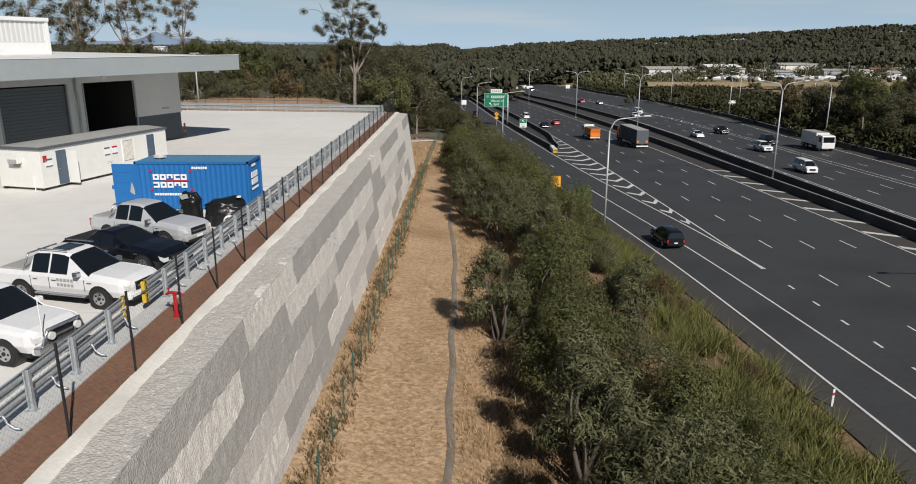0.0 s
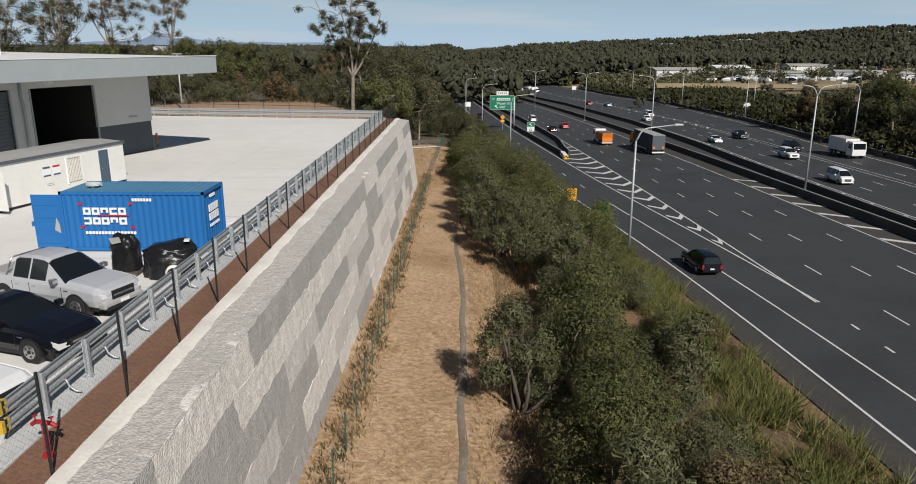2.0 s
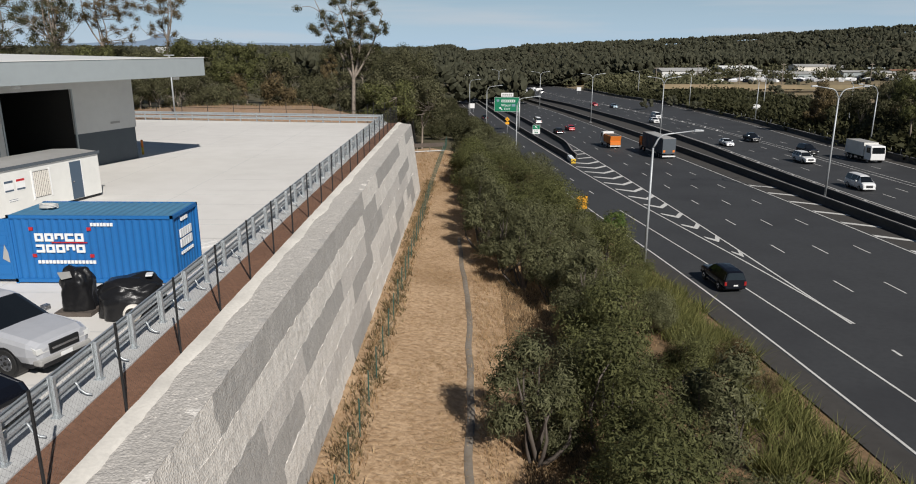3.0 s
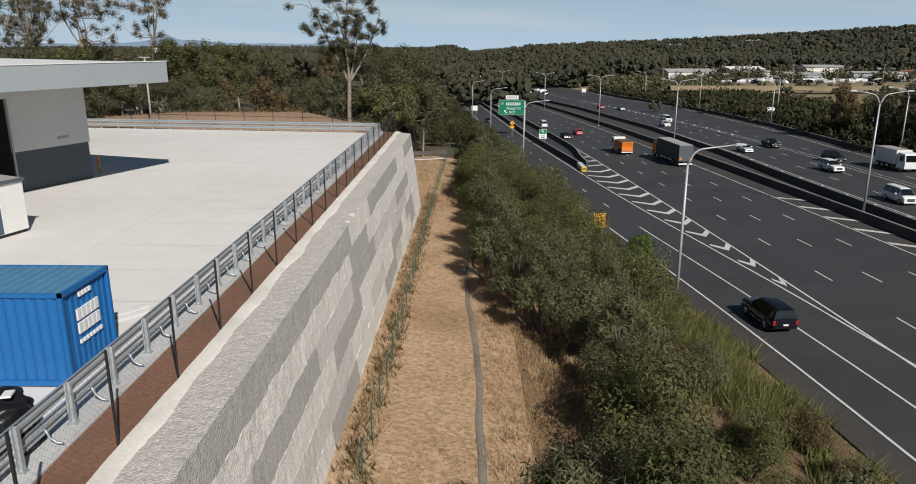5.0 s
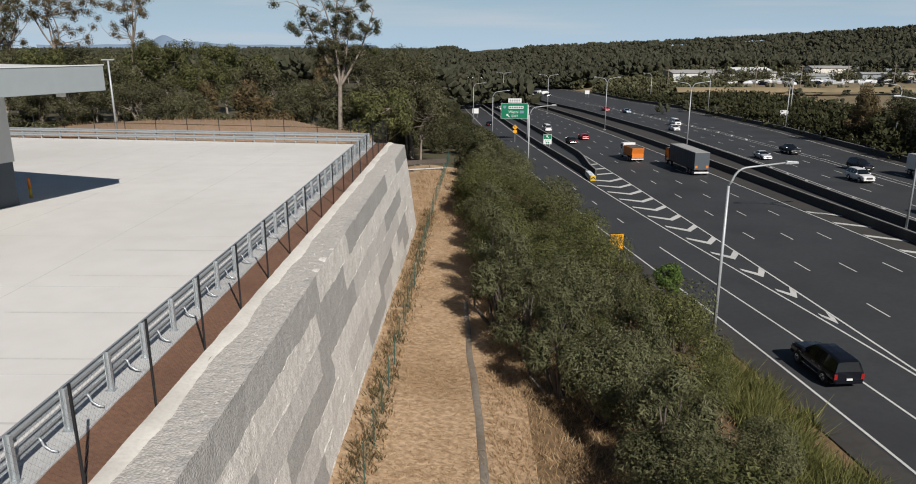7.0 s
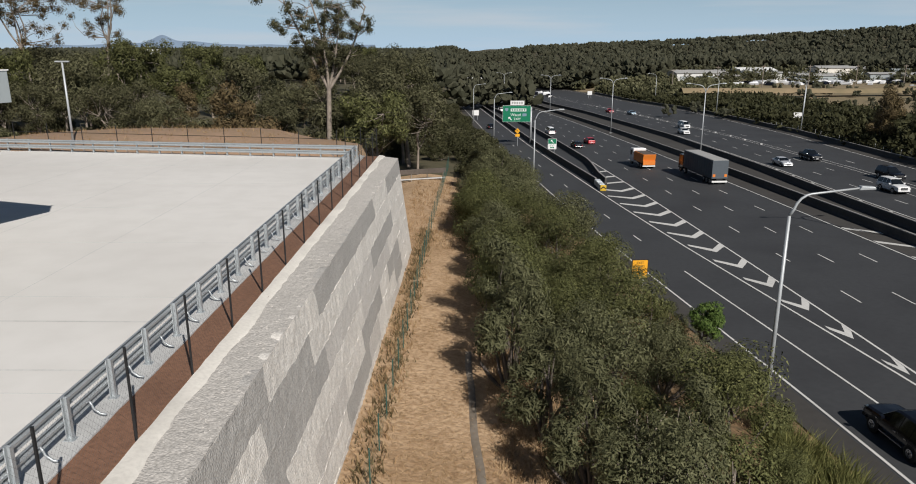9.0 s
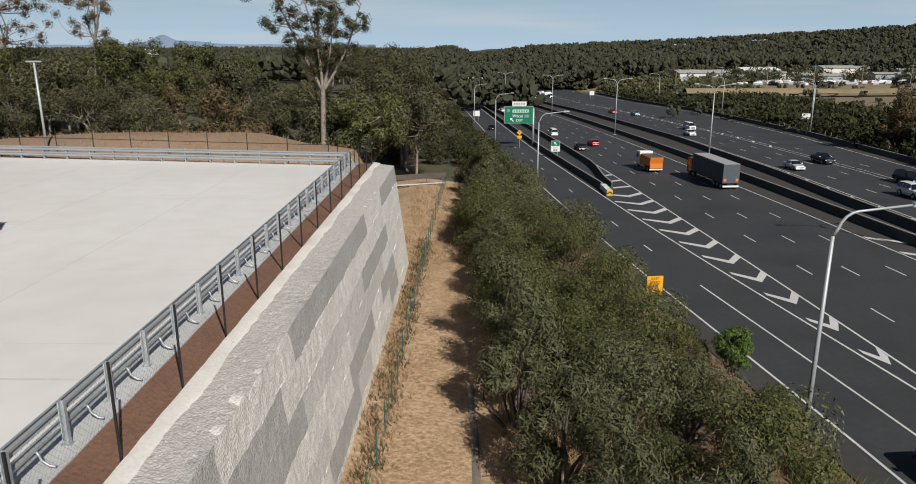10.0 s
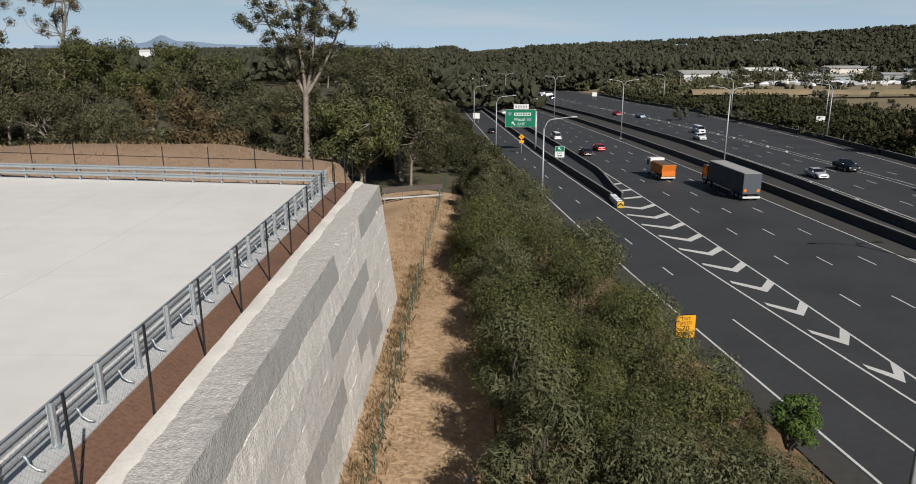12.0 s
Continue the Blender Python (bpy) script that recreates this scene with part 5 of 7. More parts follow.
# ---- vehicles ----
def wheel(th, x, y, r, w=0.24, side=1):
    wh = part("wheel", Geo().tube([(x, y - w / 2, r), (x, y + w / 2, r)], r, 20), "rubber", th, smooth=False, bevel=0.03)
    part("rim", Geo().tube([(x, y + side * (w / 2 - 0.02), r), (x, y + side * (w / 2 + 0.012), r)], [r * 0.64, r * 0.6], 14), "chrome", wh)
    part("hub", Geo().tube([(x, y + side * (w / 2 + 0.012), r), (x, y + side * (w / 2 + 0.03), r)], r * 0.16, 8), "rubber", wh)
    for i in range(5):
        a = i * 2 * math.pi / 5
        part("rim_gap", Geo().tube([(x + math.cos(a) * r * 0.4, y + side * (w / 2 + 0.008), r + math.sin(a) * r * 0.4), (x + math.cos(a) * r * 0.4, y + side * (w / 2 + 0.018), r + math.sin(a) * r * 0.4)], r * 0.1, 6), "rubber", wh)


# stations from nose to tail: x, top, half width; then the belt line, sill and wheel data
SHAPES = {
    "ute": ([(2.62, 0.86, 0.66), (2.56, 0.98, 0.82), (2.3, 1.06, 0.9), (1.7, 1.12, 0.92), (1.15, 1.16, 0.92), (0.32, 1.72, 0.92), (0.1, 1.78, 0.92), (-0.38, 1.80, 0.92), (-0.45, 1.80, 0.92), (-0.98, 1.77, 0.92), (-1.12, 1.70, 0.92), (-1.24, 1.14, 0.92), (-1.3, 1.13, 0.92), (-2.5, 1.12, 0.91), (-2.6, 1.06, 0.88), (-2.63, 0.6, 0.86)], 1.10, 0.42, 0.38, (1.55, -1.6)),
    "low_ute": ([(2.46, 0.60, 0.6), (2.4, 0.74, 0.78), (2.12, 0.84, 0.89), (1.45, 0.93, 0.92), (0.9, 0.98, 0.92), (0.1, 1.36, 0.92), (-0.15, 1.43, 0.92), (-0.5, 1.45, 0.92), (-0.56, 1.45, 0.92), (-0.8, 1.42, 0.92), (-0.95, 1.35, 0.92), (-1.35, 1.02, 0.92), (-1.42, 1.0, 0.92), (-2.4, 0.99, 0.9), (-2.5, 0.93, 0.86), (-2.53, 0.5, 0.84)], 0.94, 0.27, 0.34, (1.5, -1.45)),
    "wagon": ([(2.48, 0.86, 0.68), (2.42, 1.0, 0.84), (2.15, 1.08, 0.92), (1.6, 1.13, 0.94), (1.05, 1.17, 0.94), (0.35, 1.76, 0.94), (0.1, 1.83, 0.94), (-0.35, 1.85, 0.94), (-0.42, 1.85, 0.94), (-1.15, 1.85, 0.94), (-1.22, 1.85, 0.94), (-2.1, 1.80, 0.93), (-2.3, 1.7, 0.92), (-2.42, 1.15, 0.9), (-2.46, 0.6, 0.86)], 1.12, 0.42, 0.38, (1.45, -1.4)),
    "sedan": ([(2.32, 0.62, 0.6), (2.26, 0.74, 0.76), (2.0, 0.83, 0.86), (1.4, 0.91, 0.89), (0.95, 0.96, 0.9), (0.2, 1.36, 0.9), (-0.05, 1.42, 0.9), (-0.32, 1.44, 0.9), (-0.38, 1.44, 0.9), (-0.95, 1.40, 0.9), (-1.15, 1.33, 0.9), (-1.75, 0.99, 0.89), (-2.2, 0.96, 0.85), (-2.28, 0.85, 0.8), (-2.31, 0.5, 0.76)], 0.92, 0.28, 0.32, (1.38, -1.35)),
    "hatch": ([(2.15, 0.64, 0.6), (2.08, 0.78, 0.76), (1.85, 0.87, 0.86), (1.35, 0.95, 0.89), (1.0, 1.0, 0.9), (0.25, 1.42, 0.9), (0.0, 1.48, 0.9), (-0.3, 1.50, 0.9), (-0.36, 1.50, 0.9), (-1.2, 1.46, 0.89), (-1.5, 1.40, 0.88), (-2.0, 0.98, 0.86), (-2.1, 0.8, 0.83), (-2.13, 0.45, 0.8)], 0.96, 0.28, 0.32, (1.3, -1.3)),
    "van": ([(2.45, 0.7, 0.66), (2.4, 0.92, 0.82), (2.25, 1.05, 0.9), (1.85, 1.16, 0.93), (1.1, 1.82, 0.93), (0.85, 1.92, 0.93), (0.45, 1.95, 0.93), (0.38, 1.95, 0.93), (-0.9, 1.95, 0.93), (-0.97, 1.95, 0.93), (-2.2, 1.92, 0.92), (-2.36, 1.8, 0.91), (-2.44, 1.1, 0.9), (-2.46, 0.5, 0.87)], 1.12, 0.3, 0.33, (1.55, -1.45)),
}


def vehicle(name, label, category, m, kind, paint, group=""):
    """A road vehicle facing local +x: a skin drawn over cross sections, with glass where the cabin has it."""
    th = thing(name, label, category, m, group=group)
    st, belt, sill, r, ax = SHAPES[kind]
    rings = []
    for x, top, hw in st:
        zb = min(belt, top - 0.05)
        tw = hw - 0.05 - 0.24 * max(0.0, top - belt) / 0.7
        half = [(hw * 0.9, sill), (hw, sill + 0.22), (hw, zb - 0.12), (hw - 0.04, zb), (tw, top - 0.07), (tw - 0.14, top), (0.0, top + 0.015)]
        rings.append([Vector((x, -p[0], p[1])) for p in half] + [Vector((x, p[0], p[1])) for p in half[-2::-1]])
    skin, screens = Geo(), {}
    n = len(rings[0])
    for i in range(len(rings) - 1):
        (xa, ta, _), (xb, tb, _) = st[i], st[i + 1]
        cabin = min(ta, tb) > belt + 0.3
        steep = abs(tb - ta) > 0.3 and max(ta, tb) > belt + 0.3 and min(ta, tb) > belt - 0.2
        pillar = abs(xa - xb) < 0.1
        for j in range(n - 1):
            q = [rings[i][j], rings[i][j + 1], rings[i + 1][j + 1], rings[i + 1][j]]
            k = min(j, n - 2 - j)
            if k == 3 and cabin and not pillar:
                part("side_window", Geo().add(q, [(0, 1, 2, 3)]), "glass", th)
            elif k in (4, 5) and steep:
                screens.setdefault(i, Geo()).add(q, [(0, 1, 2, 3)])
            else:
                skin.add(q, [(0, 1, 2, 3)])
    skin.add(rings[0], [tuple(range(n))])
    skin.add(rings[-1], [tuple(range(n - 1, -1, -1))])
    body = part("body", skin, paint, th, smooth=False)
    w = body.modifiers.new("weld", "WELD")
    w.merge_threshold = 0.002
    bv = body.modifiers.new("soft_edges", "BEVEL")
    bv.width, bv.segments, bv.limit_method, bv.angle_limit = 0.035, 2, "ANGLE", radians(20)
    for i, g in screens.items():
        part("windscreen" if st[i][0] > 0 else "rear_window", g, "glass", th)
    f, b, hw = st[0][0], st[-1][0], max(q[2] for q in st)
    nose = st[1][1]
    for s in (1, -1):
        part("mirror", Geo().box(st[4][0] - 0.42, min(s * (hw - 0.02), s * (hw + 0.2)), belt + 0.0, st[4][0] - 0.24, max(s * (hw - 0.02), s * (hw + 0.2)), belt + 0.17), paint if kind != "ute" else "chrome", th, bevel=0.03)
        part("headlight", Geo().prism([(f - 0.42, nose - 0.08), (f - 0.04, nose - 0.26), (f + 0.005, nose - 0.26), (f - 0.02, nose - 0.13), (f - 0.36, nose + 0.0)], "y", min(s * (hw - 0.44), s * (hw - 0.08)), max(s * (hw - 0.44), s * (hw - 0.08))), "lens", th)
        part("tail_light", Geo().box(b - 0.01, min(s * (hw - 0.22), s * (hw - 0.04)), belt - 0.42, b + 0.1, max(s * (hw - 0.22), s * (hw - 0.04)), belt - 0.1), "tail", th)
        if kind in ("ute", "wagon"):
            part("side_step", Geo().box(ax[1] + 0.55, s * (hw - 0.02) - 0.07, sill - 0.06, ax[0] - 0.55, s * (hw - 0.02) + 0.07, sill + 0.0), "chrome", th, bevel=0.02)
        for xx in ((0.98, -0.42, -1.18) if kind != "van" else (1.3, 0.4, -0.95)):
            part("door_gap", Geo().box(xx, s * hw - 0.006, sill + 0.16, xx + 0.018, s * hw + 0.004, belt - 0.12), "black", th)
            part("door_handle", Geo().box(xx + 0.12, s * hw - 0.01, belt - 0.24, xx + 0.3, s * hw + 0.03, belt - 0.2), "chrome", th)
        for a_ in ax:
            wheel(th, a_, s * (hw - 0.1), r, 0.26, s)
            part("wheel_arch", Geo().tube([(a_, s * (hw - 0.34), r), (a_, s * (hw + 0.006), r)], r * 1.17, 20), "black", th)
    part("grille", Geo().box(f - 0.12, -0.46, sill + 0.2, f + 0.03, 0.46, nose - 0.07), "black", th, bevel=0.02)
    part("grille_bar", Geo().box(f + 0.0, -0.4, (sill + nose + 0.13) / 2 - 0.03, f + 0.045, 0.4, (sill + nose + 0.13) / 2 + 0.03), "chrome", th)
    part("bumper", Geo().box(f - 0.25, -hw + 0.1, sill - 0.05, f + 0.05, hw - 0.1, sill + 0.16), "hut_roof" if kind in ("ute", "wagon") and paint == "silver" else paint, th, bevel=0.06)
    part("air_dam", Geo().box(f - 0.2, -hw + 0.2, sill - 0.1, f + 0.055, hw - 0.2, sill + 0.03), "black", th, bevel=0.02)
    part("bumper", Geo().box(b - 0.06, -hw + 0.1, sill, b + 0.12, hw - 0.1, sill + 0.2), "chrome" if kind == "ute" else paint, th, bevel=0.05)
    part("plate", Geo().box(f + 0.05, -0.18, sill + 0.04, f + 0.06, 0.18, sill + 0.15), "white", th)
    part("plate", Geo().box(b - 0.075, -0.18, sill + 0.24, b - 0.02, 0.18, sill + 0.35), "white", th)
    part("underbody", Geo().box(b + 0.3, -hw + 0.12, sill - 0.14, f - 0.3, hw - 0.12, sill + 0.05), "black", th)
    if kind == "low_ute":
        part("tray_bed", Geo().box(b + 0.12, -hw + 0.13, 0.7, -1.5, hw - 0.13, 1.012), "rubber", th, "dark open tray", bevel=0.02)
    if kind == "ute":
        part("tray_bed", Geo().box(b + 0.12, -hw + 0.13, 0.8, -1.34, hw - 0.13, 1.145), "black" if paint == "car_black" else "hut_roof", th, "covered tray", bevel=0.02)
        part("sports_bar", Geo().tube([(-1.5, -hw + 0.1, 1.1), (-1.4, -hw + 0.3, 1.66), (-1.4, hw - 0.3, 1.66), (-1.5, hw - 0.1, 1.1)], 0.03, 8), "chrome", th, smooth=True)
    return th


def parked(kind, label, wx, wy, deg, paint):
    """Placed by where the front wheel on its right side stands."""
    off = {"ute": (1.55, -0.8), "low_ute": (1.5, -0.8), "wagon": (1.45, -0.83), "sedan": (1.38, -0.78)}[kind]
    a = radians(deg)
    x = wx - (off[0] * math.cos(a) - off[1] * math.sin(a))
    y = wy - (off[0] * math.sin(a) + off[1] * math.cos(a))
    return vehicle("parked_ute" if kind != "wagon" else "parked_wagon", label, "car", pose(x, y, 0.005, 0, 0, deg), kind, paint, "parked vehicles")


parked("ute", "silver dual-cab utility parked on the concrete yard", -12.5, 29.75, -20, "silver")
parked("low_ute", "black low utility parked between two others", -12.0, 26.4, -18, "car_black")
wu = parked("ute", "white dual-cab utility with dark sunroof and door marks", -11.7, 22.4, -14, "car_white")
part("sunroof", Geo().box(-0.6, -0.36, 1.79, 0.05, 0.36, 1.825), "glass", wu)
for s in (-1, 1):
    part("roof_rail", Geo().tube([(-0.95, s * 0.62, 1.86), (0.2, s * 0.62, 1.86)], 0.02, 6), "chrome", wu)
    for row in (0, 1):
        for i in range(5):
            part("door_mark", Geo().box(-0.1 + i * 0.14, s * 0.925 - 0.003, 0.86 - row * 0.17, 0.0 + i * 0.14, s * 0.925 + 0.006, 0.96 - row * 0.17), "hut_roof", wu)
ww = parked("wagon", "white four-wheel-drive wagon with steel bull bar", -12.15, 18.0, -16, "car_white")
bb = part("bull_bar", Geo().tube([(2.58, -0.75, 0.6), (2.62, -0.55, 1.06), (2.62, 0.55, 1.06), (2.58, 0.75, 0.6)], 0.045, 8), "chrome", ww, "steel bull bar", smooth=True)
part("bar_rail", Geo().box(2.44, -0.92, 0.46, 2.68, 0.92, 0.66), "chrome", bb, bevel=0.04)
for s in (-0.45, 0.45):
    part("spot_lamp", Geo().tube([(2.6, s, 0.86), (2.68, s, 0.86)], 0.11, 14), "lens", ww)
part("aerial", Geo().tube([(2.6, -0.7, 1.0), (2.6, -0.7, 2.1)], 0.015, 6), "white", ww)
parked("ute", "white utility tray parked at the end of the row", -15.2, 22.0, -14, "car_white").matrix_basis = pose(-17.9, 20.0, 0.005, 0, 0, -14)


def on_road(x, y, deg):
    z = float(road_z(x, y))
    return pose(x, y, z + 0.02, 0, 0, deg)


TRAFFIC = [
    ("van", "white van on the through lanes", 20.6, 231, 97, "car_white"), ("hatch", "dark hatchback on the through lanes", 23.0, 198.5, 97, "car_black"),
    ("hatch", "red hatchback on the through lanes", 27.0, 205.3, 97, "car_red"), ("wagon", "black four-wheel-drive in the exit lane", 21.0, 69.5, 95, "car_black"),
    ("van", "white van on the far carriageway", 56.7, 231.9, -85, "car_white"), ("hatch", "white hatchback on the far carriageway", 52.6, 217.8, -84, "car_white"),
    ("sedan", "silver sedan beside the median", 53.2, 161.1, -88, "silver"), ("ute", "dark utility on the far carriageway", 60.5, 166.6, -88, "car_black"),
    ("wagon", "white four-wheel-drive on the far carriageway", 57.0, 134.4, -88, "car_white"), ("wagon", "black four-wheel-drive on the far carriageway", 62.0, 144.0, -88, "car_black"),
    ("sedan", "red sedan far down the motorway", 49.5, 299.2, -82, "car_red"), ("sedan", "pale blue sedan far down the motorway", 54.5, 285.8, -82, "car_blue"),
    ("van", "white van beside the median barrier", 53.3, 109.3, -90, "car_white"), ("sedan", "dark sedan on the exit ramp", 5.2, 255.0, 97, "car_black"),
    ("hatch", "white hatchback far down the motorway", 11.5, 330.0, 103, "car_white"), ("sedan", "dark sedan far down the motorway", 18.5, 310.0, 103, "car_black"),
    ("wagon", "white wagon far down the motorway", 31.0, 400.0, -76, "car_white"), ("sedan", "white sedan far down the motorway", 6.0, 398.0, 106, "car_white"),
]
for kind, label, x, y, deg, paint in TRAFFIC:
    vehicle({"van": "van", "hatch": "hatchback", "wagon": "wagon", "sedan": "sedan", "ute": "ute"}[kind], label, "car", on_road(x, y, deg), kind, paint, "motorway traffic")


def truck(name, label, m, box_len, box_h, cab_mat, box_mat, kind):
    th = thing(name, label, "truck", m, group="motorway trucks")
    L = box_len
    cab = part("cab", Geo().prism([(L / 2 + 0.3, 0.6), (L / 2 + 2.3, 0.6), (L / 2 + 2.35, 1.6), (L / 2 + 2.1, 2.9), (L / 2 + 0.3, 3.0)], "y", -1.2, 1.2), cab_mat, th, bevel=0.08)
    part("windscreen", Geo().add([(L / 2 + 2.36, -1.05, 1.7), (L / 2 + 2.36, 1.05, 1.7), (L / 2 + 2.16, 1.05, 2.7), (L / 2 + 2.16, -1.05, 2.7)], [(0, 1, 2, 3)]), "glass", cab)
    for s in (-1, 1):
        part("side_window", Geo().box(L / 2 + 0.9, s * 1.2 - 0.006, 1.75, L / 2 + 1.9, s * 1.2 + 0.012, 2.6), "glass", cab)
    part("chassis", Geo().box(-L / 2, -0.5, 0.6, L / 2 + 2.0, 0.5, 0.95), "black", th)
    axles = [L / 2 + 1.4] + ([-L / 2 + 0.8, -L / 2 + 2.0] if L < 8 else [-L / 2 + 0.8, -L / 2 + 2.0, -L / 2 + 3.2, L / 2 - 0.6])
    for a in axles:
        for s in (-1, 1):
            wheel(th, a, s * 1.0, 0.5, 0.32, s)
    if kind == "tipper":
        part("hopper", Geo().prism([(-L / 2, 1.0), (L / 2, 1.0), (L / 2 + 0.1, 2.6), (-L / 2 - 0.5, 2.6)], "y", -1.15, 1.15), box_mat, th, "orange steel hopper", bevel=0.05)
        part("load", Geo().box(-L / 2 - 0.3, -1.0, 2.55, L / 2, 1.0, 2.64), "dark_bark", th)
        part("tail_board", Geo().box(-L / 2 - 0.35, -1.1, 0.75, -L / 2 - 0.15, 1.1, 1.5), "orange", th)
        part("rear_bar", Geo().box(-L / 2 - 0.3, -1.15, 0.45, -L / 2 - 0.1, 1.15, 0.65), "white", th)
    else:
        part("cargo_box", Geo().box(-L / 2, -1.25, 1.0, L / 2, 1.25, box_h), box_mat, th, bevel=0.05)
        part("top_cover", Geo().box(-L / 2 + 0.05, -1.2, box_h, L / 2 - 0.05, 1.2, box_h + 0.05), "hut_roof", th)
        for i in range(int(L / 0.9)):
            for s in (-1, 1):
                part("stake", Geo().box(-L / 2 + 0.3 + i * 0.9, s * 1.25 - 0.02, 1.0, -L / 2 + 0.38 + i * 0.9, s * 1.25 + 0.04, box_h), box_mat, th)
        part("rear_bar", Geo().box(-L / 2 - 0.1, -1.2, 0.45, -L / 2, 1.2, 0.7), "white", th)
        for s in (-0.9, 0.9):
            part("rear_marker", Geo().box(-L / 2 - 0.02, s - 0.2, 1.3, -L / 2 - 0.004, s + 0.2, 1.7), "orange", th)
    return th


truck("tipper_truck", "white-cabbed truck with orange hopper on the motorway", on_road(30.4, 165.5, 96), 4.6, 2.6, "white", "orange", "tipper")
truck("semi_trailer", "long dark stake-sided semi-trailer on the motorway", on_road(36.4, 150.5, 95), 11.5, 3.8, "car_black", "wall_dark", "box")
truck("garbage_truck", "white box truck on the far carriageway", on_road(67.0, 135.3, -88), 5.5, 3.2, "white", "offwhite", "box")


# ---- trees and shrubs ----
def leaf_cloud(rng, centres, radii, count, size, slim=0.38, up=0.35, shell=0.62):
    """Leaf blades spread over round clumps. Returns vertices and faces."""
    k = len(centres)
    pick = rng.choice(k, count, p=radii.prod(1) ** 0.67 / (radii.prod(1) ** 0.67).sum())
    d = rng.normal(size=(count, 3))
    d /= np.linalg.norm(d, axis=1)[:, None]
    r = shell + (1.08 - shell) * rng.rand(count, 1)
    p = centres[pick] + d * radii[pick] * r
    nrm = d + rng.normal(size=(count, 3)) * 0.3 + np.array([0, 0, up])
    nrm /= np.linalg.norm(nrm, axis=1)[:, None]
    t = rng.normal(size=(count, 3)) + np.array([0, 0, -0.5])
    t -= nrm * (t * nrm).sum(1)[:, None]
    t /= np.linalg.norm(t, axis=1)[:, None]
    s = np.cross(nrm, t)
    a = size * (0.6 + 0.8 * rng.rand(count, 1))
    b = a * slim
    v = np.stack([p - t * a + s * b, p - t * a * 0.8 - s * b * 1.1, p + t * a], 1).reshape(-1, 3)
    f = np.arange(count * 3).reshape(-1, 3)
    return v, f


def limb(g, rng, a, b, r0, r1, bend=0.12, sides=6):
    a, b = Vector(a), Vector(b)
    n = 4
    L = (b - a).length
    off = Vector(rng.normal(size=3)) * L * bend
    pts = [a.lerp(b, i / n) + off * math.sin(math.pi * i / n) for i in range(n + 1)]
    g.tube(pts, [r0 + (r1 - r0) * i / n for i in range(n + 1)], sides, False)


def make_shrub(label, seed, h, r, count, size, mat, clumps=26, bark="dark_bark", name="shrub", group="roadside shrubs", category="shrub", slim=0.38, shell=0.8):
    """Rounded clumps heaped into an uneven dome, on stems that fork from the ground."""
    rng = np.random.RandomState(seed)
    th = thing(name, label, category, group=group)
    c = []
    while len(c) < clumps:
        q = rng.normal(size=3)
        q /= np.linalg.norm(q)
        if q[2] > -0.55:
            w = 0.45 + 0.4 * rng.rand()
            c.append((q[0] * r * w, q[1] * r * w, h * (0.46 + 0.36 * q[2] * (0.75 + 0.5 * rng.rand()))))
    c = np.array(c)
    rad = (r * (0.2 + 0.28 * rng.rand(clumps, 1) ** 1.5)) * np.array([[1.0, 1.0, 0.85]])
    v, f = leaf_cloud(rng, c, rad, count, size, slim, 0.35, shell)
    v[:, 2] = np.maximum(v[:, 2], 0.05)
    mesh_np("crown", v, f, mat, th)
    g = Geo()
    for i in range(0, clumps, 2 if clumps > 40 else 3):
        limb(g, rng, (rng.normal() * 0.12, rng.normal() * 0.12, -0.3), c[i], 0.06 + 0.012 * h, 0.015, 0.1, 4)
    part("trunk", g, bark, th, smooth=True)
    return th


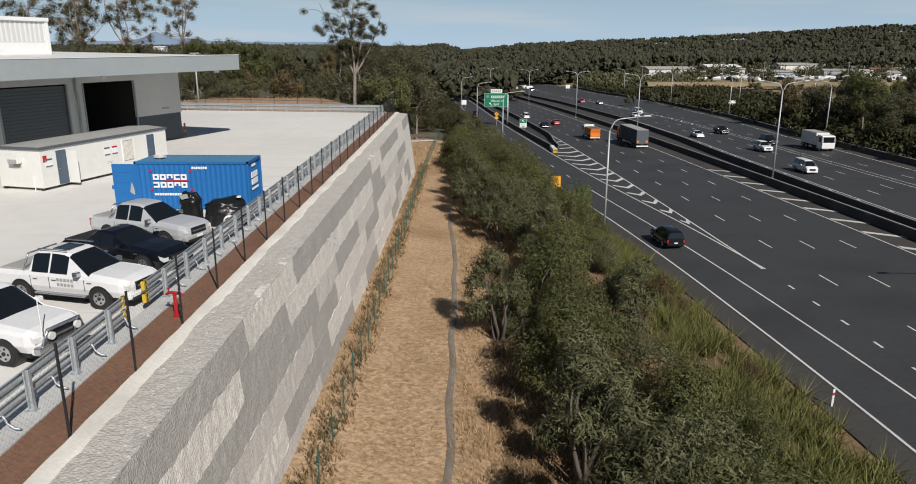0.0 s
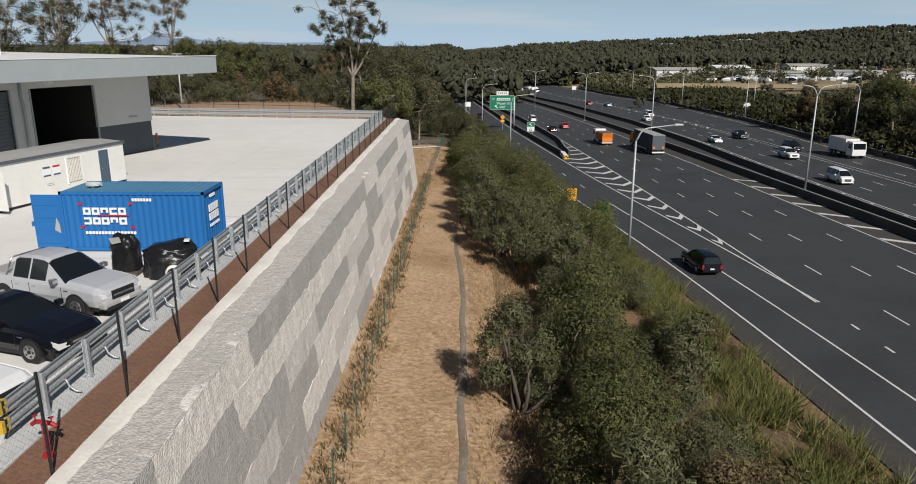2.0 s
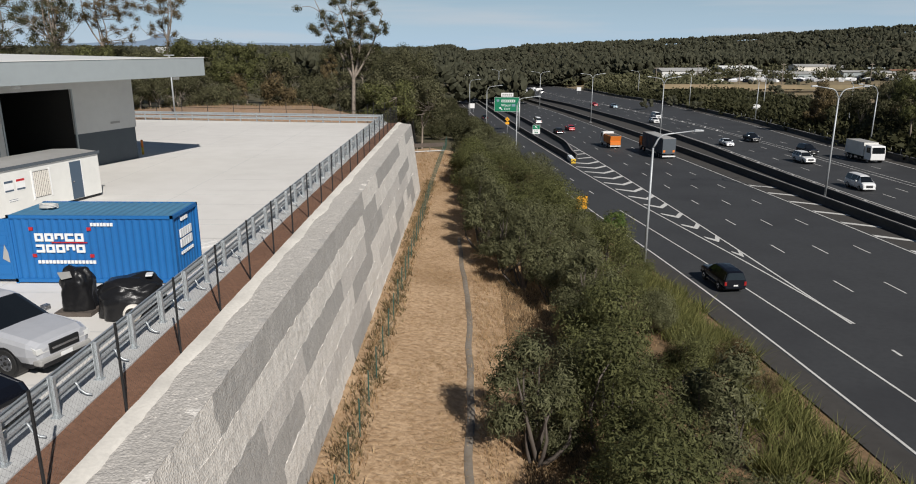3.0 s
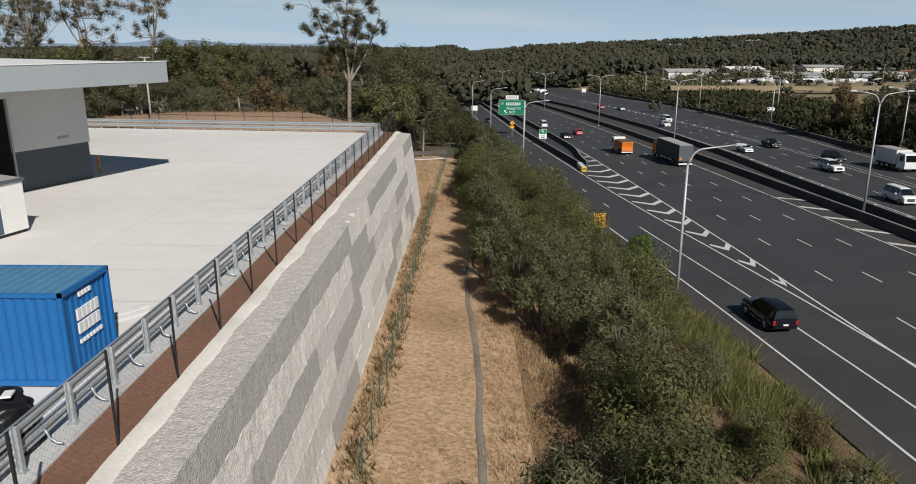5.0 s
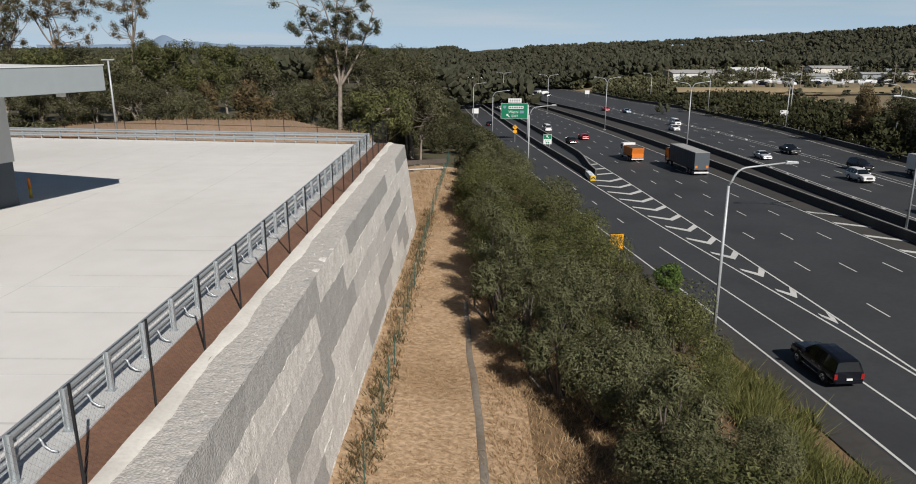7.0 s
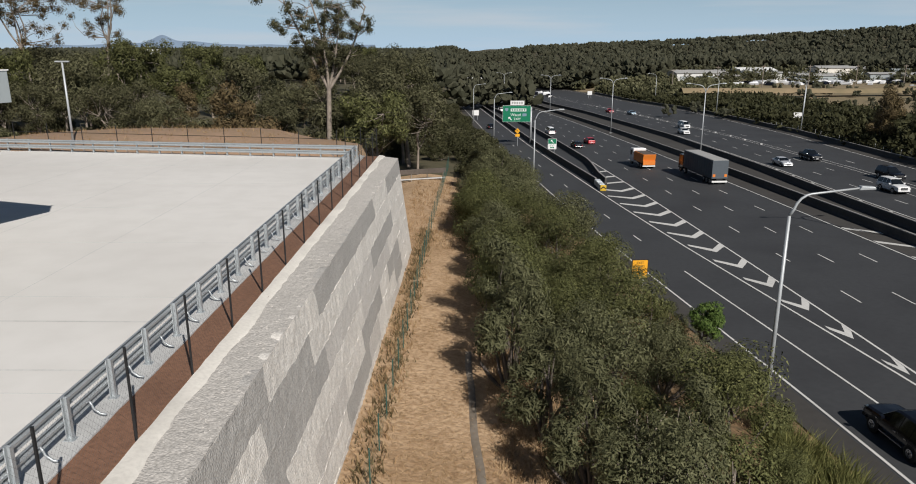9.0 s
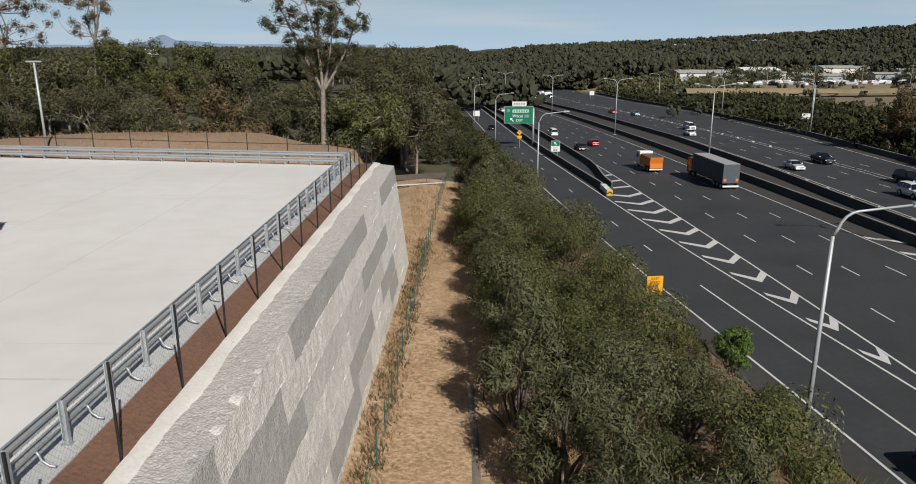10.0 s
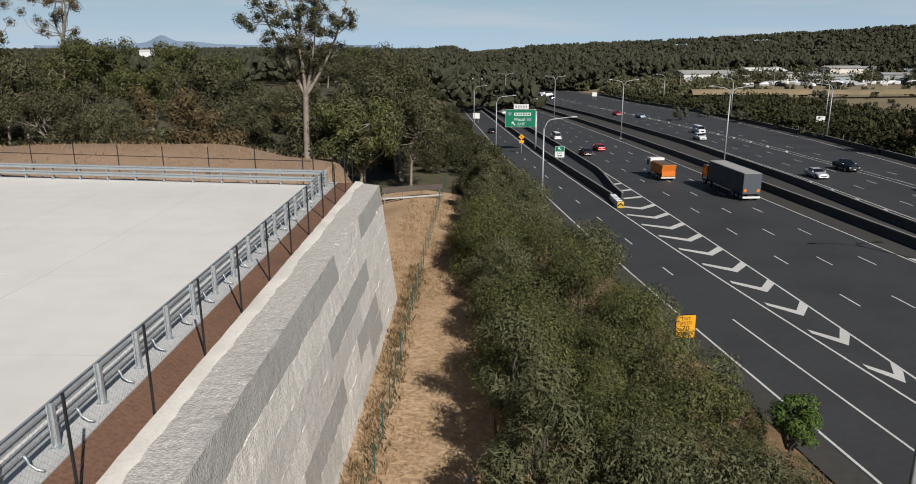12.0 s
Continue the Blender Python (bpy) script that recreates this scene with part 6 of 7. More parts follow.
def make_gum(label, seed, h, r, count, size, mat, clumps=24, low=0.35, fork=0.4, bark="bark", trunk_r=0.28, name="gum_tree", group="gum trees", clump_r=0.28, shell=0.5):
    rng = np.random.RandomState(seed)
    th = thing(name, label, "tree", group=group)
    c = []
    while len(c) < clumps:
        q = rng.rand(3) * 2 - 1
        if (q ** 2).sum() < 1.1:
            z = h * (low + (1 - low) * (0.5 + 0.47 * q[2]))
            w = r * (0.55 + 0.5 * math.sin(math.pi * min(1, (z / h - low) / (1 - low) * 0.85 + 0.1)))
            c.append((q[0] * w, q[1] * w, z))
    c = np.array(c)
    rad = (r * (clump_r * (0.65 + 0.7 * rng.rand(clumps, 1)))) * np.array([[1.0, 1.0, 0.92]])
    v, f = leaf_cloud(rng, c, rad, count, size, 0.36, 0.15, shell)
    mesh_np("crown", v, f, mat, th)
    g = Geo()
    lean = Vector((rng.normal() * 0.03 * h, rng.normal() * 0.03 * h, 0))
    top = Vector((0, 0, h * fork)) + lean
    g.tube([(0, 0, -0.8), (0, 0, 0.3), lean * 0.4 + Vector((0, 0, h * fork * 0.5)), top], [trunk_r * 1.5, trunk_r * 1.1, trunk_r * 0.9, trunk_r * 0.75], 9, False)
    mains = [top + Vector((rng.normal() * r * 0.3, rng.normal() * r * 0.3, h * (0.16 + 0.2 * rng.rand()))) for _ in range(4)]
    for m_ in mains:
        limb(g, rng, top - Vector((0, 0, h * 0.03)), m_, trunk_r * 0.6, trunk_r * 0.3, 0.1, 7)
    for p in c:
        p = Vector(p)
        src = min(mains + [top], key=lambda q: (q - p).length + (3 if q.z > p.z + 1 else 0))
        limb(g, rng, src, p, trunk_r * 0.28, 0.025, 0.1, 4)
    part("trunk", g, bark, th, smooth=True)
    return th


def plant(templates, spots, rng):
    """Puts copies of the templates on the ground at x, y, scale."""
    used = set()
    for x, y, s, k in spots:
        k = k % len(templates)
        m = pose(x, y, ground_z(x, y) - 0.05, rng.uniform(-4, 4), rng.uniform(-4, 4), rng.uniform(0, 360)) @ Matrix.Diagonal((s, s, s * rng.uniform(0.88, 1.12), 1))
        if k not in used:
            templates[k].matrix_basis = m
            used.add(k)
        else:
            o = templates[k].copy()
            scene.collection.objects.link(o)
            o.matrix_basis = m
            for ch in templates[k].children:
                c2 = ch.copy()
                scene.collection.objects.link(c2)
                c2.parent = o
    for k, t in enumerate(templates):
        if k not in used:
            for ch in list(t.children):
                bpy.data.objects.remove(ch)
            bpy.data.objects.remove(t)


rng = random.Random(11)
shrubs = [
    make_shrub("dense olive-green acacia shrub with rounded crown", 1, 5.2, 2.7, 12500, 0.08, "leaf_a", 30),
    make_shrub("dense grey-green roadside shrub with rounded crown", 2, 4.7, 2.6, 12500, 0.08, "leaf_b", 28),
    make_shrub("dense olive-green acacia shrub with rounded crown", 3, 5.8, 2.6, 12500, 0.08, "leaf_a", 26),
    make_shrub("sparse brownish shrub with open twiggy crown", 4, 4.2, 2.3, 6000, 0.085, "leaf_c", 26, shell=0.4),
    make_shrub("dense dark green roadside shrub", 5, 5.4, 2.9, 12500, 0.08, "leaf_a", 34),
    make_shrub("drooping grey-green young gum with narrow leaves", 6, 6.6, 2.1, 9000, 0.13, "leaf_b", 26, slim=0.22, shell=0.3),
]
# the left edge of the scrub wanders; it leaves bays of dry grass
SCRUB_Y = [14, 24, 32, 36, 43, 50, 56, 61, 66, 75, 87, 100, 114, 134]
SCRUB_X = [5.2, 4.6, 5.2, 5.0, 6.0, 7.0, 6.8, 4.4, 1.3, 0.4, 1.0, 0.0, 0.3, 0.0]
spots = []
y = 15.0
while y < 134:
    lo = float(np.interp(y, SCRUB_Y, SCRUB_X))
    hi = float(ramp(y)) - float(np.interp(y, [14, 45, 60, 70, 134], [9.0, 8.0, 6.0, 4.6, 4.4]))
    x = lo + rng.uniform(0.2, 0.8)
    while x < hi:
        near_road = (hi - x) < 2.2
        s = rng.uniform(0.5, 0.75) if near_road else rng.choice((0.7, 0.9, 1.0, 1.1, 1.2)) * rng.uniform(0.93, 1.07)
        k = rng.choice((0, 0, 1, 1, 2, 2, 3, 4, 4, 5))
        if x < lo + 1.0:
            k, s = rng.choice((0, 2, 5, 5, 1)), rng.uniform(0.92, 1.15)
        xx, yy_ = x + rng.uniform(-0.6, 0.6), y + rng.uniform(-1.4, 1.4)
        # low growth in front of the speed sign, none round the lamp and the bright bush
        if 74 < yy_ < 94 and 8.0 + 0.1 * (yy_ - 74) < xx < 14:
            s = min(s, 0.4 if yy_ > 83 else 0.6)
        if math.hypot(xx - 13.9, yy_ - 78.5) > 2.6 and not (abs(xx - 12.7) < 1.6 and 87 < yy_ < 93.5) and not (abs(xx - 15.4) < 1.8 and abs(yy_ - 72) < 3):
            spots.append((xx, yy_, s, k))
        x += rng.uniform(3.3, 4.9)
    y += 4.0
spots += [(2.4, 38.4, 0.95, 5), (3.3, 39.6, 0.6, 1), (14.6, 70.2, 0.45, 0), (14.2, 73.4, 0.45, 4), (12.8, 71.5, 0.65, 2), (15.6, 47.5, 0.5, 3), (15.2, 51.0, 0.55, 3), (16.2, 36.0, 0.42, 3)]
plant(shrubs, spots, rng)
dead = [make_shrub("bare pale dead shrub with twiggy branches", 22, 4.2, 1.9, 260, 0.08, "leaf_c", 60, "bark", name="dead_shrub", group="dead shrubs")]
plant(dead, [(6.5, 63.0, 1.1, 0), (8.0, 60.0, 1.0, 0), (5.0, 99.0, 1.05, 0), (3.4, 110.0, 0.9, 0), (9.5, 88.0, 1.0, 0)], rng)
bright = make_shrub("small bright green bush at the road's edge", 21, 2.7, 1.1, 6500, 0.08, "leaf_d", 34, shell=0.5)
bright.matrix_basis = pose(13.9, 79.4, -9.3)

# shrubs beyond, along the ramp and behind the far carriageway
light = [
    make_shrub("rounded dark green verge bush", 31, 5.0, 3.2, 3600, 0.2, "leaf_v", 20, group="verge bushes", name="verge_bush", category="bush"),
    make_shrub("rounded olive verge bush", 32, 4.6, 3.4, 3600, 0.2, "leaf_v", 20, group="verge bushes", name="verge_bush", category="bush"),
    make_shrub("greyish brown verge bush", 33, 4.2, 3.0, 3400, 0.2, "leaf_g", 18, group="verge bushes", name="verge_bush", category="bush"),
]
spots = []
y = 136.0
while y < 330:
    hi = float(ramp(y)) - 6.0
    x = -10.0 - 0.12 * (y - 136)
    while x < hi:
        if not (y < 150 and x < -2):
            spots.append((x + rng.uniform(-1, 1), y + rng.uniform(-2, 2), rng.uniform(0.65, 1.0), rng.randrange(3)))
        x += rng.uniform(4.2, 6.0)
    y += 6.0 if y < 200 else 11.0
for i in range(105):
    y = 88 + 290 * (i / 105) + rng.uniform(-2, 2)
    x = float(far_right(y)) + 7.5 + rng.random() ** 1.3 * (10 + 0.11 * y)
    spots.append((x, y, rng.uniform(0.5, 0.9) * (1.0 if y < 170 else 0.6), rng.randrange(3)))
for i in range(30):
    y = 85 + rng.uniform(0, 70)
    spots.append((float(far_right(y)) + rng.uniform(9, 30), y, rng.uniform(1.0, 1.7), rng.randrange(3)))
plant(light, spots, rng)

# the two landmark gums and the forest behind the yard
def old_gum(label, seed, h, mains, count, size):
    """A straight bole that splits into long rising limbs, leafy along their outer halves."""
    rng = np.random.RandomState(seed)
    th = thing("gum_tree", label, "tree", group="gum trees")
    fork = Vector((0.3, 0, h * 0.42))
    g = Geo()
    g.tube([(0, 0, -0.8), (0.05, 0, 0.5), (0.1, 0, h * 0.2), fork, fork + Vector((0.1, 0, 0.8))], [0.5, 0.36, 0.31, 0.27, 0.2], 10, False)
    c, rad = [], []
    for dx, dy, dz, n in mains:
        tip = fork + Vector((dx, dy, dz))
        limb(g, rng, fork - Vector((0, 0, 0.6)), tip, 0.2, 0.05, 0.05, 7)
        for i in range(n):
            at = fork.lerp(tip, rng.uniform(0.35, 1.06))
            p = at + Vector((rng.normal() * 1.25, rng.normal() * 1.25, rng.normal() * 0.9))
            limb(g, rng, at - Vector((0, 0, 0.3)), p, 0.06, 0.02, 0.1, 4)
            c.append(tuple(p))
            rad.append(rng.uniform(0.45, 1.05))
    rad = np.array(rad)[:, None] * np.array([[1.0, 1.0, 0.8]])
    v, f = leaf_cloud(rng, np.array(c), rad, count, size, 0.34, 0.15, 0.1)
    mesh_np("crown", v, f, "leaf_g", th)
    part("trunk", g, "bark", th, smooth=True)
    return th


big = old_gum("tall old gum tree with open ragged crown", 41, 23.0, [(-5.6, 0.8, 11.0, 20), (-2.6, -1.5, 12.5, 18), (0.6, 1.0, 13.5, 30), (1.8, -1.0, 9.0, 24), (4.6, 0.5, 9.0, 20), (-1.0, 2.0, 5.0, 14), (2.0, 1.5, 4.0, 14)], 30000, 0.13)
big.matrix_basis = pose(-18.2, 124.0, -5.4)
gum2 = make_gum("broad gum tree with pale straight trunk", 42, 19.5, 6.8, 26000, 0.18, "leaf_g", 34, 0.36, 0.42, "bark", 0.33)
gum2.matrix_basis = pose(-10.4, 146.5, -10.4, 0, 0, 0)
thin = [make_gum("slender gum tree with sparse ragged crown", 43, 24.0, 5.4, 13000, 0.14, "leaf_g", 60, 0.46, 0.5, "bark", 0.26, clump_r=0.19, shell=0.05),
        make_gum("slender gum tree with sparse ragged crown", 44, 25.0, 4.6, 11000, 0.14, "leaf_c", 50, 0.48, 0.55, "bark", 0.24, clump_r=0.19, shell=0.05)]
plant(thin, [(-71, 136, 1.0, 0), (-63, 140, 0.98, 1), (-84, 142, 1.0, 0), (-77, 150, 0.95, 1), (-98, 146, 1.0, 1), (-58, 150, 0.95, 1)], rng)
forest = [
    make_gum("leafy gum tree in the dense belt behind the yard", 51, 14.5, 4.4, 7000, 0.23, "leaf_g", 26, 0.36, 0.35, "bark", 0.22, clump_r=0.34),
    make_gum("leafy gum tree in the dense belt behind the yard", 52, 13.0, 4.8, 7000, 0.23, "leaf_g", 26, 0.32, 0.32, "bark", 0.2, clump_r=0.36),
    make_gum("olive gum tree in the dense belt behind the yard", 53, 15.5, 4.2, 7000, 0.23, "leaf_a", 24, 0.38, 0.38, "bark", 0.22, clump_r=0.34),
    make_gum("dull brown-green casuarina in the dense belt", 54, 12.5, 3.6, 7000, 0.23, "leaf_c", 20, 0.15, 0.35, "dark_bark", 0.18, clump_r=0.36),
]
spots = []
for row, (yb, step) in enumerate(((122, 7.0), (129, 6.6), (138, 6.8), (150, 8.0), (166, 10.0))):
    x = -115.0
    while x < -9 + (2 if row > 1 else -3):
        yy_ = yb + rng.uniform(-2.5, 2.5) + 0.06 * abs(x + 15)
        if math.hypot(x + 18.2, yy_ - 124) > 3.2 and math.hypot(x + 10.4, yy_ - 146.5) > 4:
            spots.append((x, yy_, rng.uniform(0.6, 1.08) * (0.94 if -85 < x < -24 else 1.0), rng.randrange(4)))
        x += step * rng.uniform(0.75, 1.25)
for i in range(34):
    y = 175 + 11 * i + rng.uniform(-4, 4)
    spots.append((-12 - 0.17 * (y - 170) - rng.uniform(0, 22), y, rng.uniform(0.8, 1.05), rng.randrange(4)))
for i in range(18):
    y = 84 + 5.2 * i
    spots.append((float(far_right(y)) + 16 + rng.uniform(0, 24), y, rng.uniform(0.62, 0.98), rng.randrange(4)))
for i in range(15):
    spots.append((rng.uniform(80, 106), rng.uniform(134, 180), rng.uniform(0.7, 0.95), rng.randrange(4)))
plant(forest, spots, rng)
understory = [make_shrub("tangled dark understorey bush below the gums", 61, 3.4, 2.6, 1500, 0.22, "leaf_g", 16, group="understorey", name="understorey_bush", category="bush"),
              make_shrub("yellow-green understorey bush below the gums", 62, 2.6, 1.9, 1300, 0.18, "leaf_y", 14, group="understorey", name="understorey_bush", category="bush")]
spots = []
for i in range(52):
    x = -80 + 66 * rng.random()
    spots.append((x, 117 + 0.06 * abs(x) + rng.uniform(-2, 22), rng.uniform(0.6, 1.1), 0 if rng.random() < 0.8 else 1))
plant(understory, spots, rng)


# ---- grass, reeds and weeds ----
def blades(name, label, places, height, spread, per, mat, seed, width=0.02, lean=0.5):
    r = np.random.RandomState(seed)
    n = len(places) * per
    base = np.repeat(places, per, 0) + np.concatenate([r.normal(size=(n, 2)) * spread, np.zeros((n, 1))], 1)
    h = height * (0.5 + 0.8 * r.rand(n, 1))
    tip = base + np.concatenate([r.normal(size=(n, 2)) * lean * h, h], 1)
    ang = r.rand(n) * 6.283
    side = np.stack([np.cos(ang), np.sin(ang), np.zeros(n)], 1) * width
    v = np.stack([base - side, base + side, tip], 1).reshape(-1, 3)
    ob = mesh_np(name, v, np.arange(n * 3).reshape(-1, 3), mat)
    return tagged(ob, label, "grass", kind="stuff")


def spread_over(n, seed, fx, y0, y1):
    r = np.random.RandomState(seed)
    ys = y0 + (y1 - y0) * r.rand(n)
    xs = np.array([fx(yv, r.rand()) for yv in ys])
    return np.array([(a, b, ground_z(a, b) - 0.02) for a, b in zip(xs, ys)])


blades("mown_straw", "flattened pale straw over the mown strip", spread_over(11000, 1, lambda yv, u: -4.6 + 4.4 * u, 18, 110), 0.06, 0.16, 4, "dry", 1, 0.022, 2.6)
blades("dry_grass", "rank dry brown grass beside the shrubs", spread_over(6500, 2, lambda yv, u: 0.1 + u * float(np.interp(yv, [18, 45, 60, 70, 120], [6.5, 8.0, 7.0, 3.0, 2.0])), 18, 118), 0.34, 0.18, 7, "dry", 2, 0.02, 0.6)
blades("scrub_grass", "dry brown grass between the shrubs", spread_over(1500, 12, lambda yv, u: 2.0 + u * (float(ramp(yv)) - 7.5), 18, 128), 0.4, 0.22, 7, "dry", 12, 0.022, 0.6)
blades("bank_grass", "pale dry grass on the bank past the wall", spread_over(900, 3, lambda yv, u: -8.0 + 9.5 * u, 97, 134), 0.4, 0.2, 6, "dry", 3, 0.025, 0.5)
def tussocks(n, seed, y0, y1):
    """Tufts gathered in clumps along the verge."""
    r = np.random.RandomState(seed)
    out = []
    for _ in range(n):
        yv = y0 + (y1 - y0) * r.rand()
        xv = float(ramp(yv)) - 2.8 - float(np.interp(yv, [14, 45, 60, 72], [7.0, 6.0, 4.0, 2.0])) * r.rand()
        for _ in range(r.randint(3, 11)):
            a, b = xv + r.normal() * 0.4, yv + r.normal() * 0.5
            out.append((a, b, ground_z(a, b) - 0.02))
    return np.array(out)


blades("reeds", "yellow-green strappy reeds on the road verge", tussocks(190, 4, 14, 70), 1.1, 0.2, 24, "leaf_y", 4, 0.04, 0.5)
blades("verge_grass", "thin dry grass on the road verge", spread_over(1100, 5, lambda yv, u: float(ramp(yv)) - 2.15 - 2.2 * u, 14, 140), 0.28, 0.15, 6, "dry", 5, 0.02, 0.5)
blades("fence_weeds", "green and brown weeds along the fence at the wall's foot", spread_over(800, 6, lambda yv, u: -5.75 + 1.25 * u, 12, 104), 0.36, 0.22, 6, "dry", 6, 0.03, 0.45)
blades("fence_weeds", "green weeds along the fence at the wall's foot", spread_over(620, 7, lambda yv, u: -5.7 + 1.1 * u, 12, 104), 0.34, 0.2, 8, "leaf_c", 7, 0.04, 0.4)
blades("mound_grass", "sparse dry tufts on the bare mound", spread_over(420, 8, lambda yv, u: -45 + 34 * u, 97.5, 112), 0.3, 0.15, 6, "dry", 8, 0.02, 0.5)

# concrete spoon drain between the strip and the scrub
drain = Geo()
dy = list(np.arange(14, 76, 1.0))
for yv in dy:
    xc = -0.2 - 0.9 * float(smooth_step(52, 76, yv)) + 0.16 * noise.noise((yv * 0.25, 0, 6))
    zc = ground_z(xc, yv)
    for dx, dz in ((-0.19, 0.0), (-0.13, 0.06), (0.0, 0.03), (0.13, 0.06), (0.19, 0.0)):
        drain.v.append((xc + dx, yv, zc + dz))
for j in range(len(dy) - 1):
    for i in range(4):
        drain.f.append((j * 5 + i, j * 5 + i + 1, (j + 1) * 5 + i + 1, (j + 1) * 5 + i))
        drain.mi.append(0)
tagged(part("spoon_drain", drain, "drain", smooth=True), "shallow grey concrete drain through dry grass", "drain", kind="structure")

# ---- distance: woods, sheds, hills ----
fr = np.random.RandomState(3)
fv, ff = leaf_cloud(fr, np.array([(0, 0, 0.5), (0.4, 0.1, 0.35), (-0.35, 0.3, 0.4), (0.05, -0.4, 0.36), (0, 0.1, 0.7), (-0.2, -0.3, 0.3)]), np.array([(0.34, 0.34, 0.26)] * 6), 150, 0.085, 0.5, 0.5, 0.5)


def clump_tree(r, n, spread, low, high, size):
    """A distant crown of many small uneven clumps over a dome."""
    vs, fs = [], []
    for i in range(n):
        q = r.normal(size=3)
        q /= np.linalg.norm(q)
        q[2] = abs(q[2]) * 1.2 - 0.25
        at = np.array([q[0] * spread, q[1] * spread, low + (high - low) * np.clip(0.35 + 0.6 * q[2], 0, 1)])
        vs.append(at + ICO_V * size * (0.6 + 0.7 * r.rand()) * (1 + 0.5 * (r.rand(12, 1) - 0.5)))
        fs.append(ICO_F + 12 * i)
    return np.concatenate(vs), np.concatenate(fs)


tv, tf = clump_tree(fr, 11, 0.36, 0.12, 1.0, 0.17)
mv, mf = clump_tree(fr, 22, 0.42, 0.1, 1.0, 0.13)


def wood(name, label, n, seed, place, size, base=None, mat="leaf_far"):
    r = np.random.RandomState(seed)
    pl = []
    while len(pl) < n:
        q = place(r)
        if q is not None:
            pl.append((q[0], q[1], ground_z(*q) - 0.5))
    s = size * (0.7 + 0.6 * r.rand(n, 1))
    bv_, bf_ = base or (tv, tf)
    ob = scatter(name, bv_, bf_, np.array(pl), s * np.array([[1.05, 1.05, 0.85]]), mat, None, 1.0, r)
    return tagged(ob, label, "forest", kind="stuff")


def polar(r, r0, r1, u0, u1):
    d = math.sqrt(r0 * r0 + (r1 * r1 - r0 * r0) * r.rand())
    a = math.atan(u0) + (math.atan(u1) - math.atan(u0)) * r.rand()
    return d * math.sin(a), d * math.cos(a)


wood("far_woods", "dark green wooded hills along the skyline", 4300, 5, lambda r: polar(r, 640, 1450, -0.8, 0.85), 11.5)
wood("middle_woods", "dark green woods beyond the field and sheds", 900, 6, lambda r: polar(r, 470, 620, 0.02, 0.24) if r.rand() < 0.35 else polar(r, 580, 690, 0.2, 0.8), 11.0, (mv, mf))
wood("roadside_woods", "belt of trees between the motorway and the sheds", 420, 7, lambda r: polar(r, 330, 640, -0.55, 0.06), 12.0, (mv, mf))


def verge_wood(r):
    yv = 84 + 320 * r.rand()
    return float(far_right(yv)) + 5 + (26 if yv < 170 else 32) * r.rand(), yv


wood("verge_woods", "low trees between the motorway and the dry field", 1250, 8, verge_wood, 4.8, (fv, ff), "leaf_v")
wood("shed_trees", "dark trees standing among the distant sheds", 170, 19, lambda r: (115 + 260 * r.rand(), 405 + 125 * r.rand()), 7.5, (fv, ff), "leaf_g")
def bend_wood(r):
    yv = 345 + 215 * r.rand()
    return float(far_right(yv)) + 7 + 46 * r.rand(), yv


wood("bend_woods", "low dark trees where the motorway bends away", 330, 29, bend_wood, 5.2, (mv, mf), "leaf_g")
wood("bank_scrub", "low olive scrub on the bank where the motorway bends", 170, 33, lambda r: (lambda yv: (float(far_right(yv)) + 6 + 34 * r.rand() ** 2, yv))(225 + 200 * r.rand()), 4.2, (mv, mf), "leaf_v")
wood("field_scrub", "scattered low scrub on the dry field", 110, 9, lambda r: polar(r, 260, 430, 0.22, 0.7), 4.5)


def shed(x, y, w, d, h, deg, wall_mat, roof_mat, label):
    th = thing("shed", label, "building", pose(x, y, ground_z(x, y) - 0.3, 0, 0, deg), group="distant sheds")
    part("wall", Geo().box(-w / 2, -d / 2, 0, w / 2, d / 2, h), wall_mat, th)
    part("roof", Geo().prism([(-d / 2 - 0.5, h), (d / 2 + 0.5, h), (0, h + d * 0.12)], "x", -w / 2 - 0.5, w / 2 + 0.5), roof_mat, th)
    for i in range(max(1, int(w / 9))):
        part("door", Geo().box(-w / 2 + 2 + i * 9, -d / 2 - 0.08, 0, -w / 2 + 6 + i * 9, -d / 2 - 0.01, h * 0.6), "shutter" if i % 2 else "fascia", th)
    return th


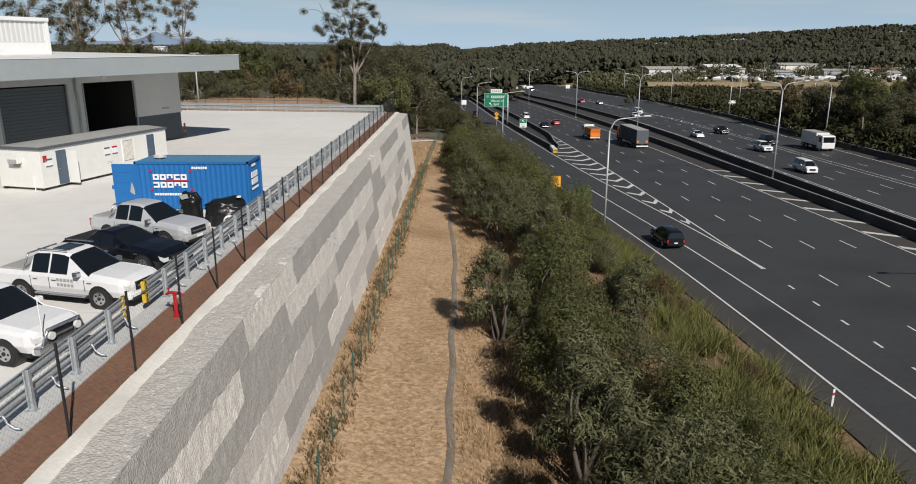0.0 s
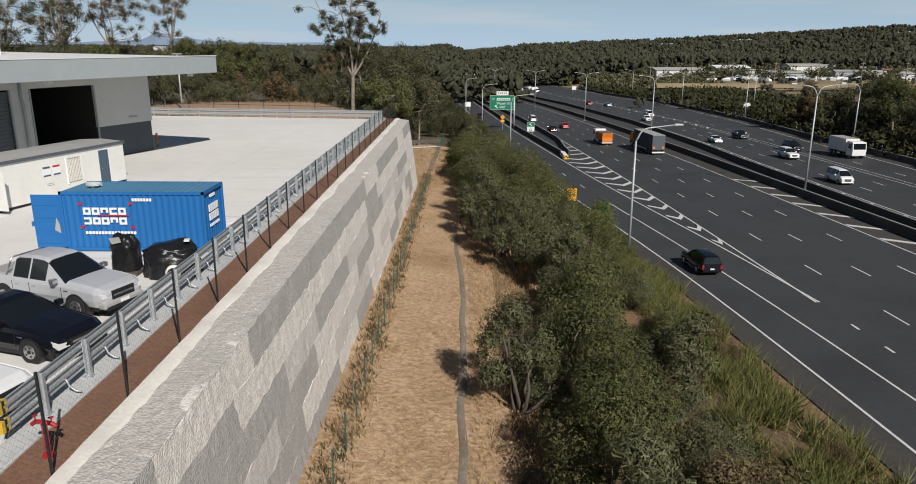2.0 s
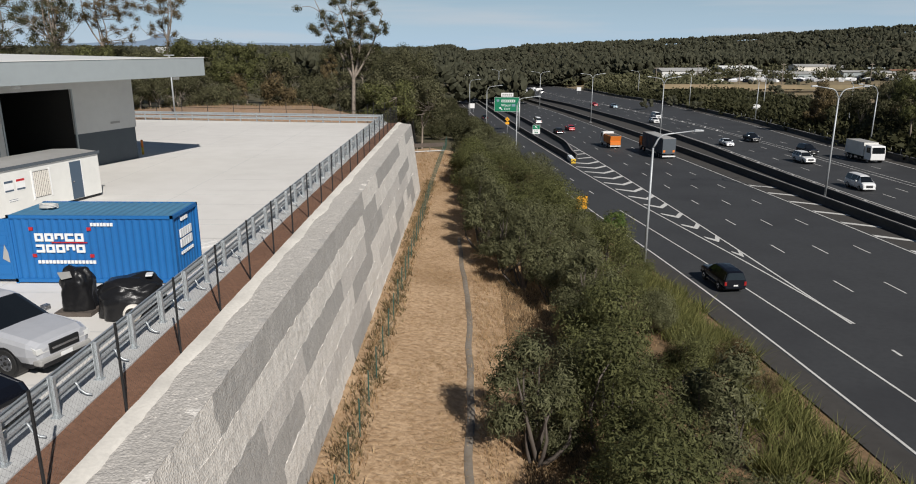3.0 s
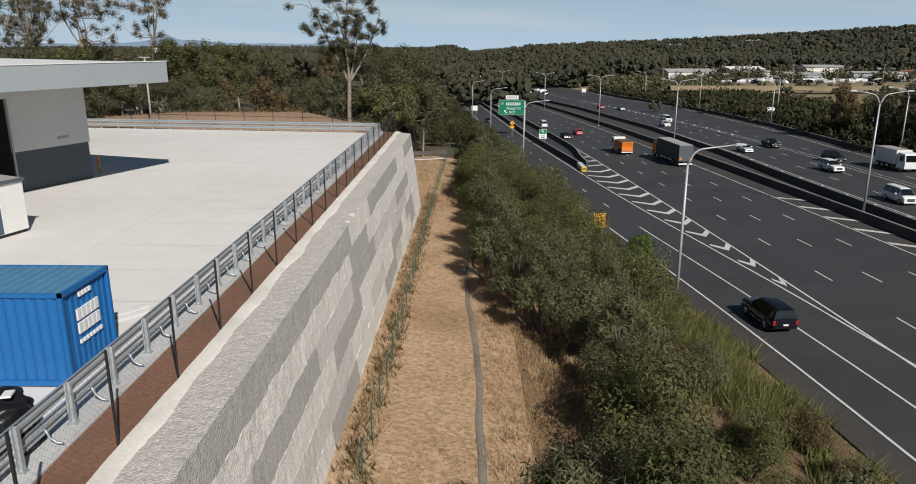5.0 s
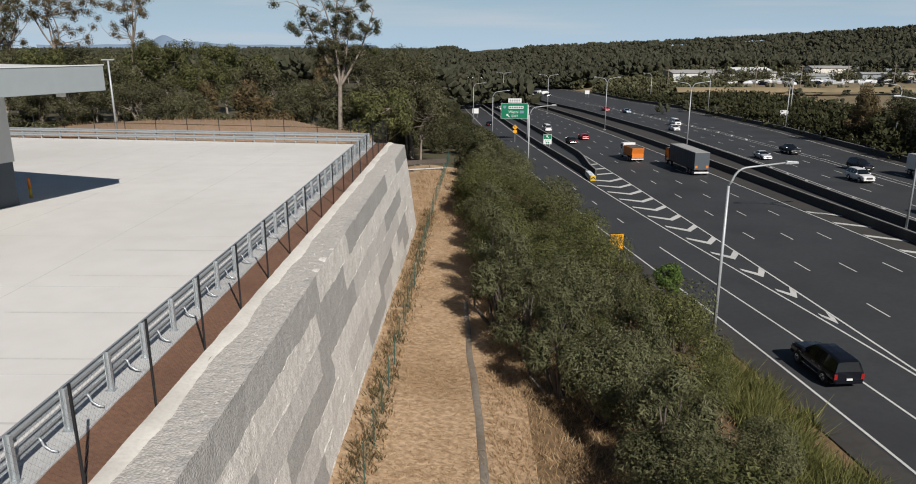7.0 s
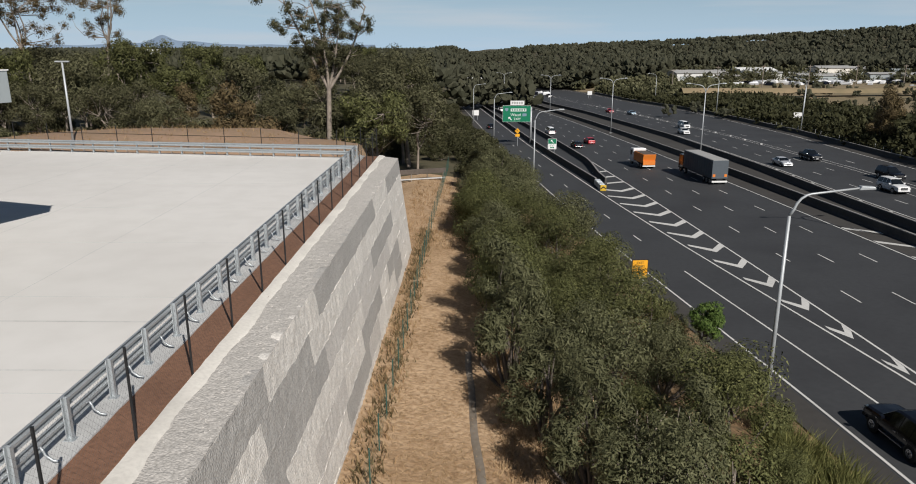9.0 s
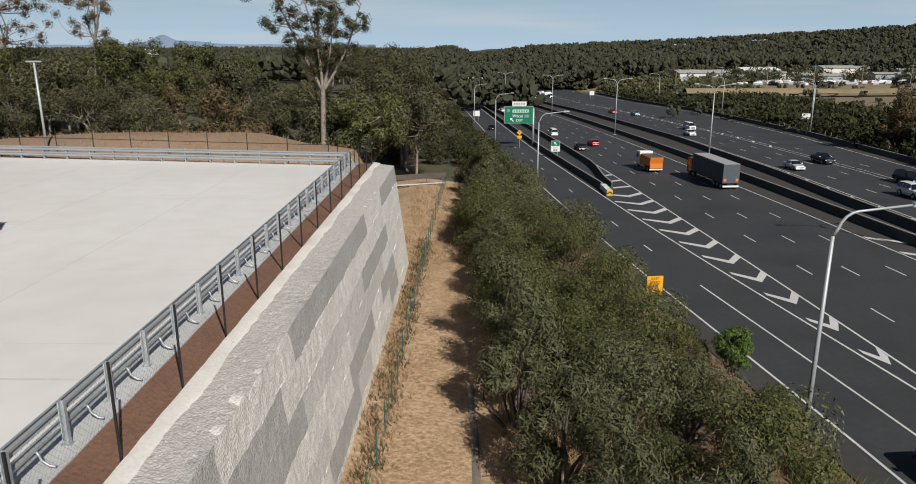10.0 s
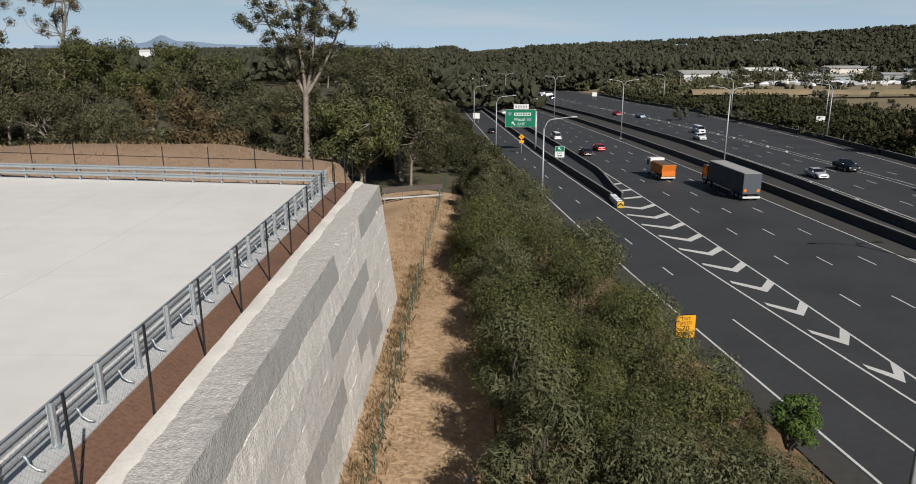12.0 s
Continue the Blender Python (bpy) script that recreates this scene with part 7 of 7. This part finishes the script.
SHEDS = [
    (128, 455, 30, 14, 4, 8, "wall_pale", "hut_roof", "white industrial shed with dark doors"), (165, 470, 22, 14, 5, 8, "fascia", "roof", "pale industrial shed with white roof"),
    (215, 480, 20, 12, 6, 4, "cap", "hut_roof", "pale tall warehouse in the distance"), (190, 440, 26, 10, 3, 6, "fascia", "hut_roof", "long low white-roofed sales shed"),
    (240, 430, 30, 10, 3, 2, "wall_pale", "hut_roof", "long low white-roofed shed beside parked cars"), (285, 455, 34, 9, 3, 0, "wall_pale", "roof", "long pale shed beyond the field"),
    (255, 530, 44, 14, 4, 0, "fascia", "hut_roof", "grey-roofed hall on the slope"), (320, 540, 46, 14, 4.5, 0, "fascia", "hut_roof", "grey-roofed hall with white gables"),
    (300, 415, 22, 10, 4, 0, "offwhite", "roof", "small pale building near the field"), (345, 440, 24, 12, 5, -6, "red", "roof", "red and white service building"),
    (22, 470, 20, 12, 4, 0, "wall_pale", "roof", "white building at the end of the motorway"), (0, 500, 30, 14, 7, 0, "cap", "roof", "cream building among trees"),
    (70, 560, 12, 8, 3, 10, "white", "roof", "white shed among trees"), (-52, 420, 16, 12, 9, 0, "white", "roof", "white building behind the gum trees"),
    (-262, 640, 9, 8, 15, 0, "white", "roof", "white tower block far away among trees"), (105, 540, 12, 8, 3, 4, "offwhite", "hut_roof", "pale shed among trees"),
]
for s in SHEDS:
    shed(*s)
for i in range(26):
    x, y = 135 + 8.6 * i + rng.uniform(-6, 6), rng.uniform(425, 520)
    shed(x, y, rng.uniform(8, 20), rng.uniform(6, 10), rng.uniform(2.5, 4.5), rng.uniform(-20, 20), rng.choice(("wall_pale", "cap", "fascia", "offwhite", "rock_dark")), rng.choice(("hut_roof", "rock_dark", "shutter", "fascia", "soil")), "small low commercial building beyond the field")
cr = np.random.RandomState(12)
cars_v = np.array([(-1, -2.2, 0), (1, -2.2, 0), (1, 2.2, 0), (-1, 2.2, 0), (-1, -2.2, 0.8), (1, -2.2, 0.8), (1, 2.2, 0.8), (-1, 2.2, 0.8), (-0.8, -1.5, 1.45), (0.8, -1.5, 1.45), (0.8, 1.2, 1.45), (-0.8, 1.2, 1.45)])
cars_f = np.array([(0, 1, 5, 4), (1, 2, 6, 5), (2, 3, 7, 6), (3, 0, 4, 7), (4, 5, 9, 8), (5, 6, 10, 9), (6, 7, 11, 10), (7, 4, 8, 11), (8, 9, 10, 11)])
for mat, n in (("car_white", 90), ("car_black", 40), ("silver", 40)):
    pl = np.array([(a, b, ground_z(a, b) + 0.1) for a, b in ((90 + 230 * cr.rand(), 400 + 28 * cr.rand()) for _ in range(n))] + [(a, b, ground_z(a, b) + 0.1) for a, b in ((0 + 40 * cr.rand(), 405 + 40 * cr.rand()) for _ in range(n // 4))])
    tagged(scatter("distant_parked_cars", cars_v, cars_f, pl, np.ones((len(pl), 3)), mat, None, 1.0, cr), "rows of parked cars beside distant sheds", "car", kind="stuff")
for i in range(14):
    x, y = 95 + 20 * i, 385 - 3 * i
    pp = thing("power_pole", "slim power pole beyond the dry field", "power pole", pose(x, y, ground_z(x, y)), group="power poles")
    part("pole", Geo().tube([(0, 0, 0), (0, 0, 11)], [0.2, 0.14], 6), "bark", pp)
    part("crossarm", Geo().box(-1.1, -0.06, 10.2, 1.1, 0.06, 10.4), "bark", pp)
# low earth banks of the railway corridor
rb_ = Geo().sheet(lambda u, w: (u, 330 + 0.02 * u + w * 7, -9.2 + 1.8 * math.sin(math.pi * w) + 0.3 * noise.noise((u * 0.05, w, 2))), list(np.arange(85, 420, 8)), [i / 6 for i in range(7)])
tagged(part("rail_bank", rb_, "field", smooth=True), "low dry earth bank of a railway corridor", "ground", kind="structure")
# backdrop ridge; its blue stands for the haze in between
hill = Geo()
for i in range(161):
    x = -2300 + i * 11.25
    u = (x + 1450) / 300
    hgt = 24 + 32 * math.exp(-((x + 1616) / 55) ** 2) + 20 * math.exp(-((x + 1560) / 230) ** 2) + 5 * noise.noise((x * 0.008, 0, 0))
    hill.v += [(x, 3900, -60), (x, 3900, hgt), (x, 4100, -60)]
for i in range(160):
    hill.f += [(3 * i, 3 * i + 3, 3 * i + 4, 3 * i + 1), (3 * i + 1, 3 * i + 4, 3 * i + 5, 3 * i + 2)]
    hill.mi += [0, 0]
tagged(part("backdrop_hills", hill, "haze_hill", smooth=True), "distant mountain ridge coloured blue as by haze", "hill", kind="structure")
